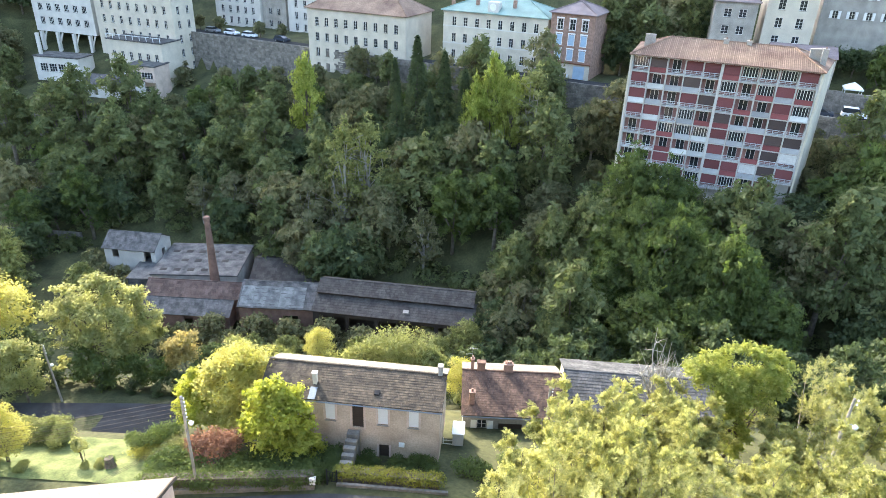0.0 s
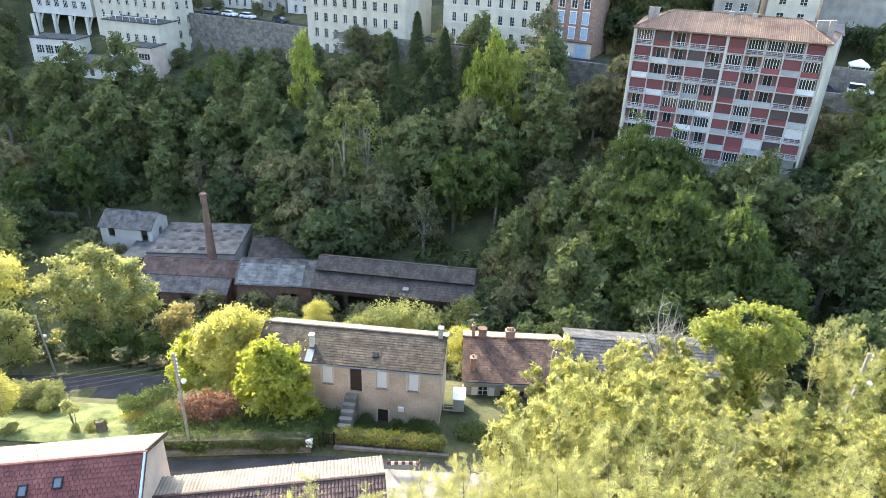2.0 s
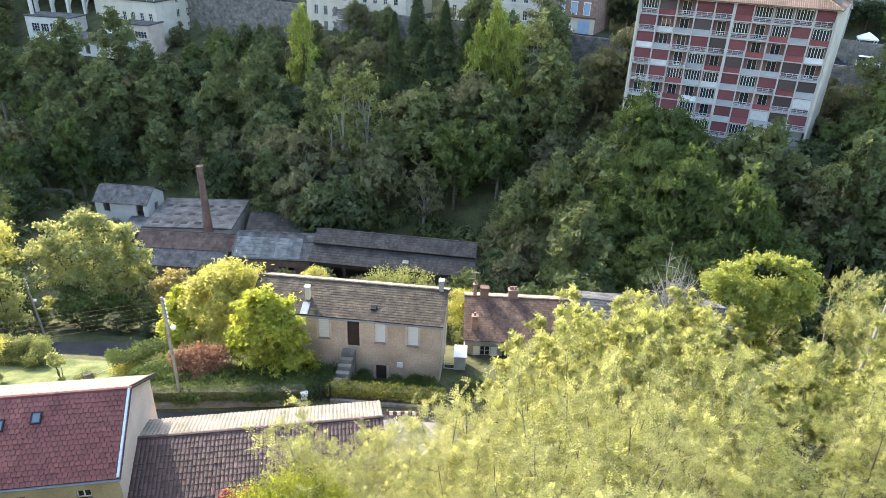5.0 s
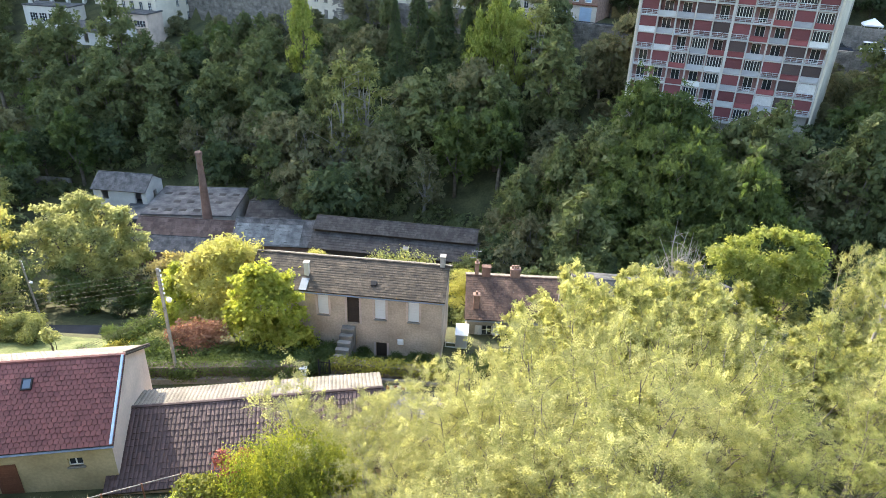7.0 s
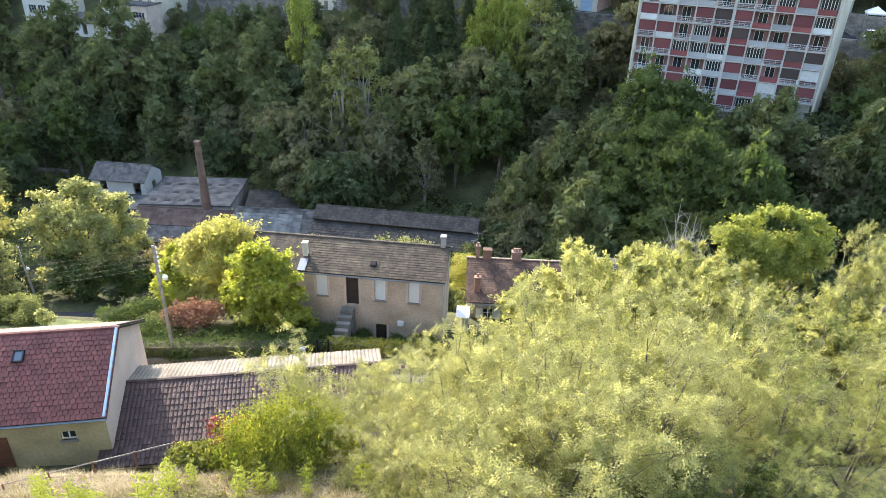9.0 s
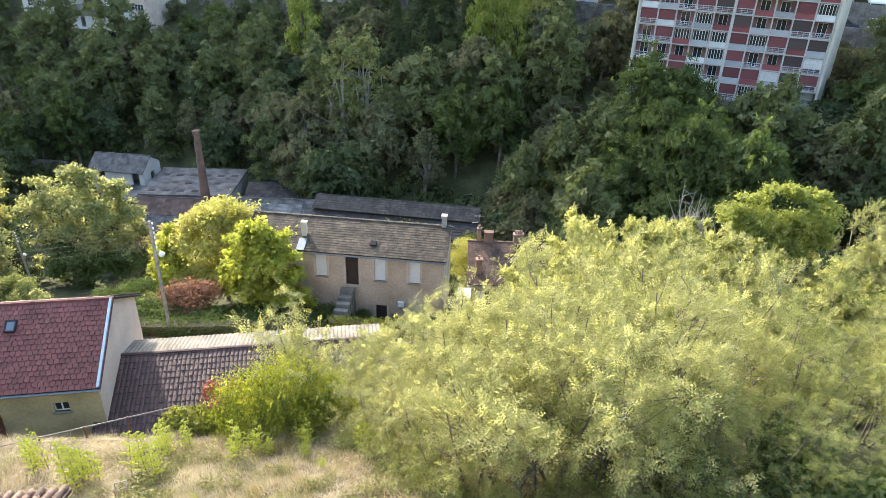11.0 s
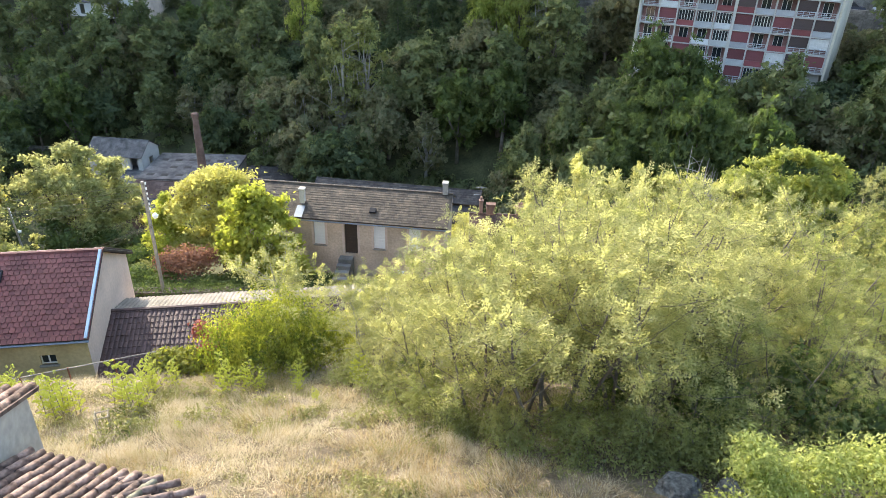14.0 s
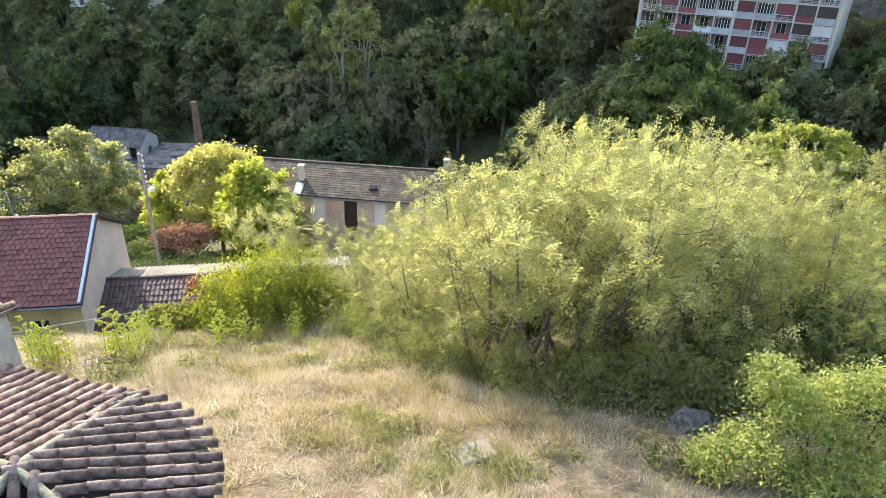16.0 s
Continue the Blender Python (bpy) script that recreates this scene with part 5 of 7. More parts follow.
works_b = gable_house("workshop", -35.3, 91.0, VZ, 0.4, w=12.2, d=7.6, h=4.7, rise=2.4, label="workshop under a grey sheeted roof", wall_mat=M["brick_dark"], roof_mat=M["sheet_roof"], front=[R3(2, 1.6, 2.6, 1.6), R3(7, 1.6, 2.6, 1.6)], ridge=0.54, tile=(0.45, 0.7, 0.03), category="workshop")
for k_ in range(5):
    part("roof_sheet", MB().box(0.3 + 2.1 * k_, 0.3, 0.115, 2.36 + 2.1 * k_, 4.1, 0.14), M["sheet_old"], works_b, "weathered pale sheet on the roof", at=slope_matrix(-0.2, -0.3, 4.7 - 0.3 * 2.4 / 4.1 + 0.02, math.atan2(2.4, 0.54 * 7.6)))
works_c = gable_house("workshop", -22.9, 89.7, VZ, -5.7, w=25.5, d=6.4, h=5.4, rise=1.2, label="long dark open-fronted shed", wall_mat=M["wood_dark"], roof_mat=M["dull_roof"], front=[R3(1 + 4.8 * i, 0.2, 4.2, 4.4) for i in range(5)], ridge=0.56, tile=(0.4, 0.55, 0.03), category="workshop")
gable_house("workshop", -22.6, 92.9, VZ, -5.7, w=25.2, d=4.6, h=7.1, rise=1.1, label="raised back range of the long shed under old tiles", wall_mat=M["wood_dark"], roof_mat=M["dull_roof"], tile=(0.4, 0.45, 0.03), category="workshop")
part("roof_hatch", MB().bevel_box(14.6, 1.3, 0.1, 15.5, 2.0, 0.4, 0.03), M["render_grey"], works_c, "small pale roof hatch", at=slope_matrix(-0.2, -0.3, 5.3, math.atan2(1.2, 0.56 * 6.4)))
works_d = thing("works_hall", pose(-54.2, 97.6, VZ, 0, 0, 3.0), "wide flat-roofed hall with rows of rooflights", "workshop")
part("wall", MB().box(0.8, 2.3, 0, 15.6, 14.2, 4.5), M["render_grey"], works_d)
part("roof", MB().box(0.6, 2.1, 4.505, 15.8, 14.4, 4.75), M["sheet_roof"], works_d)
part("annexe", MB().box(-3.6, 2.6, 0, 0.59, 10.5, 3.4).box(-3.8, 2.4, 3.402, 0.595, 10.7, 3.6), M["sheet_roof"], works_d, "lower flat-roofed side bay")
for j in range(3):
    for i in range(j % 2, 4 + j):
        part("rooflight", MB().bevel_box(0, 0, 0, 1.2, 0.9, 0.06, 0.02), M["dull_roof"], works_d, at=Matrix.Translation((1.8 + 2.4 * i + 0.25 * (j % 2), 3.5 + 3.5 * j, 4.757)))
gable_house("gatehouse", -65.0, 106.6, VZ + 0.6, -4.0, w=9.8, d=5.8, h=5.6, rise=1.8, over=0.5, label="small off-white gatehouse with a grey roof", wall_mat=M["concrete_white"], roof_mat=M["sheet_roof"], front=[R3(1.5, 3.4, 1.2, 1.8), R3(7.6, 2.9, 1.3, 2.6)], tile=(0.5, 0.6, 0.02), right=[R3(2, 3, 1.2, 1.6)])
gable_house("workshop", -37.2, 103.0, VZ - 0.5, 4.0, w=12.0, d=11.0, h=3.0, rise=1.6, label="ruined roof with rusty sheets", wall_mat=M["brick_dark"], roof_mat=M["dull_roof"], tile=(0.7, 0.9, 0.03), category="workshop")
stack = thing("factory_chimney", pose(-42.4, 100.2, VZ), "tall round brick factory chimney", "chimney")
mb = MB()
zs_ = np.linspace(0, 15.9, 40)
mb.tube([(0, 0, z) for z in zs_], [0.92 - 0.032 * z + 0.012 * (i % 2) for i, z in enumerate(zs_)], 16)
part("shaft", mb, M["brick_dark"], stack, smooth=True)
part("crown", MB().tube([(0, 0, 15.2), (0, 0, 15.5), (0, 0, 15.9), (0, 0, 16.0)], [0.46, 0.58, 0.58, 0.5], 16), M["brick_dark"], stack)

# ---------------------------------------------------------------- vegetation
rngv = random.Random(7)
first = {}


def put(proto, x, y, s=1.0, rot=None, z=None, zoff=-0.1, label="", group="", sz=1.0):
    """The first call moves the plant itself, later ones copy it."""
    rot = rngv.random() * 6.28 if rot is None else rot
    m = Matrix.Translation((x, y, (gz(x, y) if z is None else z) + zoff)) @ Matrix.Rotation(rot, 4, "Z") @ Matrix.Diagonal((s, s, s * sz, 1))
    if proto not in first:
        first[proto] = True
        c = proto
    else:
        c = copy_thing(proto, Matrix.Identity(4))
    c.matrix_basis = m
    return tagged(c, label, group=group)


woods = [
    make_tree(11, "tree", 14, 9, 1550, 1.15, "leaf_wood", "bark", "tall broadleaf tree of the shaded wooded hillside", lobes=20, lobe_r=0.2, tri=True, skip=3, sides=3, clump=7, long=1.2),
    make_tree(12, "tree", 12, 9, 1550, 1.1, "leaf_wood2", "bark", "rounded olive-green broadleaf tree on the hillside", lobes=20, lobe_r=0.2, tri=True, skip=3, sides=3, clump=7, long=1.2),
    make_tree(13, "tree", 17, 7.5, 1550, 1.1, "leaf_wood", "bark", "slender tall broadleaf tree on the hillside", lobes=21, lobe_r=0.22, tri=True, skip=3, sides=3, clump=7, long=1.2),
    make_tree(14, "tree", 10, 9, 1550, 1.0, "leaf_dark_and_shade", "bark", "dark green broad tree on the hillside", lobes=18, lobe_r=0.21, tri=True, skip=3, sides=3, clump=7, long=1.2),
    make_tree(15, "tree", 13, 8, 1300, 0.85, "leaf_wood2", "bark_pale", "thinning tree with pale limbs on the hillside", lobes=16, lobe_r=0.19, fill=0.7, tri=True, sides=4, clump=6, long=1.2),
    make_tree(16, "tree", 13, 8, 1550, 1.05, "leaf_green", "bark", "fresh green broadleaf tree on the hillside", lobes=19, lobe_r=0.2, tri=True, skip=3, sides=3, clump=7, long=1.2),
]


def blocked(x, y):
    """Where no hillside tree stands: roads, buildings, the works in the valley."""
    d = y - road_y(x)
    if -6.5 < d < 26 or (d > -17 and x > 54) or (d > -14 and 16 < x < 38) or (d > -10 and -75 < x < -37):
        return True
    if (-77 < x < -36 and 78 < y < 118) or (-37 < x < 5 and 78 < y < 103.5):
        return True
    if 21 < x < 57 and 98.5 < y < 119:
        return True
    if -118 < x < -66 and y > 148:
        return True
    return False


yy = 84.0
while yy < 175:
    xx = -125.0
    while xx < 118:
        x, y = xx + rngv.uniform(-2.6, 2.6), yy + rngv.uniform(-2.6, 2.6)
        xx += 7.0
        if abs(x) > 0.70 * y + 6 or blocked(x, y):
            continue
        lowk = 1.05 if y < 125 else 1.0
        if y - road_y(x) > -34 and x < -14:
            lowk = 0.5 if y - road_y(x) > -20 else 0.68
        put(woods[rngv.choice((0, 0, 1, 1, 2, 2, 3, 4, 5))], x, y, rngv.uniform(0.8, 1.25) * lowk, group="hillside trees", sz=rngv.uniform(0.9, 1.2))
    yy += 6.4
# deep shade of the valley bottom is put into the leaf colour
valley = make_tree(55, "tree", 11, 9, 3400, 0.72, "leaf_dark_and_shade", "bark", "valley bottom tree with deep shade put into its dark green leaves", lobes=26, low=0.1, lobe_r=0.17, tri=True, skip=4, sides=3, clump=9, long=1.2)
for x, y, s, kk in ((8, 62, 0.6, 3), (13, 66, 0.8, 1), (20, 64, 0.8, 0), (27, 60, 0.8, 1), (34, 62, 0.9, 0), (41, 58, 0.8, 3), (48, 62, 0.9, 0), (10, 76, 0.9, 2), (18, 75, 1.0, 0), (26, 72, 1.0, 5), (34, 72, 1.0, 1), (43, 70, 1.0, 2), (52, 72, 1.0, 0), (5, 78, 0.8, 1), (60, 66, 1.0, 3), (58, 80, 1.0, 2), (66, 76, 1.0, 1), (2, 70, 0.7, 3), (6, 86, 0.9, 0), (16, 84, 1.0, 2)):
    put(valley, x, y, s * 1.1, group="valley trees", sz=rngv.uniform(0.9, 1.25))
# the hill above the upper road, too dense to count
rngw = np.random.default_rng(5)
lo = []
for i in range(330):
    x, y = rngw.uniform(-190, 170), rngw.uniform(110, 245)
    d = (y - road_y(x))
    if d < 30 or abs(x) > 0.75 * y + 20 or (56 < x < 98 and d < 48):
        continue
    h = rngw.uniform(8, 13)
    for j in range(3):
        lo.append([x + rngw.normal() * 1.6, y + rngw.normal() * 1.6, gz(x, y) + h * (0.3 + 0.22 * j), h * 0.3 * (1 - 0.15 * j), h * 0.25])
wq = quads_mesh("woodland", leaf_cloud(rngw, lo, 30000, 1.7, long=1.2, clump=8))
wq.materials.append(M["leaf_wood"])
tagged(new("woodland", wq), "dense dark green woodland on the upper slope", "woodland", kind="stuff")
lo = []
for i in range(1500):
    x, y = rngw.uniform(-125, 115), rngw.uniform(56, 175)
    if abs(x) > 0.72 * y + 8 or blocked(x, y) or (x < 6 and y < 84):
        continue
    lo.append([x, y, gz(x, y) + 0.5, rngw.uniform(1.6, 3.2), rngw.uniform(1.0, 2.2)])
uq = quads_mesh("undergrowth", leaf_cloud(rngw, lo, 24000, 1.4, long=1.2))
uq.materials.append(M["leaf_wood"])
tagged(new("undergrowth", uq), "tangled green undergrowth covering the wooded slope", "undergrowth", kind="stuff")
for x, y, top in ((29, 104.5, 5.5), (34.5, 102.3, 3.5), (39.5, 100.3, 0.5), (44.5, 98.6, 0.0), (49.5, 97.0, 1.5), (54.5, 97.5, 4.0), (24.5, 106, 7.0), (58.5, 98.0, 2.5), (36.5, 98.0, -1.0), (47.0, 94.0, -2.5), (57.0, 93.0, 0.0), (63.0, 97.0, 0.5)):
    kk = rngv.choice((0, 1, 3))
    put(woods[kk], x, y, min(1.2, max(0.4, (top - gz(x, y)) / (14.0, 12.0, 0, 10.0)[kk])), group="trees below the apartments")
con = make_conifer(41, 20, 7.5, 5200, "tall dark green conifer on the hillside")
for x, y, s in ((-9.9, 131.3, 1.22), (-4.5, 130, 1.1), (-15.0, 139, 0.75), (-13.5, 128, 0.95), (-0.5, 127, 1.0), (-7.0, 126, 0.9)):
    put(con, x, y, s, group="conifers")
for x, y, s, kk in ((29.5, 151.5, 1.0, 2), (33.0, 149.5, 1.0, 3), (37.5, 147.5, 1.1, 0), (42.5, 146.0, 1.0, 3), (31.0, 157.0, 1.1, 2), (36.5, 155.0, 1.2, 0), (41.5, 152.5, 1.2, 1), (47.0, 151.0, 1.1, 2), (52.0, 150.0, 1.0, 3), (72.5, 140.5, 0.6, 3), (76.5, 138.5, 0.6, 3), (81.0, 137.0, 0.7, 3), (86.0, 135.5, 0.7, 3), (78.5, 131.5, 0.75, 5), (91.0, 134.0, 0.8, 1)):
    put(woods[kk], x, y, s, group="trees behind the upper road")
for x, y, s in ((-116, 161, 0.7), (-110, 158, 0.6), (-104, 157.5, 0.5), (-122, 166, 0.8), (-128, 174, 0.9), (-131, 184, 1.0), (-125, 182, 0.9), (-97, 154, 0.45), (-119, 171, 0.8), (-134, 192, 1.0), (-128, 196, 1.1)):
    put(woods[rngv.choice((0, 1, 3))], x, y, s, group="trees by the terraces")
for x in (-73.5, -67.0, -54.5, -48.0):
    put(woods[1], x, float(road_y(x)) + 3.6, 0.36, group="trees behind the upper road")
pale = make_tree(51, "tree", 15, 6.5, 2600, 0.5, "leaf_olive", "bark_pale", "slender tree with yellowing top and pale trunk", lobes=14, lobe_r=0.2, fill=0.7, clump=8)
for x, y, top in ((-22.2, 116.5, 6.9), (-17.6, 117.3, 7.6), (12.8, 123.1, 16.4)):
    put(pale, x, y, (top - gz(x, y)) / 15.0, group="yellowing trees")
big = make_tree(52, "tree", 18, 13, 5200, 0.85, "leaf_green", "bark", "large spreading green tree with sunlit yellowish top", lobes=30, lobe_r=0.16, tri=True, clump=9, long=1.2, skip=3, sides=4)
for x, y, top in ((26.5, 99.8, 10.4), (31.2, 97.2, 9.0), (28.0, 91.5, 6.0), (30.2, 85.6, 5.6), (36.6, 81.5, 5.2), (24.0, 94.0, 2.5), (34.2, 89.5, 4.0), (40.0, 86.0, 1.0), (22.0, 88.0, -3.0), (42.0, 92.0, -1.5), (47.0, 97.0, 0.8), (47.5, 90.0, -4.0), (33.0, 78.0, -3.0), (26.5, 80.0, -4.0), (54.0, 92.0, -3.5), (42.5, 79.0, -3.0)):
    tall = (top - gz(x, y)) / 18.5
    put(big, x, y, min(tall, 0.95), group="large valley trees", sz=tall / min(tall, 0.95))
for x, y, top in ((14.6, 96.9, 0.6), (19.5, 97.9, 2.6), (17.2, 92.0, -3.0), (9.0, 95.0, -3.5), (-26.9, 119.8, 5.6), (-42.2, 132.2, 6.8)):
    put(woods[2], x, y, 0.85, group="hillside trees", sz=(top - gz(x, y)) / (17.5 * 0.85))
# sun on these crowns is put into their lighter leaf colour
lit = make_tree(53, "tree", 13, 9, 3600, 0.66, "leaf_pale", "bark", "hillside broadleaf tree with sunlight put into its yellow-green leaves", lobes=24, lobe_r=0.17, tri=True, clump=9, long=1.2)
for x, y, top in ((4.9, 126.0, 18.2), (1.8, 125.0, 14.0), (8.6, 125.0, 14.5), (-33.5, 138, 14.6), (10.5, 127, 13.5)):
    tall = (top - gz(x, y)) / 13.2
    put(lit, x, y, min(tall, 0.75), group="sunlit trees", sz=tall / min(tall, 0.75))

low_bush = make_tree(54, "bush", 5.5, 6.5, 900, 0.75, "leaf_wood2", "bark", "overgrown green bush on the rough slope", lobes=12, low=0.05, lobe_r=0.2, tri=True, category="bush", sides=3, skip=3, long=1.2, clump=6)
for x, y, s in ((-46, 85.5, 0.5), (-41, 86, 0.55), (-35, 86.5, 0.6), (-29, 87.5, 0.6), (-23.5, 88, 0.75), (-17, 88.5, 0.55), (-11, 88, 0.7), (-5, 88.5, 0.9), (0.5, 90, 1.1), (-53, 85, 0.7), (-60, 93, 0.9), (-64, 100, 0.8), (20, 122, 0.7), (24, 118, 0.8), (28, 121, 0.6), (31, 116, 0.7), (22, 127, 0.5), (27, 126, 0.5), (34, 113, 0.6), (-70, 150, 0.8), (-64, 148, 0.8), (-58, 147, 0.7), (-52, 144, 0.8), (-46, 141, 0.7), (-41, 139, 0.7), (60, 112, 1.1), (66, 112, 1.0), (72, 110, 1.1), (63, 106, 1.2), (70, 104, 1.2), (57, 108, 1.0), (61, 102, 1.1), (66, 99, 1.2), (73, 98, 1.2), (76, 103, 1.1), (80, 100, 1.2), (84, 107, 1.2), (68, 108, 1.0), (64, 115, 0.6), (72, 114, 0.6), (56, 112, 0.7), (78, 108, 1.0), (58, 117, 0.7), (68, 117, 0.7), (75, 115, 0.8), (62, 118, 0.6), (81, 113, 0.9), (-31, 83, 0.8), (-13, 82, 0.9), (-1, 84, 1.0), (-22, 81, 0.7), (-50, 87.0, 0.8), (-44, 87.6, 0.75), (-39, 88, 0.9), (-32, 88.2, 1.0), (-27, 87.6, 1.05), (-20, 86.6, 1.1), (-15, 86.2, 1.0), (-9, 85.4, 1.15), (-4, 84.8, 1.0), (1, 86, 1.2), (-56, 89, 0.9), (-64.5, 104.6, 0.8), (-61.5, 104.2, 0.75), (-68, 107, 1.0), (-57, 97.5, 0.7), (-58.5, 101, 0.7), (-36, 86.2, 0.7)):
    put(low_bush, x, y, s, group="bushes on the rough slope")
for i in range(34):
    x = rngv.uniform(-80, -12)
    put(low_bush, x, float(road_y(x)) - rngv.uniform(7, 30), rngv.uniform(0.45, 0.95), group="bushes on the rough slope")

# trees round the houses
lobed_tree(61, "tree", (-18.4, 45.4, -2.2), [(-17.4, 46.2, 5.5, 1.3), (-19.9, 45.7, 4.6, 1.4), (-18.4, 46.0, 4.6, 1.8), (-21.0, 45.4, 2.9, 1.3), (-19.2, 45.0, 2.2, 2.0), (-17.0, 45.6, 3.0, 1.7), (-20.6, 44.8, 0.4, 1.3), (-18.4, 44.6, 0.1, 1.6), (-16.7, 46.4, 4.2, 1.0)], 23000, 0.25, "leaf_gold", "broad golden-yellow tree beside the house", height=6.0)
lobed_tree(60, "tree", (-22.3, 45.2, -2.6), [(-23.0, 45.4, 2.0, 1.0), (-22.2, 45.6, 3.3, 0.9), (-22.0, 45.2, 0.8, 1.2), (-23.6, 45.3, 0.4, 0.9), (-21.2, 45.0, -0.2, 1.2), (-23.2, 45.0, -0.8, 0.9)], 6500, 0.27, "leaf_fig", "lime-green feathery tree beside the street pole", height=4.0, base_r=0.1)
lobed_tree(62, "tree", (-13.6, 40.8, -0.8), [(-14.2, 41.2, 6.2, 1.1), (-13.0, 41.2, 5.6, 1.1), (-15.4, 41.2, 5.2, 1.0), (-12.2, 41.0, 4.3, 1.1), (-15.9, 41.0, 3.7, 1.1), (-13.9, 40.7, 4.0, 1.8), (-11.7, 40.8, 2.9, 1.0), (-11.5, 40.8, 1.5, 0.9), (-14.9, 40.5, 2.1, 1.5), (-13.1, 40.5, 1.3, 1.6), (-16.3, 40.8, 2.1, 0.8), (-11.2, 40.9, 0.4, 0.9), (-14.6, 40.4, 0.4, 1.1)], 15000, 0.25, "leaf_fig", "lime-green broad-leaved tree in front of the house", long=1.1, height=4.6, per=13, sub=0.36)
lobed_tree(63, "tree", (-44.5, 67.6, -14.4), [(-49.2, 69.0, -3.8, 1.5), (-50.4, 69.0, -6.4, 1.6), (-45.0, 69.8, -2.7, 1.6), (-43.0, 70.0, -3.3, 1.6), (-40.8, 70.2, -4.3, 1.7), (-38.9, 70.0, -6.6, 1.6), (-38.7, 69.6, -9.0, 1.6), (-47.2, 69.0, -5.2, 2.1), (-44.4, 68.6, -5.8, 2.5), (-41.4, 68.8, -7.0, 2.3), (-48.8, 68.0, -8.6, 2.0), (-46.0, 67.4, -8.8, 2.4), (-42.4, 67.4, -9.4, 2.4), (-39.8, 67.6, -10.4, 1.9), (-49.5, 66.4, -13.2, 0.9), (-48.9, 66.4, -11.8, 0.9)], 21000, 0.34, "leaf_silver", "tall olive-green tree in full sun beyond the lower road", height=9.0, base_r=0.35, per=15, sub=0.33)
lobed_tree(55, "ivy", (-43.5, 65.4, -14.0), [(-46.2, 66.2, -10.0, 1.6), (-45.6, 65.4, -12.2, 1.9), (-43.2, 65.0, -11.0, 2.0), (-42.4, 64.6, -13.0, 1.8), (-40.4, 65.0, -11.2, 1.8), (-38.6, 65.0, -12.4, 1.7), (-36.8, 65.0, -12.6, 1.5), (-36.2, 65.6, -10.6, 1.1)], 7000, 0.34, "leaf_shrub", "dark ivy and undergrowth at the foot of the olive-green tree", height=3.0, base_r=0.1, category="ivy")
lobed_tree(69, "tree", (-49.3, 59.6, -12.8), [(-49.2, 58.8, -4.9, 1.4), (-47.8, 58.8, -5.3, 1.4), (-46.9, 58.6, -7.0, 1.3), (-48.4, 58.4, -7.2, 1.8), (-50.8, 58.8, -6.2, 2.0), (-47.5, 58.5, -9.0, 1.3), (-50.0, 58.5, -9.4, 1.8), (-52.6, 58.8, -8.0, 1.8)], 10000, 0.26, "leaf_silver", "silvery olive-green tree beside the lower road", height=5.0, base_r=0.14)
lobed_tree(68, "tree", (-33.6, 66.4, -14.2), [(-32.9, 66.2, -7.4, 1.2), (-34.2, 66.2, -8.8, 1.4), (-32.6, 66.2, -9.8, 1.5), (-34.6, 66.2, -11.0, 1.4)], 4200, 0.32, "leaf_ochre", "small ochre autumn tree behind the lower road", height=4.5, base_r=0.1)
bright = make_tree(64, "tree", 9, 7, 12000, 0.22, "leaf_gold", "bark", "bright yellow-green garden tree", lobes=13, lobe_r=0.25)
put(bright, -34.8, 38.2, 0.62, 0.2)
put(bright, -58.0, 66.0, 1.9, 1.7, z=-14.0)
put(bright, -16.8, 68.0, 0.6, 2.2, z=-11.0, label="small golden tree behind the house")
put(bright, 1.0, 57.0, 0.6, 0.9, z=-6.5, label="golden tree between two houses")
# dark leaves give the shadowed bank behind the road its shade
dk = make_tree(67, "tree", 8, 7.5, 2600, 0.6, "leaf_dark_and_shade", "bark", "tree behind the lower road with the bank's shade in its dark leaves", lobes=11, low=0.05, lobe_r=0.26)
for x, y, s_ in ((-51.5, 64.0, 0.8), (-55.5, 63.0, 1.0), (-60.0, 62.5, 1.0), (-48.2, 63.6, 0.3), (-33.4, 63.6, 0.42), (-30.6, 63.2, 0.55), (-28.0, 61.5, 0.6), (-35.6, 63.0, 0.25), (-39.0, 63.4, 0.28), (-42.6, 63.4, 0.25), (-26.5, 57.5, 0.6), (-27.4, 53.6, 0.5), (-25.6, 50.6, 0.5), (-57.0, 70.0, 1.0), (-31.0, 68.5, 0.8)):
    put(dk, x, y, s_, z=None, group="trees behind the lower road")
val = make_tree(65, "tree", 9, 7.5, 4200, 0.5, "leaf_olive", "bark", "olive-green tree in the valley behind the house", lobes=20, lobe_r=0.19, tri=True, clump=9, long=1.2)
for x, y, s in ((-22, 66, 0.9), (-17, 70, 0.85), (-12, 68, 0.95), (-7, 72, 0.9), (-3, 68, 1.0), (-26, 60, 0.8), (-29, 72, 0.9), (2, 64, 0.7), (-19, 61, 0.6), (-70, 86, 1.1), (-78, 96, 1.4), (-84, 104, 1.3), (-88, 92, 1.5), (-66, 100, 0.8), (-31, 83.5, 0.62), (-25.5, 82.5, 0.7), (-14.5, 81.0, 0.8), (-8.0, 82.5, 0.75), (-2.5, 82.0, 0.85), (2.0, 84.0, 1.0)):
    put(val, x, y, s, group="valley shrubs and trees")
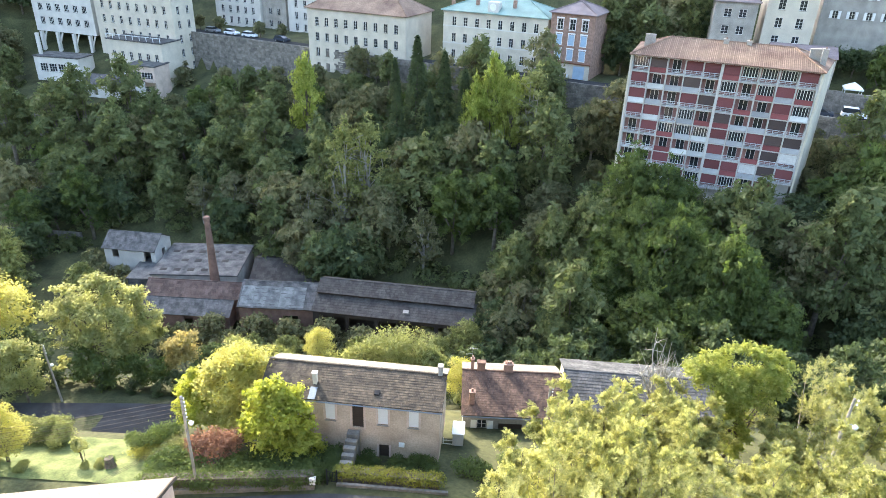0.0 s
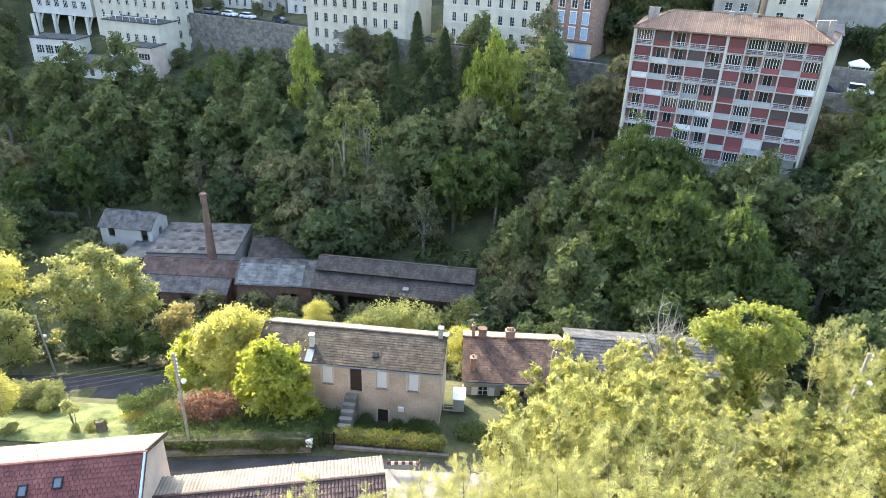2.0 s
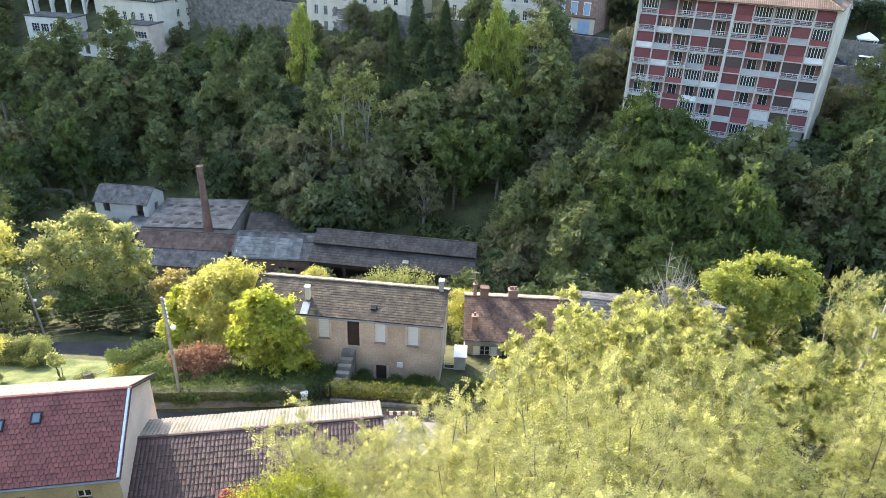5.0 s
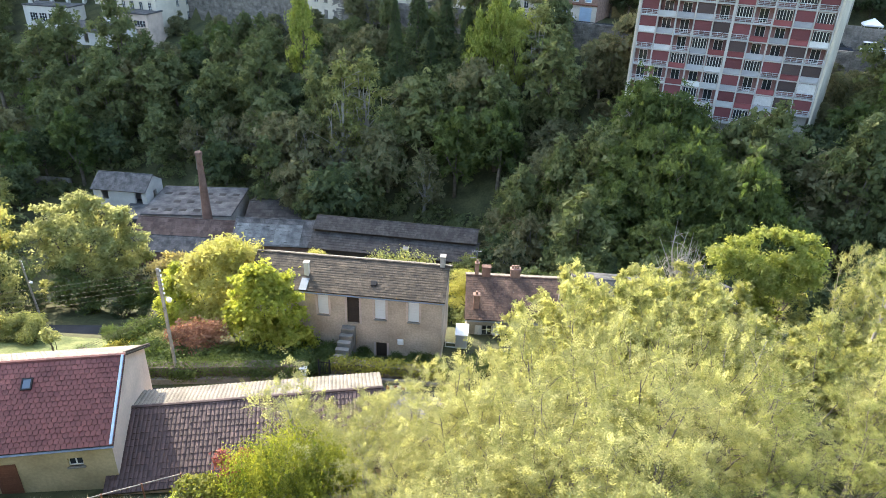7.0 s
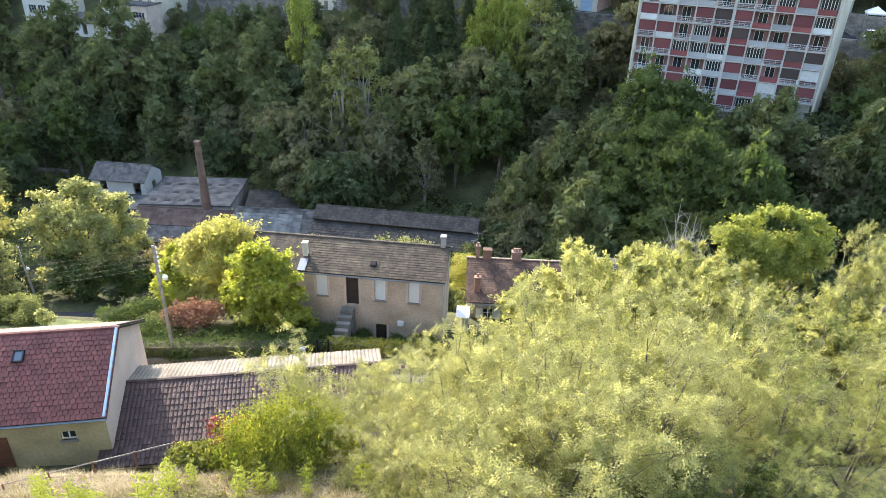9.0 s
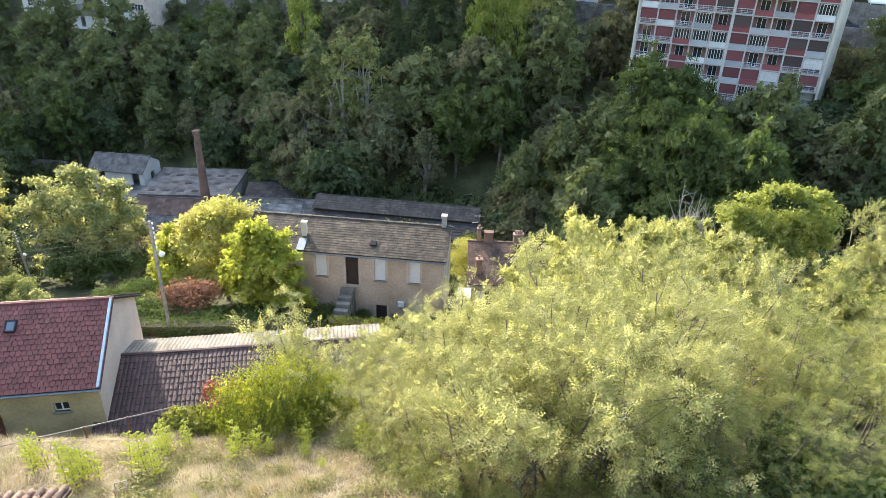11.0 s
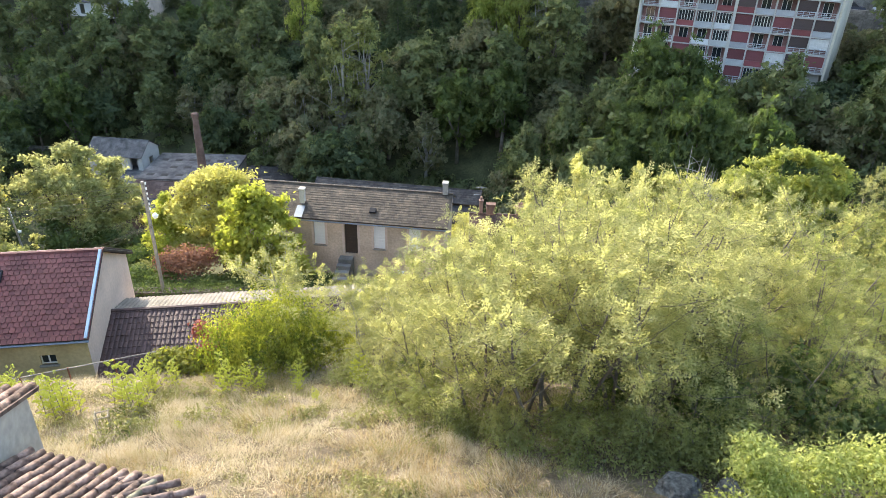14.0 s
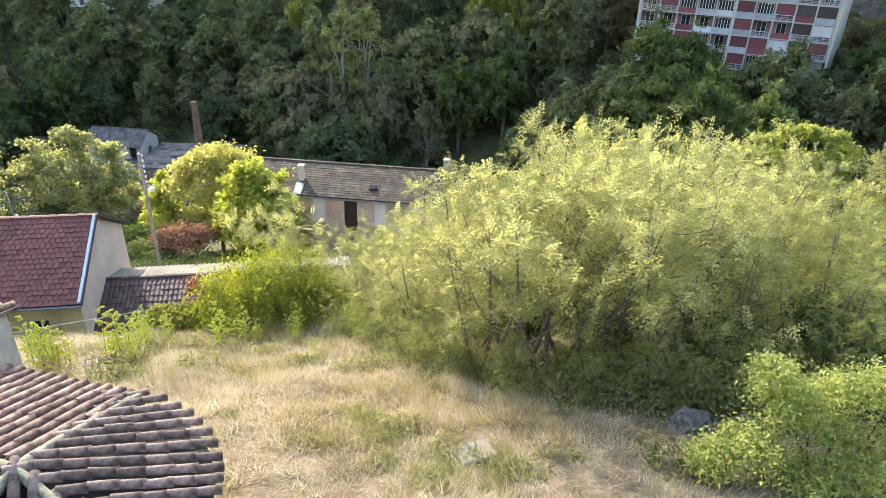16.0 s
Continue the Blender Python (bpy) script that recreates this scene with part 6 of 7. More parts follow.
lobed_tree(66, "tree", (23.6, 44.8, -2.0), [(19.6, 44.6, 7.9, 1.2), (20.9, 44.8, 8.8, 1.1), (22.2, 44.8, 9.3, 1.1), (23.5, 44.8, 9.4, 1.1), (25.0, 44.6, 9.0, 1.1), (26.2, 44.6, 8.0, 1.2), (22.2, 44.1, 7.4, 1.8), (24.6, 44.1, 7.2, 1.8), (20.6, 44.3, 6.8, 1.3), (26.0, 44.3, 6.4, 1.1), (23.4, 44.0, 5.6, 1.8), (22.0, 44.2, 4.6, 1.1), (24.9, 44.2, 4.8, 1.1), (23.6, 44.1, 3.4, 1.3), (23.8, 44.1, 1.6, 1.2), (23.8, 44.2, 0.0, 1.0)], 27000, 0.21, "leaf_mid", "upright fresh green tree beside the lane", height=9.0, base_r=0.2, per=17, sub=0.3)
for x, y, r in ((-8.6, 68.2, 2.1), (-5.2, 68.6, 2.0)):
    lobed_tree(int(-x * 10), "tree", (x, y, -17.0), [(x, y, -8.0, r), (x + 1.1, y - 0.3, -9.6, r * 0.85), (x - 1.3, y, -9.8, r * 0.85), (x + 0.2, y - 0.4, -11.6, r)], 5200, 0.26, "leaf_garden", "olive-green tree behind the long house", height=4.5, base_r=0.12)


def make_acacia(seed, height, width, stems, bare, leaf, label, bark="bark_dark", leaves=2600, size=0.33, fine=True):
    """Several leaning stems that fork into arching branches and twigs; feathered leaves hang along the twigs, and none below the share bare."""
    rng = np.random.default_rng(seed)
    wood, twigs = MB(), []

    def grow(p, d, length, r, order):
        n = (4, 3, 2)[order]
        pts, rad = [p], [r]
        for i in range(n):
            bend = rng.normal(size=3) * (0.16 if order == 0 else 0.22) + np.array([0, 0, 0.10 if order < 2 else -0.05])
            d = Vector(np.array(d) + bend).normalized()
            p = p + d * (length / n)
            pts.append(p)
            rad.append(r * (1 - 0.75 * (i + 1) / n))
        wood.tube(pts, rad, 5 if order == 0 else 3, cap=False)
        if order == 2:
            twigs.extend(zip(pts, pts[1:]))
            return
        kids = (8, 5)[order]
        for k in range(kids):
            f = (0.28 if order == 0 else 0.22) + (0.70 if order == 0 else 0.76) * (k + rng.random()) / kids
            j = min(int(f * n), n - 1)
            q = pts[j].lerp(pts[j + 1], f * n - j)
            if q.z < height * bare and order == 0:
                continue
            a = 2.4 * k + rng.random() * 1.5
            side = Vector((math.cos(a), math.sin(a), 0.25 if order == 0 else 0.05))
            grow(q, (side * 0.9 + d * 0.45).normalized(), length * ((0.42, 0.46)[order]) * (1.15 - 0.5 * f) * (0.75 + 0.5 * rng.random()), rad[j] * 0.45, order + 1)

    for k in range(stems):
        a = 2 * math.pi * k / stems + rng.random()
        lean = (0.12 + 0.5 * rng.random()) * width / height
        grow(Vector((0.12 * math.cos(a), 0.12 * math.sin(a), -0.3)), Vector((lean * math.cos(a), lean * math.sin(a), 1.0)).normalized(), height * (0.72 + 0.22 * rng.random()), 0.03 + 0.006 * height, 0)
    t = thing("acacia_tree", Matrix(), label, "tree")
    ends = [(a, b) for a, b in twigs]
    A, B = np.array([tuple(a) for a, b in ends]), np.array([tuple(b) for a, b in ends])
    top = max(B[:, 2].max(), 0.1)
    k_ = height / top
    wood.v = [(x, y, z * k_ if z > 0 else z) for x, y, z in wood.v]
    A[:, 2] *= k_
    B[:, 2] *= k_
    part("trunk", wood, M[bark], t, smooth=True)
    full = rng.random(len(A)) ** 3 + 0.012
    pick = rng.choice(len(A), leaves, p=full / full.sum())
    f = rng.random(leaves)[:, None]
    ax = B[pick] - A[pick]
    ax /= np.linalg.norm(ax, axis=1)[:, None] + 1e-9
    c = A[pick] * (1 - f) + B[pick] * f + rng.normal(size=(leaves, 3)) * 0.07
    u = ax * 0.5 + rng.normal(size=(leaves, 3)) * 0.6 + np.array([0, 0, 0.12])
    u /= np.linalg.norm(u, axis=1)[:, None]
    w = np.cross(u, np.array([0, 0, 1.0]) + rng.normal(size=(leaves, 3)) * 0.35)
    w /= np.linalg.norm(w, axis=1)[:, None] + 1e-9
    s = (size * (0.65 + 0.7 * rng.random(leaves)))[:, None]
    dn = np.array([0, 0, -1.0])
    out = []
    if fine:
        for j in range(4):
            g = 0.15 + 0.28 * j
            base = c + u * s * g + dn * s * 0.22 * g * g
            for sg in (-1, 1):
                e = base + (w * sg * 0.27 + u * 0.12 + dn * 0.04) * s * (1.1 - 0.25 * j / 3)
                out.append(np.stack([base - u * s * 0.05, base * 0.5 + e * 0.5 + u * s * 0.11, e], 1))
    else:
        out.append(np.stack([c, c + u * s * 0.5 + w * s * 0.42, c + u * s * 1.1 + dn * s * 0.25], 1))
        out.append(np.stack([c, c + u * s * 1.1 + dn * s * 0.25, c + u * s * 0.55 - w * s * 0.42], 1))
    part("crown", quads_mesh("crown", np.concatenate(out), 3), M[leaf], t)
    return t


acs = [
    make_acacia(71, 6.5, 5.4, 4, 0.12, "leaf_acacia", "feathery pale green acacia on the slope", leaves=1750),
    make_acacia(72, 6.5, 6.2, 4, 0.08, "leaf_acacia", "feathery pale green acacia on the slope", leaves=1750),
    make_acacia(73, 6.5, 4.6, 3, 0.25, "leaf_acacia", "thin acacia with bare pale twigs", bark="bark_pale", leaves=1000),
    make_acacia(74, 7.5, 6.5, 3, 0.10, "leaf_acacia_far", "feathery pale green acacia on the slope", leaves=4300, size=0.33, fine=False),
    make_acacia(75, 6.5, 6.0, 3, 0.2, "leaf_acacia", "slender many-stemmed acacia at the meadow's edge", leaves=1400),
    make_acacia(76, 7.0, 6.2, 4, 0.05, "leaf_acacia_dark", "darker olive-green acacia on the slope", leaves=1600),
]
AC_H = (6.5, 6.5, 6.5, 7.5, 6.5, 7.0)
ACACIAS = (
    # at the meadow's edge
    (0.9, 13.2, 17.7, 4), (1.9, 13.4, 18.9, 4), (2.6, 12.8, 19.0, 4), (0.2, 13.2, 15.4, 5), (1.4, 12.4, 14.9, 1), (3.2, 12.4, 15.2, 5), (4.6, 12.5, 15.6, 1), (6.0, 12.3, 15.4, 5), (7.4, 12.3, 15.2, 5), (8.8, 12.0, 15.2, 5), (-0.8, 14.4, 14.6, 5), (-1.8, 15.8, 14.2, 1), (3.4, 14.0, 18.95, 4), (4.6, 13.8, 18.95, 1), (6.0, 13.6, 18.6, 1), (-0.3, 15.4, 16.2, 4), (0.6, 15.0, 17.2, 4), (7.6, 13.8, 17.0, 5),
    # the main stand
    (-0.9, 18.2, 14.6, 1), (0.9, 17.4, 16.5, 1), (2.5, 16.4, 18.0, 0), (4.4, 16.6, 18.45, 1), (6.6, 16.4, 18.1, 0), (8.6, 16.6, 17.2, 1), (1.2, 20.6, 15.2, 0), (3.4, 20.2, 16.9, 1), (5.9, 20.0, 17.4, 0), (8.6, 20.2, 17.2, 1), (11.4, 20.4, 16.6, 5), (10.6, 16.4, 16.8, 5), (13.2, 16.6, 16.8, 5), (15.8, 15.6, 16.8, 5), (12.8, 21.0, 14.8, 1), (9.6, 13.9, 16.2, 5), (12.2, 13.2, 16.0, 5),
    (1.5, 24.2, 13.7, 1), (4.4, 23.8, 15.2, 0), (7.4, 24.4, 15.7, 1), (10.6, 25.4, 15.5, 0), (13.4, 25.0, 14.6, 2), (18.6, 22.6, 14.8, 1), (20.0, 18.2, 15.4, 5), (19.6, 25.8, 14.0, 5),
    # farther down the slope
    (4.4, 28.8, 12.5, 3), (6.4, 28.6, 14.6, 3), (8.8, 29.0, 14.4, 3), (12.0, 29.5, 13.8, 3), (14.4, 28.4, 12.4, 3), (17.0, 28.0, 11.6, 3), (21.0, 33.5, 8.6, 3), (22.0, 29.0, 12.6, 3), (24.0, 27.0, 13.4, 3), (14.0, 34.0, 11.4, 3), (18.5, 34.0, 7.4, 3), (24.0, 33.0, 11.8, 3), (29.0, 30.0, 12.8, 3), (28.0, 38.0, 10.4, 2), (34.0, 36.0, 11.2, 3), (10.0, 34.5, 11.6, 3), (6.8, 34.0, 10.0, 3), (32.0, 44.0, 8.0, 2), (38.0, 42.0, 9.0, 3), (26.0, 47.0, 3.8, 2), (40.0, 47.0, 6.8, 3), (10.4, 40.0, 9.2, 3), (13.2, 39.6, 8.9, 3), (8.8, 39.5, 7.4, 3), (14.6, 40.2, 8.4, 3), (18.0, 43.0, 6.4, 3), (16.6, 41.4, 8.3, 3), (17.6, 40.0, 8.4, 3), (19.4, 41.2, 6.4, 3), (27.0, 41.0, 6.4, 3), (29.4, 43.6, 9.5, 2), (31.0, 42.0, 8.8, 3),
    # thin ones beside the shed
    (-1.6, 20.5, 13.3, 2), (-3.0, 18.2, 14.3, 2), (-3.8, 21.6, 12.0, 2), (-0.5, 23.0, 11.6, 2), (-6.0, 20.6, 14.1, 2), (-2.6, 23.5, 10.4, 2), (-4.8, 22.8, 10.8, 2),
)
for x, y, top, kk in ACACIAS:
    tall = max(0.25, min((top - gz(x, y)) / AC_H[kk], 1.9))
    wide = min(tall, 1.05)
    put(acs[kk], x, y, wide, group="acacias on the slope", sz=tall / wide)


def make_shrub(seed, name, lobes, n, size, leaf, label, category="shrub", long=1.8, stems=6, bark="bark", fill=0.5, spray=0, clump=0, csig=0.3):
    rng = np.random.default_rng(seed)
    t = thing(name, Matrix(), label, category)
    mb = MB()
    for i in range(stems):
        tip = Vector(lobes[i % len(lobes)][:3]) + Vector(rng.normal(size=3) * 0.2)
        b = Vector((tip.x * 0.35, tip.y * 0.35, -0.15))
        w_ = 0.008 + 0.02 * min(tip.z, 1.6)
        mb.tube([b, b.lerp(tip, 0.5) + Vector(rng.normal(size=3) * 0.05 * tip.z), tip], [w_, w_ * 0.7, w_ * 0.25], 5, cap=False)
    part("stem", mb, M[bark], t)
    part("foliage", quads_mesh("foliage", leaf_cloud(rng, lobes, n, size, long=long, fill=fill, tri=True, spray=spray, clump=clump, csig=csig), 3), M[leaf], t)
    return t


put(make_shrub(81, "bush", [(-1.6, 0, 1.1, 1.3, 1.2), (0, 0.2, 1.4, 1.6, 1.35), (1.5, 0.1, 1.2, 1.3, 1.2), (-0.7, -0.7, 0.9, 1.2, 0.9), (0.9, -0.6, 0.8, 1.1, 0.9), (2.5, 0.4, 0.9, 0.9, 0.9)], 26000, 0.11, "leaf_bush", "dense yellow-green bush at the edge of the meadow", "bush", long=2.4, clump=22, csig=0.22), -5.75, 18.0, 0.84, 0.0, sz=1.42)
put(make_shrub(82, "shrub", [(0, 0, 1.0, 0.5, 0.6), (0.4, 0.2, 1.5, 0.4, 0.5), (-0.3, 0.1, 1.6, 0.3, 0.4)], 700, 0.13, "leaf_red", "shrub with crimson autumn leaves"), -8.15, 18.5, 1.3, 0.0)
put(make_shrub(83, "shrub", [(0, 0, 1.2, 1.2, 1.1), (0.9, 0.2, 1.4, 0.9, 0.9), (-0.9, 0.1, 1.1, 0.9, 0.9)], 4000, 0.16, "leaf_russet", "russet red-brown shrub beside the street pole"), -18.7, 39.4, 1.3, 0.0, z=0.3)
put(make_shrub(84, "bush", [(-1.5, 0.1, 2.0, 0.34, 0.4), (-1.2, 0.0, 1.5, 0.5, 0.5), (-0.6, 0.2, 1.2, 0.7, 0.5), (-2.4, -0.6, 0.7, 0.4, 0.4), (-1.8, -0.5, 0.9, 0.5, 0.5), (-0.2, 0.1, 1.75, 0.4, 0.35), (0.5, 0.3, 1.6, 0.5, 0.45), (1.3, 0.2, 1.7, 0.6, 0.5), (2.2, 0.4, 1.5, 0.7, 0.5), (0.2, -0.6, 0.7, 0.8, 0.5), (1.3, -0.6, 0.8, 0.9, 0.6), (-0.9, -0.8, 0.5, 0.6, 0.4), (2.4, -0.4, 0.8, 0.8, 0.6)], 34000, 0.08, "leaf_walnut", "sunlit pale green bush with pinnate leaves", "bush", fill=0.6, stems=13, long=2.2, clump=10, csig=0.3), 7.1, 8.9, 1.0, 0.0)
wood_shrub = make_shrub(85, "shrub", [(0, 0, 0.8, 1.3, 0.9), (1.1, 0.2, 0.7, 1.0, 0.8), (-1.0, 0.3, 0.9, 1.1, 0.9)], 2400, 0.18, "leaf_shrub", "dark green undergrowth shrub")
for x, y, s, z in ((-10.6, 39.2, 0.9, -0.2), (-12.4, 39.4, 1.0, -0.2), (-14.4, 39.2, 1.0, -0.2), (-16.2, 39.2, 0.9, -0.1), (-9.2, 40.6, 0.9, -0.9), (-10.6, 41.2, 1.0, -0.9), (-4.6, 41.0, 0.6, -1.2), (-3.0, 41.2, 0.7, -1.2), (-1.6, 41.3, 0.65, -1.2), (-13.6, 37.8, 0.9, 0.3), (-11.4, 37.9, 0.8, 0.3), (-17.5, 37.4, 1.0, 0.4), (-19.6, 37.4, 1.1, 0.3), (-21.5, 37.6, 1.0, 0.3), (-15.4, 37.6, 0.9, 0.3), (-22.8, 38.4, 0.9, 0.1), (6.6, 12.9, 0.9, None), (9.5, 13.4, 1.1, None), (12.2, 12.6, 1.1, None), (4.6, 14.6, 0.6, None), (15.5, 12.0, 1.2, None), (18.5, 13.5, 1.4, None), (11.0, 10.2, 0.9, None), (22.0, 17.0, 1.5, None), (26.0, 21.0, 1.6, None), (-1.0, 17.6, 0.55, None), (1.8, 16.6, 0.6, None), (3.4, 48.0, 0.6, -5.2), (8.2, 47.8, 0.7, -5.2), (-9.0, 41.0, 0.7, -0.7), (-7.2, 40.7, 0.6, -0.8), (-9.4, 39.6, 0.8, -0.3), (-6.6, 41.3, 0.55, -0.9), (-24.0, 41.5, 0.9, 0.2), (-25.5, 40.5, 0.6, 0.6), (2.0, 40.5, 0.9, None), (6.0, 42.0, 1.0, None), (16.0, 44.0, 1.2, None), (12.0, 45.0, 1.0, None)):
    put(wood_shrub, x, y, s, z=z, group="undergrowth shrubs")
bramble = make_shrub(91, "bramble", [(0, 0, 0.5, 0.7, 0.5), (0.7, 0.1, 0.4, 0.6, 0.4), (-0.6, 0.15, 0.45, 0.55, 0.45), (0.1, 0.2, 0.95, 0.4, 0.35)], 3200, 0.075, "leaf_garden", "tangled green bramble at the foot of the acacias", "bramble", clump=8)
for x, y, s in ((-1.6, 15.0, 0.9), (-0.4, 13.9, 1.0), (0.5, 12.9, 0.8), (1.7, 12.1, 0.9), (2.9, 11.9, 1.0), (4.2, 11.8, 1.1), (5.6, 11.6, 1.0), (6.9, 11.4, 1.2), (-2.9, 16.4, 0.8)):
    put(bramble, x, y, s, group="brambles")
olive_shrub = make_shrub(89, "shrub", [(0, 0, 0.8, 1.2, 0.9), (1.0, 0.2, 1.0, 0.9, 0.8), (-0.9, 0.3, 1.1, 0.9, 0.9), (0.2, 0.1, 1.8, 0.7, 0.6)], 4200, 0.15, "leaf_garden", "pale olive-green garden shrub")
for x, y, s_ in ((-32.6, 41.9, 0.9), (-33.8, 42.3, 1.0), (-35.4, 42.2, 1.1), (-38.0, 42.0, 1.2), (-24.0, 41.6, 0.9), (-22.6, 40.6, 0.9), (-22.0, 39.6, 0.8), (-28.6, 38.0, 0.3), (-27.6, 38.3, 0.35), (-36.5, 38.5, 0.8), (-33.0, 37.2, 0.4)):
    put(olive_shrub, x, y, s_, group="garden shrubs")
put(make_shrub(90, "shrub", [(0, 0, 0.6, 0.8, 0.6), (0.7, 0.2, 0.7, 0.7, 0.6), (-0.7, 0.1, 0.5, 0.6, 0.5)], 2600, 0.14, "leaf_gold", "yellowing garden shrub at the edge of the lawn", clump=12), -24.9, 40.4, 1.0, 0.0)
small_pale = make_shrub(86, "small_tree", [(0, 0, 1.9, 0.7, 0.6), (0.4, 0.1, 2.3, 0.5, 0.5), (-0.4, 0.1, 2.2, 0.5, 0.4)], 1200, 0.2, "leaf_silver", "small pale-leaved tree on the lawn", "tree", stems=5)
put(small_pale, -29.3, 39.1, 0.85)


def make_shoots(seed, shoots, leaf, label):
    """A clump of upright shoots that carry arching feathered fronds."""
    rng = np.random.default_rng(seed)
    t = thing("sapling", Matrix(), label, "sapling")
    mb, q = MB(), []
    for k in range(shoots):
        b = Vector((rng.normal() * 0.22, rng.normal() * 0.18, -0.05))
        h = 0.7 + 0.6 * rng.random()
        tip = b + Vector((rng.normal() * 0.12, rng.normal() * 0.12, h))
        mb.tube([b, b.lerp(tip, 0.5), tip], [0.012, 0.009, 0.004], 4, cap=False)
        for i in range(11):
            a, f = 2.4 * i + rng.random(), 0.25 + 0.75 * i / 10
            p = b.lerp(tip, f)
            out, L_ = Vector((math.cos(a), math.sin(a), 0)), 0.27 * (1.15 - 0.6 * f) * (0.8 + 0.4 * rng.random())
            side = Vector((-math.sin(a), math.cos(a), 0))
            for j in range(1, 9):
                g = j / 8
                c = p + out * L_ * g + Vector((0, 0, L_ * (1.0 * g - 0.55 * g * g)))
                for sg in (-1, 1):
                    e = c + side * sg * 0.075 * (1.15 - 0.6 * g) + out * 0.045 + Vector((0, 0, -0.015))
                    m = c.lerp(e, 0.45) + out * 0.028
                    q.append((tuple(c), tuple(m), tuple(e)))
                    q.append((tuple(c), tuple(e), tuple(c.lerp(e, 0.5) - out * 0.02)))
    part("stem", mb, M["bark"], t)
    part("foliage", quads_mesh("foliage", np.array(q), 3), M[leaf], t)
    return t


seedling = make_shoots(87, 5, "leaf_sapling", "fresh green sapling with feathered leaves in the meadow")
for x, y, s in ((-10.9, 13.9, 1.9), (-10.5, 14.3, 1.5), (-9.07, 14.7, 2.0), (-8.7, 14.3, 1.5), (-12.8, 14.9, 1.6), (-13.3, 15.4, 1.3), (-6.5, 15.3, 1.6), (-6.1, 15.8, 1.3), (-2.3, 15.7, 1.5), (-4.6, 16.2, 1.2), (-11.6, 15.0, 1.3), (-11.0, 14.4, 1.2), (-12.4, 15.6, 1.1), (-9.4, 16.3, 1.5), (-9.0, 15.7, 1.4), (-8.6, 16.4, 1.3), (-9.6, 15.2, 1.0), (-5.6, 15.7, 0.9), (-4.4, 15.5, 0.8), (-2.7, 16.2, 1.1), (-1.8, 16.1, 1.2), (-0.9, 15.4, 0.8), (-14.0, 16.2, 1.1), (1.2, 12.6, 0.6), (-3.6, 14.6, 0.6), (-6.8, 12.9, 0.5), (0.5, 13.6, 0.5)):
    put(seedling, x, y, s * 0.5, sz=1.75, group="saplings in the meadow")
weed = make_shrub(88, "weed_clump", [(0, 0, 0.1, 0.45, 0.2), (0.35, 0.1, 0.08, 0.34, 0.16), (-0.3, 0.15, 0.1, 0.32, 0.18)], 520, 0.10, "grass_green", "low clump of green weeds in the dry grass", "weeds", long=3.4, stems=1)
for x, y, s in ((-1.8, 8.7, 0.7), (-1.1, 8.8, 0.8), (-0.7, 9.2, 0.7), (-1.3, 9.8, 0.5), (-2.4, 9.0, 0.4), (-0.9, 8.0, 0.8), (0.1, 7.7, 0.9), (0.8, 8.2, 0.8), (1.5, 7.9, 0.9), (-0.3, 9.3, 0.7), (2.3, 8.6, 0.8)):
    put(weed, x, y, s, group="weed clumps in the meadow")
rngm = random.Random(12)
for i in range(34):
    x, y = rngm.uniform(-9, 5.5), rngm.uniform(8.0, 15.5)
    if math.hypot(x + 4.9, y - 5.4) < 2.9:
        continue
    put(weed, x, y, rngm.uniform(0.6, 1.5), group="weed clumps in the meadow")
bare = thing("bare_tree", pose(17.4, 46.2, -4.0), "leafless pale grey tree beside the lane", "tree")
rb_ = np.random.default_rng(9)
tips = [(rb_.normal() * 1.2, rb_.normal() * 1.2, 8.0 + 4.8 * rb_.random()) for _ in range(64)]
part("trunk", limb_tree(rb_, 10.5, 0.17, tips, 0.62, 0.25, 5), M["bark_pale"], bare, smooth=True)



def hedge(x0, y0, x1, y1, z, h, d, n, leaf, label):
    t = thing("hedge", pose(x0, y0, z, 0, 0, math.degrees(math.atan2(y1 - y0, x1 - x0))), label, "hedge")
    L_ = math.hypot(x1 - x0, y1 - y0)
    rng = np.random.default_rng(int(abs(x0) * 10))
    lo_ = [(L_ * (i + 0.5) / int(L_ / 0.5), rng.normal() * 0.05, h * 0.45 + rng.normal() * 0.05, d * 0.62, h * 0.56) for i in range(int(L_ / 0.5))]
    part("foliage", quads_mesh("foliage", leaf_cloud(rng, lo_, n, 0.12, long=1.4, fill=0.25)), M[leaf], t)
    part("core", MB().box(0.1, -d * 0.3, -0.2, L_ - 0.1, d * 0.3, h * 0.75), M["bark"], t)


hedge(-8.6, 38.3, -0.6, 37.9, 0.3, 1.35, 1.1, 9000, "leaf_hedge", "clipped yellow-green hedge along the street")
hedge(-23.0, 36.0, -10.2, 37.4, 0.35, 1.7, 1.2, 9000, "leaf_shrub", "dark green untrimmed hedge behind the street wall")
hedge(-9.9, 17.9, -7.4, 18.2, 10.1, 0.95, 0.9, 5200, "leaf_hedge", "low ivy-covered mound at the meadow's edge")

# meadow grass


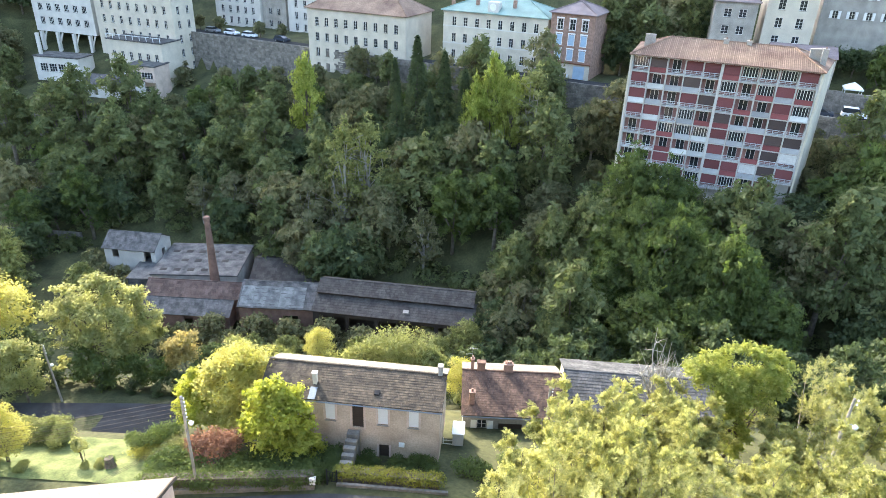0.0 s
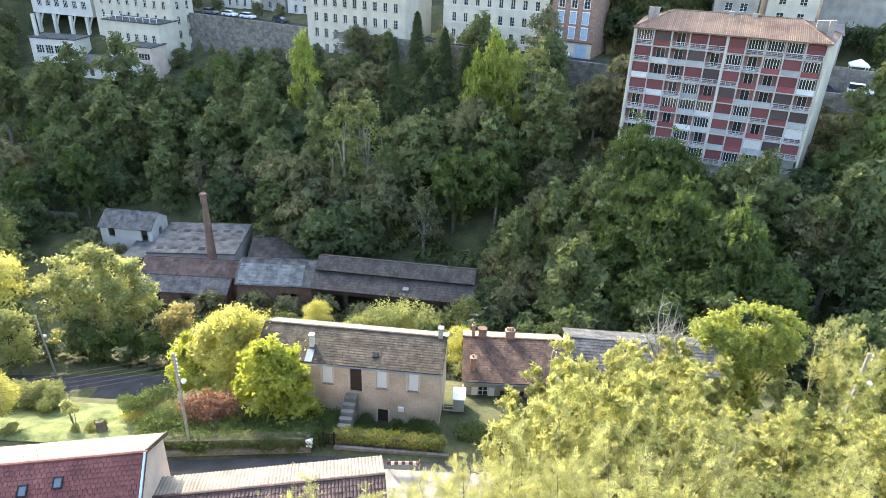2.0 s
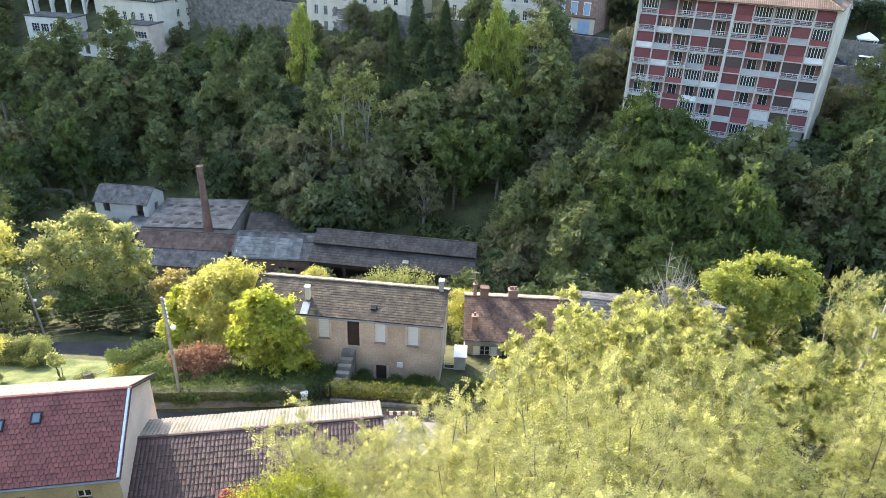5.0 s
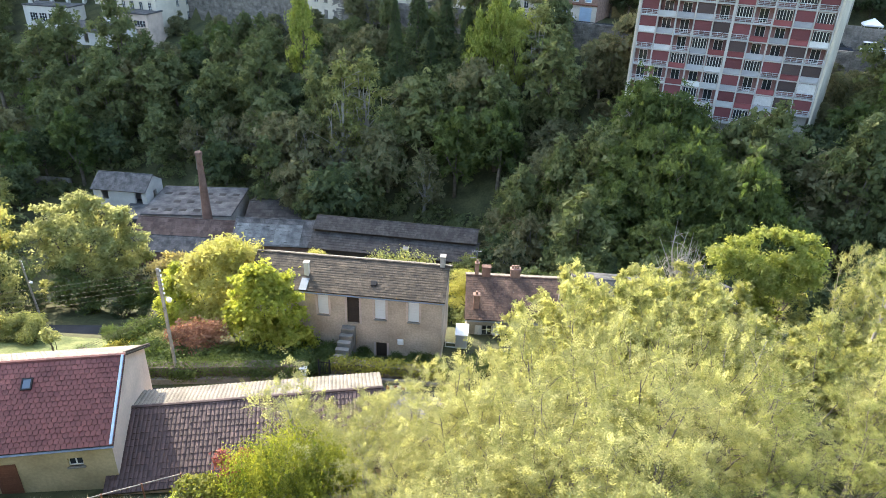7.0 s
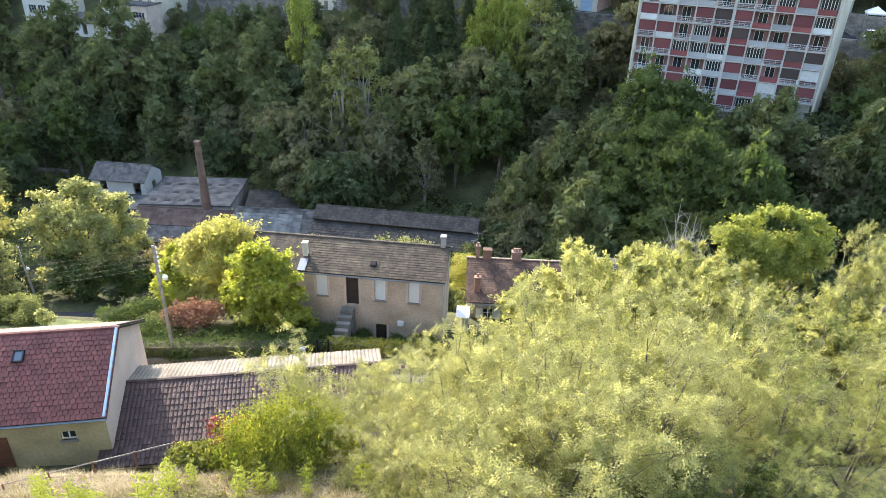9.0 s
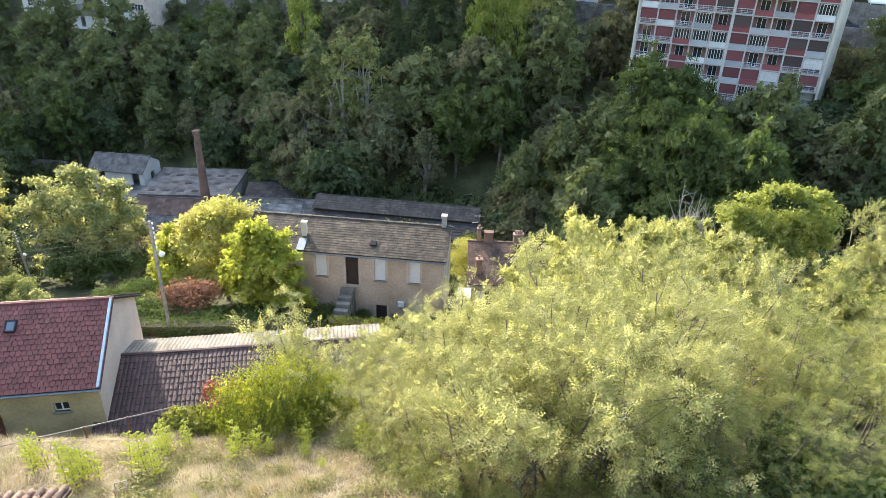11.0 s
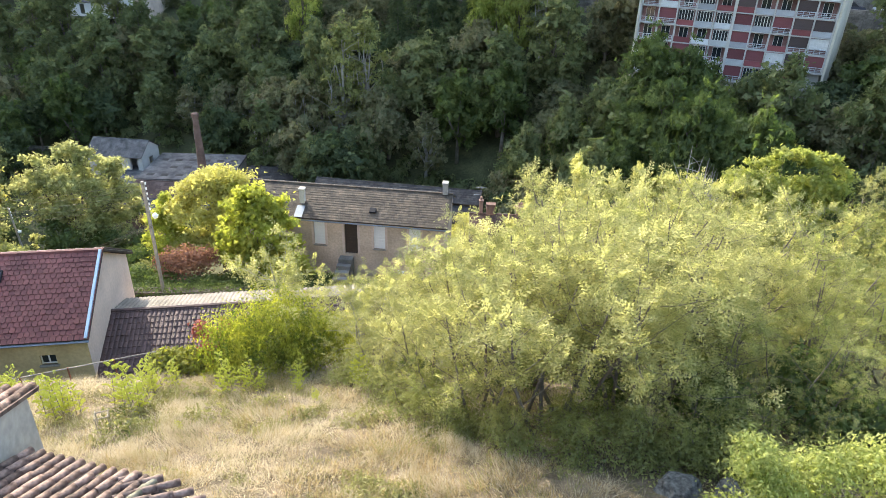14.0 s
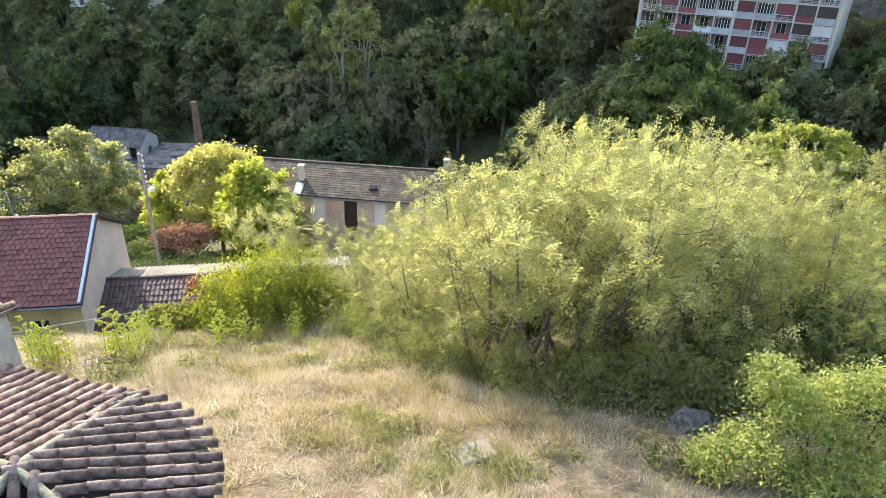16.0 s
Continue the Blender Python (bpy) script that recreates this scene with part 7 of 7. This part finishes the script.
def blades(rng, n, xr, yr_, hmin, hmax, keep, width=0.03, per=24):
    """Tussocks: blades that fan out from many small centres."""
    cx_, cy_ = rng.uniform(*xr, n), rng.uniform(*yr_, n)
    k_ = keep(cx_, cy_, rng.random(n))
    cx_, cy_ = np.repeat(cx_[k_], per), np.repeat(cy_[k_], per)
    big_ = np.repeat(rng.random(int(k_.sum())) ** 2, per)
    n = len(cx_)
    a, rad = rng.uniform(0, 6.28, n), 0.24 * np.sqrt(rng.random(n)) * (0.45 + 1.1 * big_)
    x, y = cx_ + rad * np.cos(a), cy_ + rad * np.sin(a)
    z = ground(x, y) - 0.03
    worn = 0.4 * sstep(1.0, 2.5, x) * sstep(14.5, 12.5, y)
    h = (hmin + (hmax - hmin) * (0.35 * rng.random(n) + 0.65 * big_)) * (1 - worn) * (0.45 + 1.1 * ripple(x, y, 2.3))
    lean = 0.3 + 0.7 * rng.random(n)
    la = np.where(rng.random(n) < 0.5, a, 2.2 * np.sin(0.7 * cx_ + 0.9 * np.sin(0.8 * cy_)) + 0.6) + rng.normal(size=n) * 0.6
    w = width * (0.5 + rng.random(n))
    t_ = rng.uniform(0, 6.28, n)
    p0 = np.stack([x - w * np.cos(t_), y - w * np.sin(t_), z], 1)
    p1 = np.stack([x + w * np.cos(t_), y + w * np.sin(t_), z], 1)
    tip = np.stack([x + lean * h * np.cos(la), y + lean * h * np.sin(la), z + h * (1 - 0.4 * lean)], 1)
    return np.stack([p0, p1, tip], 1)


def in_meadow(x, y):
    clear = (np.hypot(x + 4.75, y - 5.25) > 2.1) & ~((x < -8.2) & (y < 8.6))
    edge = 15.8 - 0.62 * np.clip(x - 0.5, 0, 20)
    return clear & (y < np.maximum(edge, 7.0) + 2.2)


def spots(x, y, places):
    out = np.zeros_like(x)
    for cx, cy, r in places:
        out = np.maximum(out, np.exp(-(((x - cx) ** 2 + (y - cy) ** 2) / (r * r)) ** 1.5))
    return out


def ripple(x, y, k):
    return 0.5 + 0.5 * np.sin(x * 0.9 * k + 1.7 + 1.3 * np.sin(y * 0.7 * k)) * np.cos(y * 1.1 * k + 0.4 + 0.8 * np.sin(x * 0.5 * k))


def green_spot(x, y):
    near = spots(x, y, [(-1.8, 8.7, 0.6), (-1.0, 8.9, 0.8), (-2.5, 9.1, 0.4), (-1.2, 9.9, 0.45), (-0.6, 8.1, 0.9), (0.3, 7.6, 0.8), (1.2, 7.8, 0.8), (0.7, 9.3, 0.7), (2.2, 8.3, 0.9), (1.1, 10.4, 0.45), (1.5, 13.2, 0.5), (4.9, 10.8, 1.3), (3.9, 12.6, 1.3), (-9.5, 15.4, 1.6), (-5.5, 15.4, 1.2), (-11.0, 13.8, 1.3), (6.5, 12.5, 2.2), (2.8, 14.6, 1.2), (-2.0, 16.0, 1.0)])
    return np.clip(np.maximum(near, 0.2 + 0.6 * sstep(0.62, 0.9, ripple(x, y, 1.3))), 0, 1)


def ochre_spot(x, y):
    near = spots(x, y, [(-1.5, 9.5, 1.2), (-2.5, 9.9, 0.8), (-0.7, 10.9, 1.2), (-1.8, 11.4, 1.0), (1.5, 9.9, 0.7), (0.4, 15.4, 0.9), (3.3, 12.0, 0.7), (-1.2, 15.4, 1.0), (2.2, 11.2, 0.7)])
    return np.clip(np.maximum(near * 0.85, 0.75 * sstep(0.62, 0.9, ripple(x + 3.1, y - 1.7, 1.0))), 0, 1)


def bare_spot(x, y):
    return np.maximum(0.8 * sstep(0.8, 0.98, ripple(x - 2.0, y + 5.0, 1.7)), spots(x, y, [(0.1, 6.8, 0.5), (-2.6, 7.2, 0.8), (-1.3, 7.0, 0.5), (2.8, 7.3, 0.8), (3.9, 8.5, 0.6), (0.7, 8.7, 0.6)]) + 0.3 * sstep(1.2, 2.6, x) * sstep(14.5, 12.5, y))


rg = np.random.default_rng(77)
grown = lambda x, y: in_meadow(x, y) & (rg.random(len(x)) > bare_spot(x, y))
for nm, num, hmin, hmax, rule, label in (
        ("dry_grass", 19000, 0.10, 0.5, lambda x, y, r: grown(x, y) & (r > 0.85 * np.maximum(green_spot(x, y), 0.6 * ochre_spot(x, y))), "long straw-coloured dry grass of the sloping meadow"),
        ("ochre_grass", 12000, 0.12, 0.6, lambda x, y, r: grown(x, y) & (r < 0.08 + 0.55 * ochre_spot(x, y)), "tufts of brownish ochre grass in the meadow"),
        ("green_grass", 9000, 0.10, 0.5, lambda x, y, r: grown(x, y) & (r < green_spot(x, y)), "patches of green grass in the dry meadow")):
    gm = quads_mesh(nm, blades(rg, num, (-16, 12), (2.5, 18.5), hmin, hmax, rule, 0.0065), 3)
    gm.materials.append(M[{"dry_grass": "grass_dry", "ochre_grass": "grass_ochre", "green_grass": "grass_green"}[nm]])
    tagged(new(nm, gm), label, "grass", kind="stuff")

# ---------------------------------------------------------------- street furniture and small things


def street_pole(x, y, z, h, label, lean=(0, 0), lamp=None, arms=4):
    t = thing("utility_pole", pose(x, y, z), label, "pole")
    top = Vector((lean[0], lean[1], h))
    part("pole", MB().bevel_box(-0.085, -0.085, -0.3, 0.085, 0.085, h, 0.012) if not any(lean) else MB().tube([(0, 0, -0.3), top], [0.13, 0.09], 8), M["wood_grey"], t)
    for i in range(arms):
        p = top - Vector((0, 0, 0.15 + 0.33 * i)) - Vector(((lean[0]) / h * 0.33 * i, 0, 0))
        a = part("insulator_arm", MB().tube([p, p + Vector((0.22, -0.1, 0.0))], [0.018, 0.018], 5), M["metal_grey"], t)
        part("insulator", MB().tube([p + Vector((0.22, -0.1, -0.02)), p + Vector((0.22, -0.1, 0.1)), p + Vector((0.22, -0.1, 0.14))], [0.04, 0.055, 0.02], 8), M["white_paint"], a)
    if lamp:
        q = top * (lamp / h)
        arm = part("lamp_arm", MB().tube([q, q + Vector((0.3, -0.15, 0.18)), q + Vector((0.5, -0.25, 0.12))], [0.03, 0.025, 0.025], 6), M["metal_grey"], t)
        hd = q + Vector((0.55, -0.28, 0.06))
        part("lamp_head", MB().tube([hd + Vector((0, 0, 0.16)), hd + Vector((0, 0, 0.02)), hd - Vector((0, 0, 0.16))], [0.06, 0.19, 0.13], 10), M["white_paint"], arm)
    return t


street_pole(-18.9, 36.2, 0.6, 8.75, "grey concrete street pole with insulators and a lamp", lamp=6.6, arms=6)
street_pole(-45.9, 60.4, -12.7, 7.9, "wooden pole leaning beside the lower road", lean=(-0.5, 0.0), lamp=5.3, arms=4)
street_pole(8.2, 45.6, -3.5, 8.0, "concrete pole with insulators beside the small house", lamp=5.4, arms=4)
street_pole(26.3, 36.0, 0.5, 11.8, "pale wooden pole with a lamp on the slope", lean=(0.1, 0.05), lamp=9.6, arms=2)


def cable(a, b, sag, label="thin dark overhead cable between poles"):
    a, b = Vector(a), Vector(b)
    pts = [a.lerp(b, i / 14) - Vector((0, 0, sag * 4 * (i / 14) * (1 - i / 14))) for i in range(15)]
    t = MB().tube(pts, [0.008] * 15, 4)
    me_ = t.mesh("cable")
    me_.materials.append(M["wood_dark"])
    tagged(new("overhead_cable", me_), label, "cable", group="overhead cables")


for i in range(5):
    cable((-18.7, 36.1, 9.2 - 0.33 * i), (-57.4, 25.7, 8.9 - 0.33 * i), 0.9 + 0.05 * i)
for i in range(3):
    cable((-18.7, 36.1, 6.6 - 0.1 * i), (-24.0, 29.6, 6.4), 0.25 + 0.1 * i)
for i in range(3):
    cable((8.4, 45.6, 4.2 - 0.33 * i), (45.0, 52.0, 3.6 - 0.33 * i), 0.6)


def antenna(x, y, z, h):
    t = thing("television_aerial", pose(x, y, z), "rooftop television aerial on a thin mast", "aerial")
    part("mast", MB().tube([(0, 0, 0), (0, 0, h)], [0.02, 0.015], 5), M["metal_grey"], t)
    part("boom", MB().tube([(-0.45, 0, h - 0.1), (0.45, 0, h - 0.1)], [0.012, 0.012], 4), M["metal_grey"], t)
    for i in range(6):
        part("element", MB().tube([(-0.4 + 0.16 * i, -0.22, h - 0.1), (-0.4 + 0.16 * i, 0.22, h - 0.1)], [0.008, 0.008], 4), M["metal_grey"], t)
    part("reflector", MB().tube([(-0.6, -0.1, h - 0.75), (-0.05, 0, h - 0.7)], [0.03, 0.02], 5), M["metal_grey"], t)


antenna(1.7, 52.8, 0.1, 3.0)

# meter box on the street wall, garden wall, gate, steps
wl = MB().bevel_box(0, 0, -0.5, 12.6, 0.3, 0.4, 0.02)
w1 = struct("wall_garden_left", wl, M["stone"], "low grey garden wall along the street")
w1.matrix_basis = pose(-22.7, 35.35, 0.45, 0, 0, 6.8)
w2 = struct("wall_garden_right", MB().bevel_box(0, 0, -0.5, 8.6, 0.25, 0.25, 0.02), M["stone"], "low kerb wall under the clipped hedge")
w2.matrix_basis = pose(-8.6, 37.35, 0.4, 0, 0, -2.0)
mbx = thing("meter_box", pose(-10.3, 36.98, 1.06, 0, 0, -3), "white meter box on the garden wall", "box")
part("body", MB().bevel_box(-0.22, -0.14, -0.15, 0.22, 0.14, 0.42, 0.02), M["white_paint"], mbx)
part("lid", MB().bevel_box(-0.25, -0.17, 0.42, 0.25, 0.17, 0.5, 0.02), M["white_paint"], mbx)
# added shape: a spot of reflected sunlight on the wall built as a white box
wb = thing("wall_box", pose(-4.05, 42.29, 0.35, 0, 0, -3.9), "added white box standing for sunlight reflected onto the house wall", "box")
part("body", MB().bevel_box(-0.24, -0.12, -0.24, 0.24, 0.0, 0.24, 0.03), M["white_paint"], wb)
part("door", MB().bevel_box(-0.2, -0.14, -0.2, 0.2, -0.122, 0.2, 0.01), M["white_paint"], wb)
gate = thing("garden_gate", pose(-9.35, 37.6, 0.5, 0, 0, -3), "dark metal garden gate", "gate")
for x in (0, 0.78):
    part("post", MB().bevel_box(x - 0.05, -0.05, -0.3, x + 0.05, 0.05, 1.35, 0.01), M["dark"], gate)
for i in range(6):
    part("bar", MB().box(0.1 + 0.115 * i, -0.012, 0.1, 0.125 + 0.115 * i, 0.012, 1.15), M["dark"], gate)
for z in (0.15, 1.1):
    part("rail", MB().box(0.05, -0.015, z, 0.73, 0.015, z + 0.04), M["dark"], gate)
st = thing("garden_steps", pose(-8.05, 42.35, 0, 0, 0, -3.9), "worn stone steps up to the front door", "steps")
for i in range(7):
    part("step", MB().bevel_box(-0.5, -0.45 - 0.62 * i, -1.6, 0.5, -0.02 - 0.62 * (i - 0.32) - (0.22 if i else 0.0), 1.46 - 0.19 * i, 0.02), M["step_stone"], st)
# white porch between the two houses
porch = thing("porch", pose(-0.1, 45.0, -4.6, 0, 0, -2), "white rendered porch between two houses", "porch")
part("wall", MB().bevel_box(0.25, 0, -0.4, 1.2, 1.6, 3.9, 0.03), M["render_white"], porch)
part("coping", MB().bevel_box(0.18, -0.07, 3.903, 1.27, 1.67, 4.0, 0.02), M["white_paint"], porch)
part("landing", MB().bevel_box(-0.6, 0.1, 1.6, 0.247, 1.5, 1.8, 0.02), M["pavement"], porch)
part("footing", MB().box(-0.55, 0.15, -0.4, 0.24, 1.45, 1.597), M["render_grey"], porch)
for zz in (2.2, 2.6, 3.0):
    part("rail", MB().box(-0.6, 0.12, zz, 0.247, 0.16, zz + 0.06), M["white_paint"], porch)
part("post", MB().box(-0.6, 0.1, 1.803, -0.53, 0.18, 3.3), M["white_paint"], porch)
# yard behind the shed with barrier and slab
lawn = MB()
lx, ly = np.arange(-46, -22.6, 0.8), np.arange(36.3, 43.2, 0.6)
for x in lx[:-1]:
    for y in ly[:-1]:
        q4 = ((x, y), (x + 0.8, y), (x + 0.8, y + 0.6), (x, y + 0.6))
        lawn.add([(a_, b_, gz(a_, b_) + 0.07 + 0.05 * math.sin(a_ * 2.1) * math.sin(b_ * 1.7)) for a_, b_ in q4], [(0, 1, 2, 3)])
stump = thing("tree_stump", pose(-26.7, 38.3, gz(-26.7, 38.3)), "old grey tree stump grown over with ivy on the lawn", "stump")
part("stump", MB().tube([(0, 0, -0.2), (0.02, 0, 0.5), (0, 0.03, 1.0)], [0.5, 0.38, 0.33], 10), M["bark"], stump)
part("ivy", quads_mesh("ivy", leaf_cloud(np.random.default_rng(3), [(-0.1, 0.1, 0.8, 0.42, 0.4), (0.05, 0.15, 0.5, 0.45, 0.4)], 420, 0.12)), M["leaf_shrub"], stump)
struct("lawn", lawn, M["lawn"], "sunlit green lawn of the garden")
struct("yard", MB().bevel_box(-4.4, 29.6, 0.6, 3.2, 34.2, 1.95, 0.05), M["pavement"], "pale concrete yard beside the shed")
bar = thing("barrier", pose(-4.2, 34.1, 1.95, 0, 0, 4), "white and red striped barrier along the yard", "barrier")
for i in range(9):
    part("slat", MB().box(0.02 + 0.25 * i, 0, 0.45, 0.25 + 0.25 * i, 0.04, 0.75), M["white_paint"] if i % 2 else M["panel_red"], bar)
for x in (0.1, 2.2):
    part("post", MB().box(x, 0.042, -0.05, x + 0.06, 0.1, 0.9), M["metal_grey"], bar)
# open-topped wooden frame in the meadow
cz = gz(-9.2, 13.1)
cage = thing("wooden_frame", pose(-9.2, 13.1, cz, 0, 0, 25) @ Matrix.Scale(0.5, 4), "small open frame of weathered timber in the meadow", "frame")
for x in (0, 0.62):
    for y in (0, 0.52):
        part("post", MB().box(x, y, -0.1, x + 0.05, y + 0.05, 0.82), M["wood_grey"], cage)
for z in (0.77,):
    for y in (-0.012, 0.532):
        part("rail", MB().box(-0.05, y, z, 0.72, y + 0.03, z + 0.06), M["wood_grey"], cage)
    for x in (-0.012, 0.652):
        part("rail", MB().box(x, -0.05, z + 0.062, x + 0.03, 0.62, z + 0.115), M["wood_grey"], cage)
# fence along the top of the bank
fence = thing("fence", pose(0, 0, 0), "rusty metal fence with a hand rail along the bank", "fence")
fp = [(-15.35 + 1.25 * i, 16.25 + 0.65 * i, 10.49 - 0.04 * i) for i in range(5)]
for x, y, z in fp:
    part("post", MB().tube([(x, y, gz(x, y) - 0.2), (x, y, z + 0.04)], [0.03, 0.03], 6), M["wood_brown"], fence)
for a, b in zip(fp, fp[1:]):
    part("rail", MB().tube([a, b], [0.024, 0.024], 6), M["wood_grey"], fence)


def rock(x, y, s, seed, label, flat=0.6, material=None):
    bm = bmesh.new()
    bmesh.ops.create_icosphere(bm, subdivisions=3, radius=1.0)
    for v in bm.verts:
        n_ = noise.noise(v.co * 1.3 + Vector((seed, 0, 0))) * 0.45 + noise.noise(v.co * 3.1 + Vector((0, seed, 0))) * 0.16
        v.co *= 1 + n_
        v.co.z *= flat
    me_ = bpy.data.meshes.new("rock")
    bm.to_mesh(me_)
    bm.free()
    me_.materials.append(material or M["boulder"])
    ob = new("rock", me_)
    ob.matrix_basis = Matrix.Translation((x, y, gz(x, y) + s * 0.1 * flat)) @ Matrix.Scale(s, 4)
    tagged(ob, label, "rock")


slab = thing("stone_slab", pose(0.72, 8.5, gz(0.72, 8.5) + 0.05, -8, 3, 28), "flat grey stone slab lying in the grass", "slab")
part("slab", MB().bevel_box(-0.36, -0.27, -0.06, 0.36, 0.27, 0.07, 0.03), M["step_stone"], slab)
part("broken_edge", MB().bevel_box(-0.5, -0.12, -0.06, -0.37, 0.2, 0.04, 0.02), M["step_stone"], slab)
rock(5.1, 10.3, 0.46, 5, "grey boulder at the edge of the meadow")
rock(6.25, 10.2, 0.42, 9, "grey boulder at the edge of the meadow")
rock(6.2, 9.6, 0.3, 12, "grey boulder beside a pale bush")


def car(x, y, z, rot, paint, label, van=False):
    t = thing("car", pose(x, y, z, 0, 0, rot), label, "car")
    h0, L_, W = (1.75, 4.2, 1.75) if van else (1.42, 4.1, 1.7)
    bm = bmesh.new()
    prof = [(-L_ / 2, 0.28), (-L_ / 2 - 0.03, 0.75), (-L_ / 2 + 0.25, 0.92), (L_ / 2 - 1.15, 0.95), (L_ / 2 - 0.12, 0.8), (L_ / 2, 0.55), (L_ / 2 - 0.05, 0.28)]
    body_ = MB()
    n = len(prof)
    body_.add([(a, -W / 2, b) for a, b in prof] + [(a, W / 2, b) for a, b in prof], [tuple(range(n)), tuple(range(n, 2 * n))[::-1]] + [((i + 1) % n, i, n + i, n + (i + 1) % n) for i in range(n)])
    part("body", body_, paint, t)
    cab = [(-L_ / 2 + 0.12, 0.93), (-L_ / 2 + (0.2 if van else 0.55), h0), (L_ / 2 - 1.75 + (0.1 if van else 0), h0), (L_ / 2 - 1.0, 0.95)]
    for nm, mt, ins in (("glasshouse", M["glass"], 0.07), ("roof", paint, 0.12)):
        mb_ = MB()
        c = cab if nm == "glasshouse" else [(cab[1][0] - 0.03, h0 - 0.03), (cab[1][0], h0 + 0.03), (cab[2][0], h0 + 0.03), (cab[2][0] + 0.03, h0 - 0.03)]
        k_ = len(c)
        mb_.add([(a, -W / 2 + ins, b) for a, b in c] + [(a, W / 2 - ins, b) for a, b in c], [tuple(range(k_)), tuple(range(k_, 2 * k_))[::-1]] + [((i + 1) % k_, i, k_ + i, k_ + (i + 1) % k_) for i in range(k_)])
        part(nm, mb_, mt, t)
    for wx in (-L_ / 2 + 0.8, L_ / 2 - 0.85):
        for wy in (-W / 2 + 0.02, W / 2 - 0.02):
            wh = part("wheel", MB().tube([(wx, wy - 0.1, 0.31), (wx, wy + 0.1, 0.31)], [0.31, 0.31], 14), M["rubber"], t)
            part("rim", MB().tube([(wx, wy - 0.115, 0.31), (wx, wy + 0.115, 0.31)], [0.18, 0.18], 10), M["metal_grey"], wh)
    bm.free()


for x, off, paint, lab, van in ((69.2, 1.2, "car_white", "white van parked on the upper road", True), (63.5, -1.0, "car_dark", "dark hatchback on the upper road", False), (74.6, -1.2, "car_grey", "grey car on the upper road", False), (31.2, -1.2, "car_grey", "grey car on the upper road", False), (18.9, 2.0, "car_white", "white hatchback parked by the brick house", False), (-62.5, 1.6, "car_white", "white car parked on the upper road", False), (-57.0, 1.6, "car_white", "white estate car parked on the upper road", False), (-68.5, 1.6, "car_grey", "grey car parked on the upper road", False), (-47.5, 1.6, "car_dark", "dark car parked on the upper road", False)):
    car(x, float(road_y(x)) + off, 9.4, -24.2, M[paint], lab, van)
gz_ = thing("gazebo", pose(71.8, 128.2, 11.6, 0, 0, -20), "white pavilion tent on a terrace", "tent")
for x in (-1.4, 1.4):
    for y in (-1.4, 1.4):
        part("post", MB().tube([(x, y, -2.4), (x, y, 1.6)], [0.05, 0.05], 6), M["white_paint"], gz_)
part("canopy", MB().add([(-1.6, -1.6, 1.55), (1.6, -1.6, 1.55), (1.6, 1.6, 1.55), (-1.6, 1.6, 1.55), (0, 0, 2.6), (-1.6, -1.6, 1.3), (1.6, -1.6, 1.3), (1.6, 1.6, 1.3), (-1.6, 1.6, 1.3)], [(0, 1, 4), (1, 2, 4), (2, 3, 4), (3, 0, 4), (5, 6, 1, 0), (6, 7, 2, 1), (7, 8, 3, 2), (8, 5, 0, 3)]), M["white_paint"], gz_)
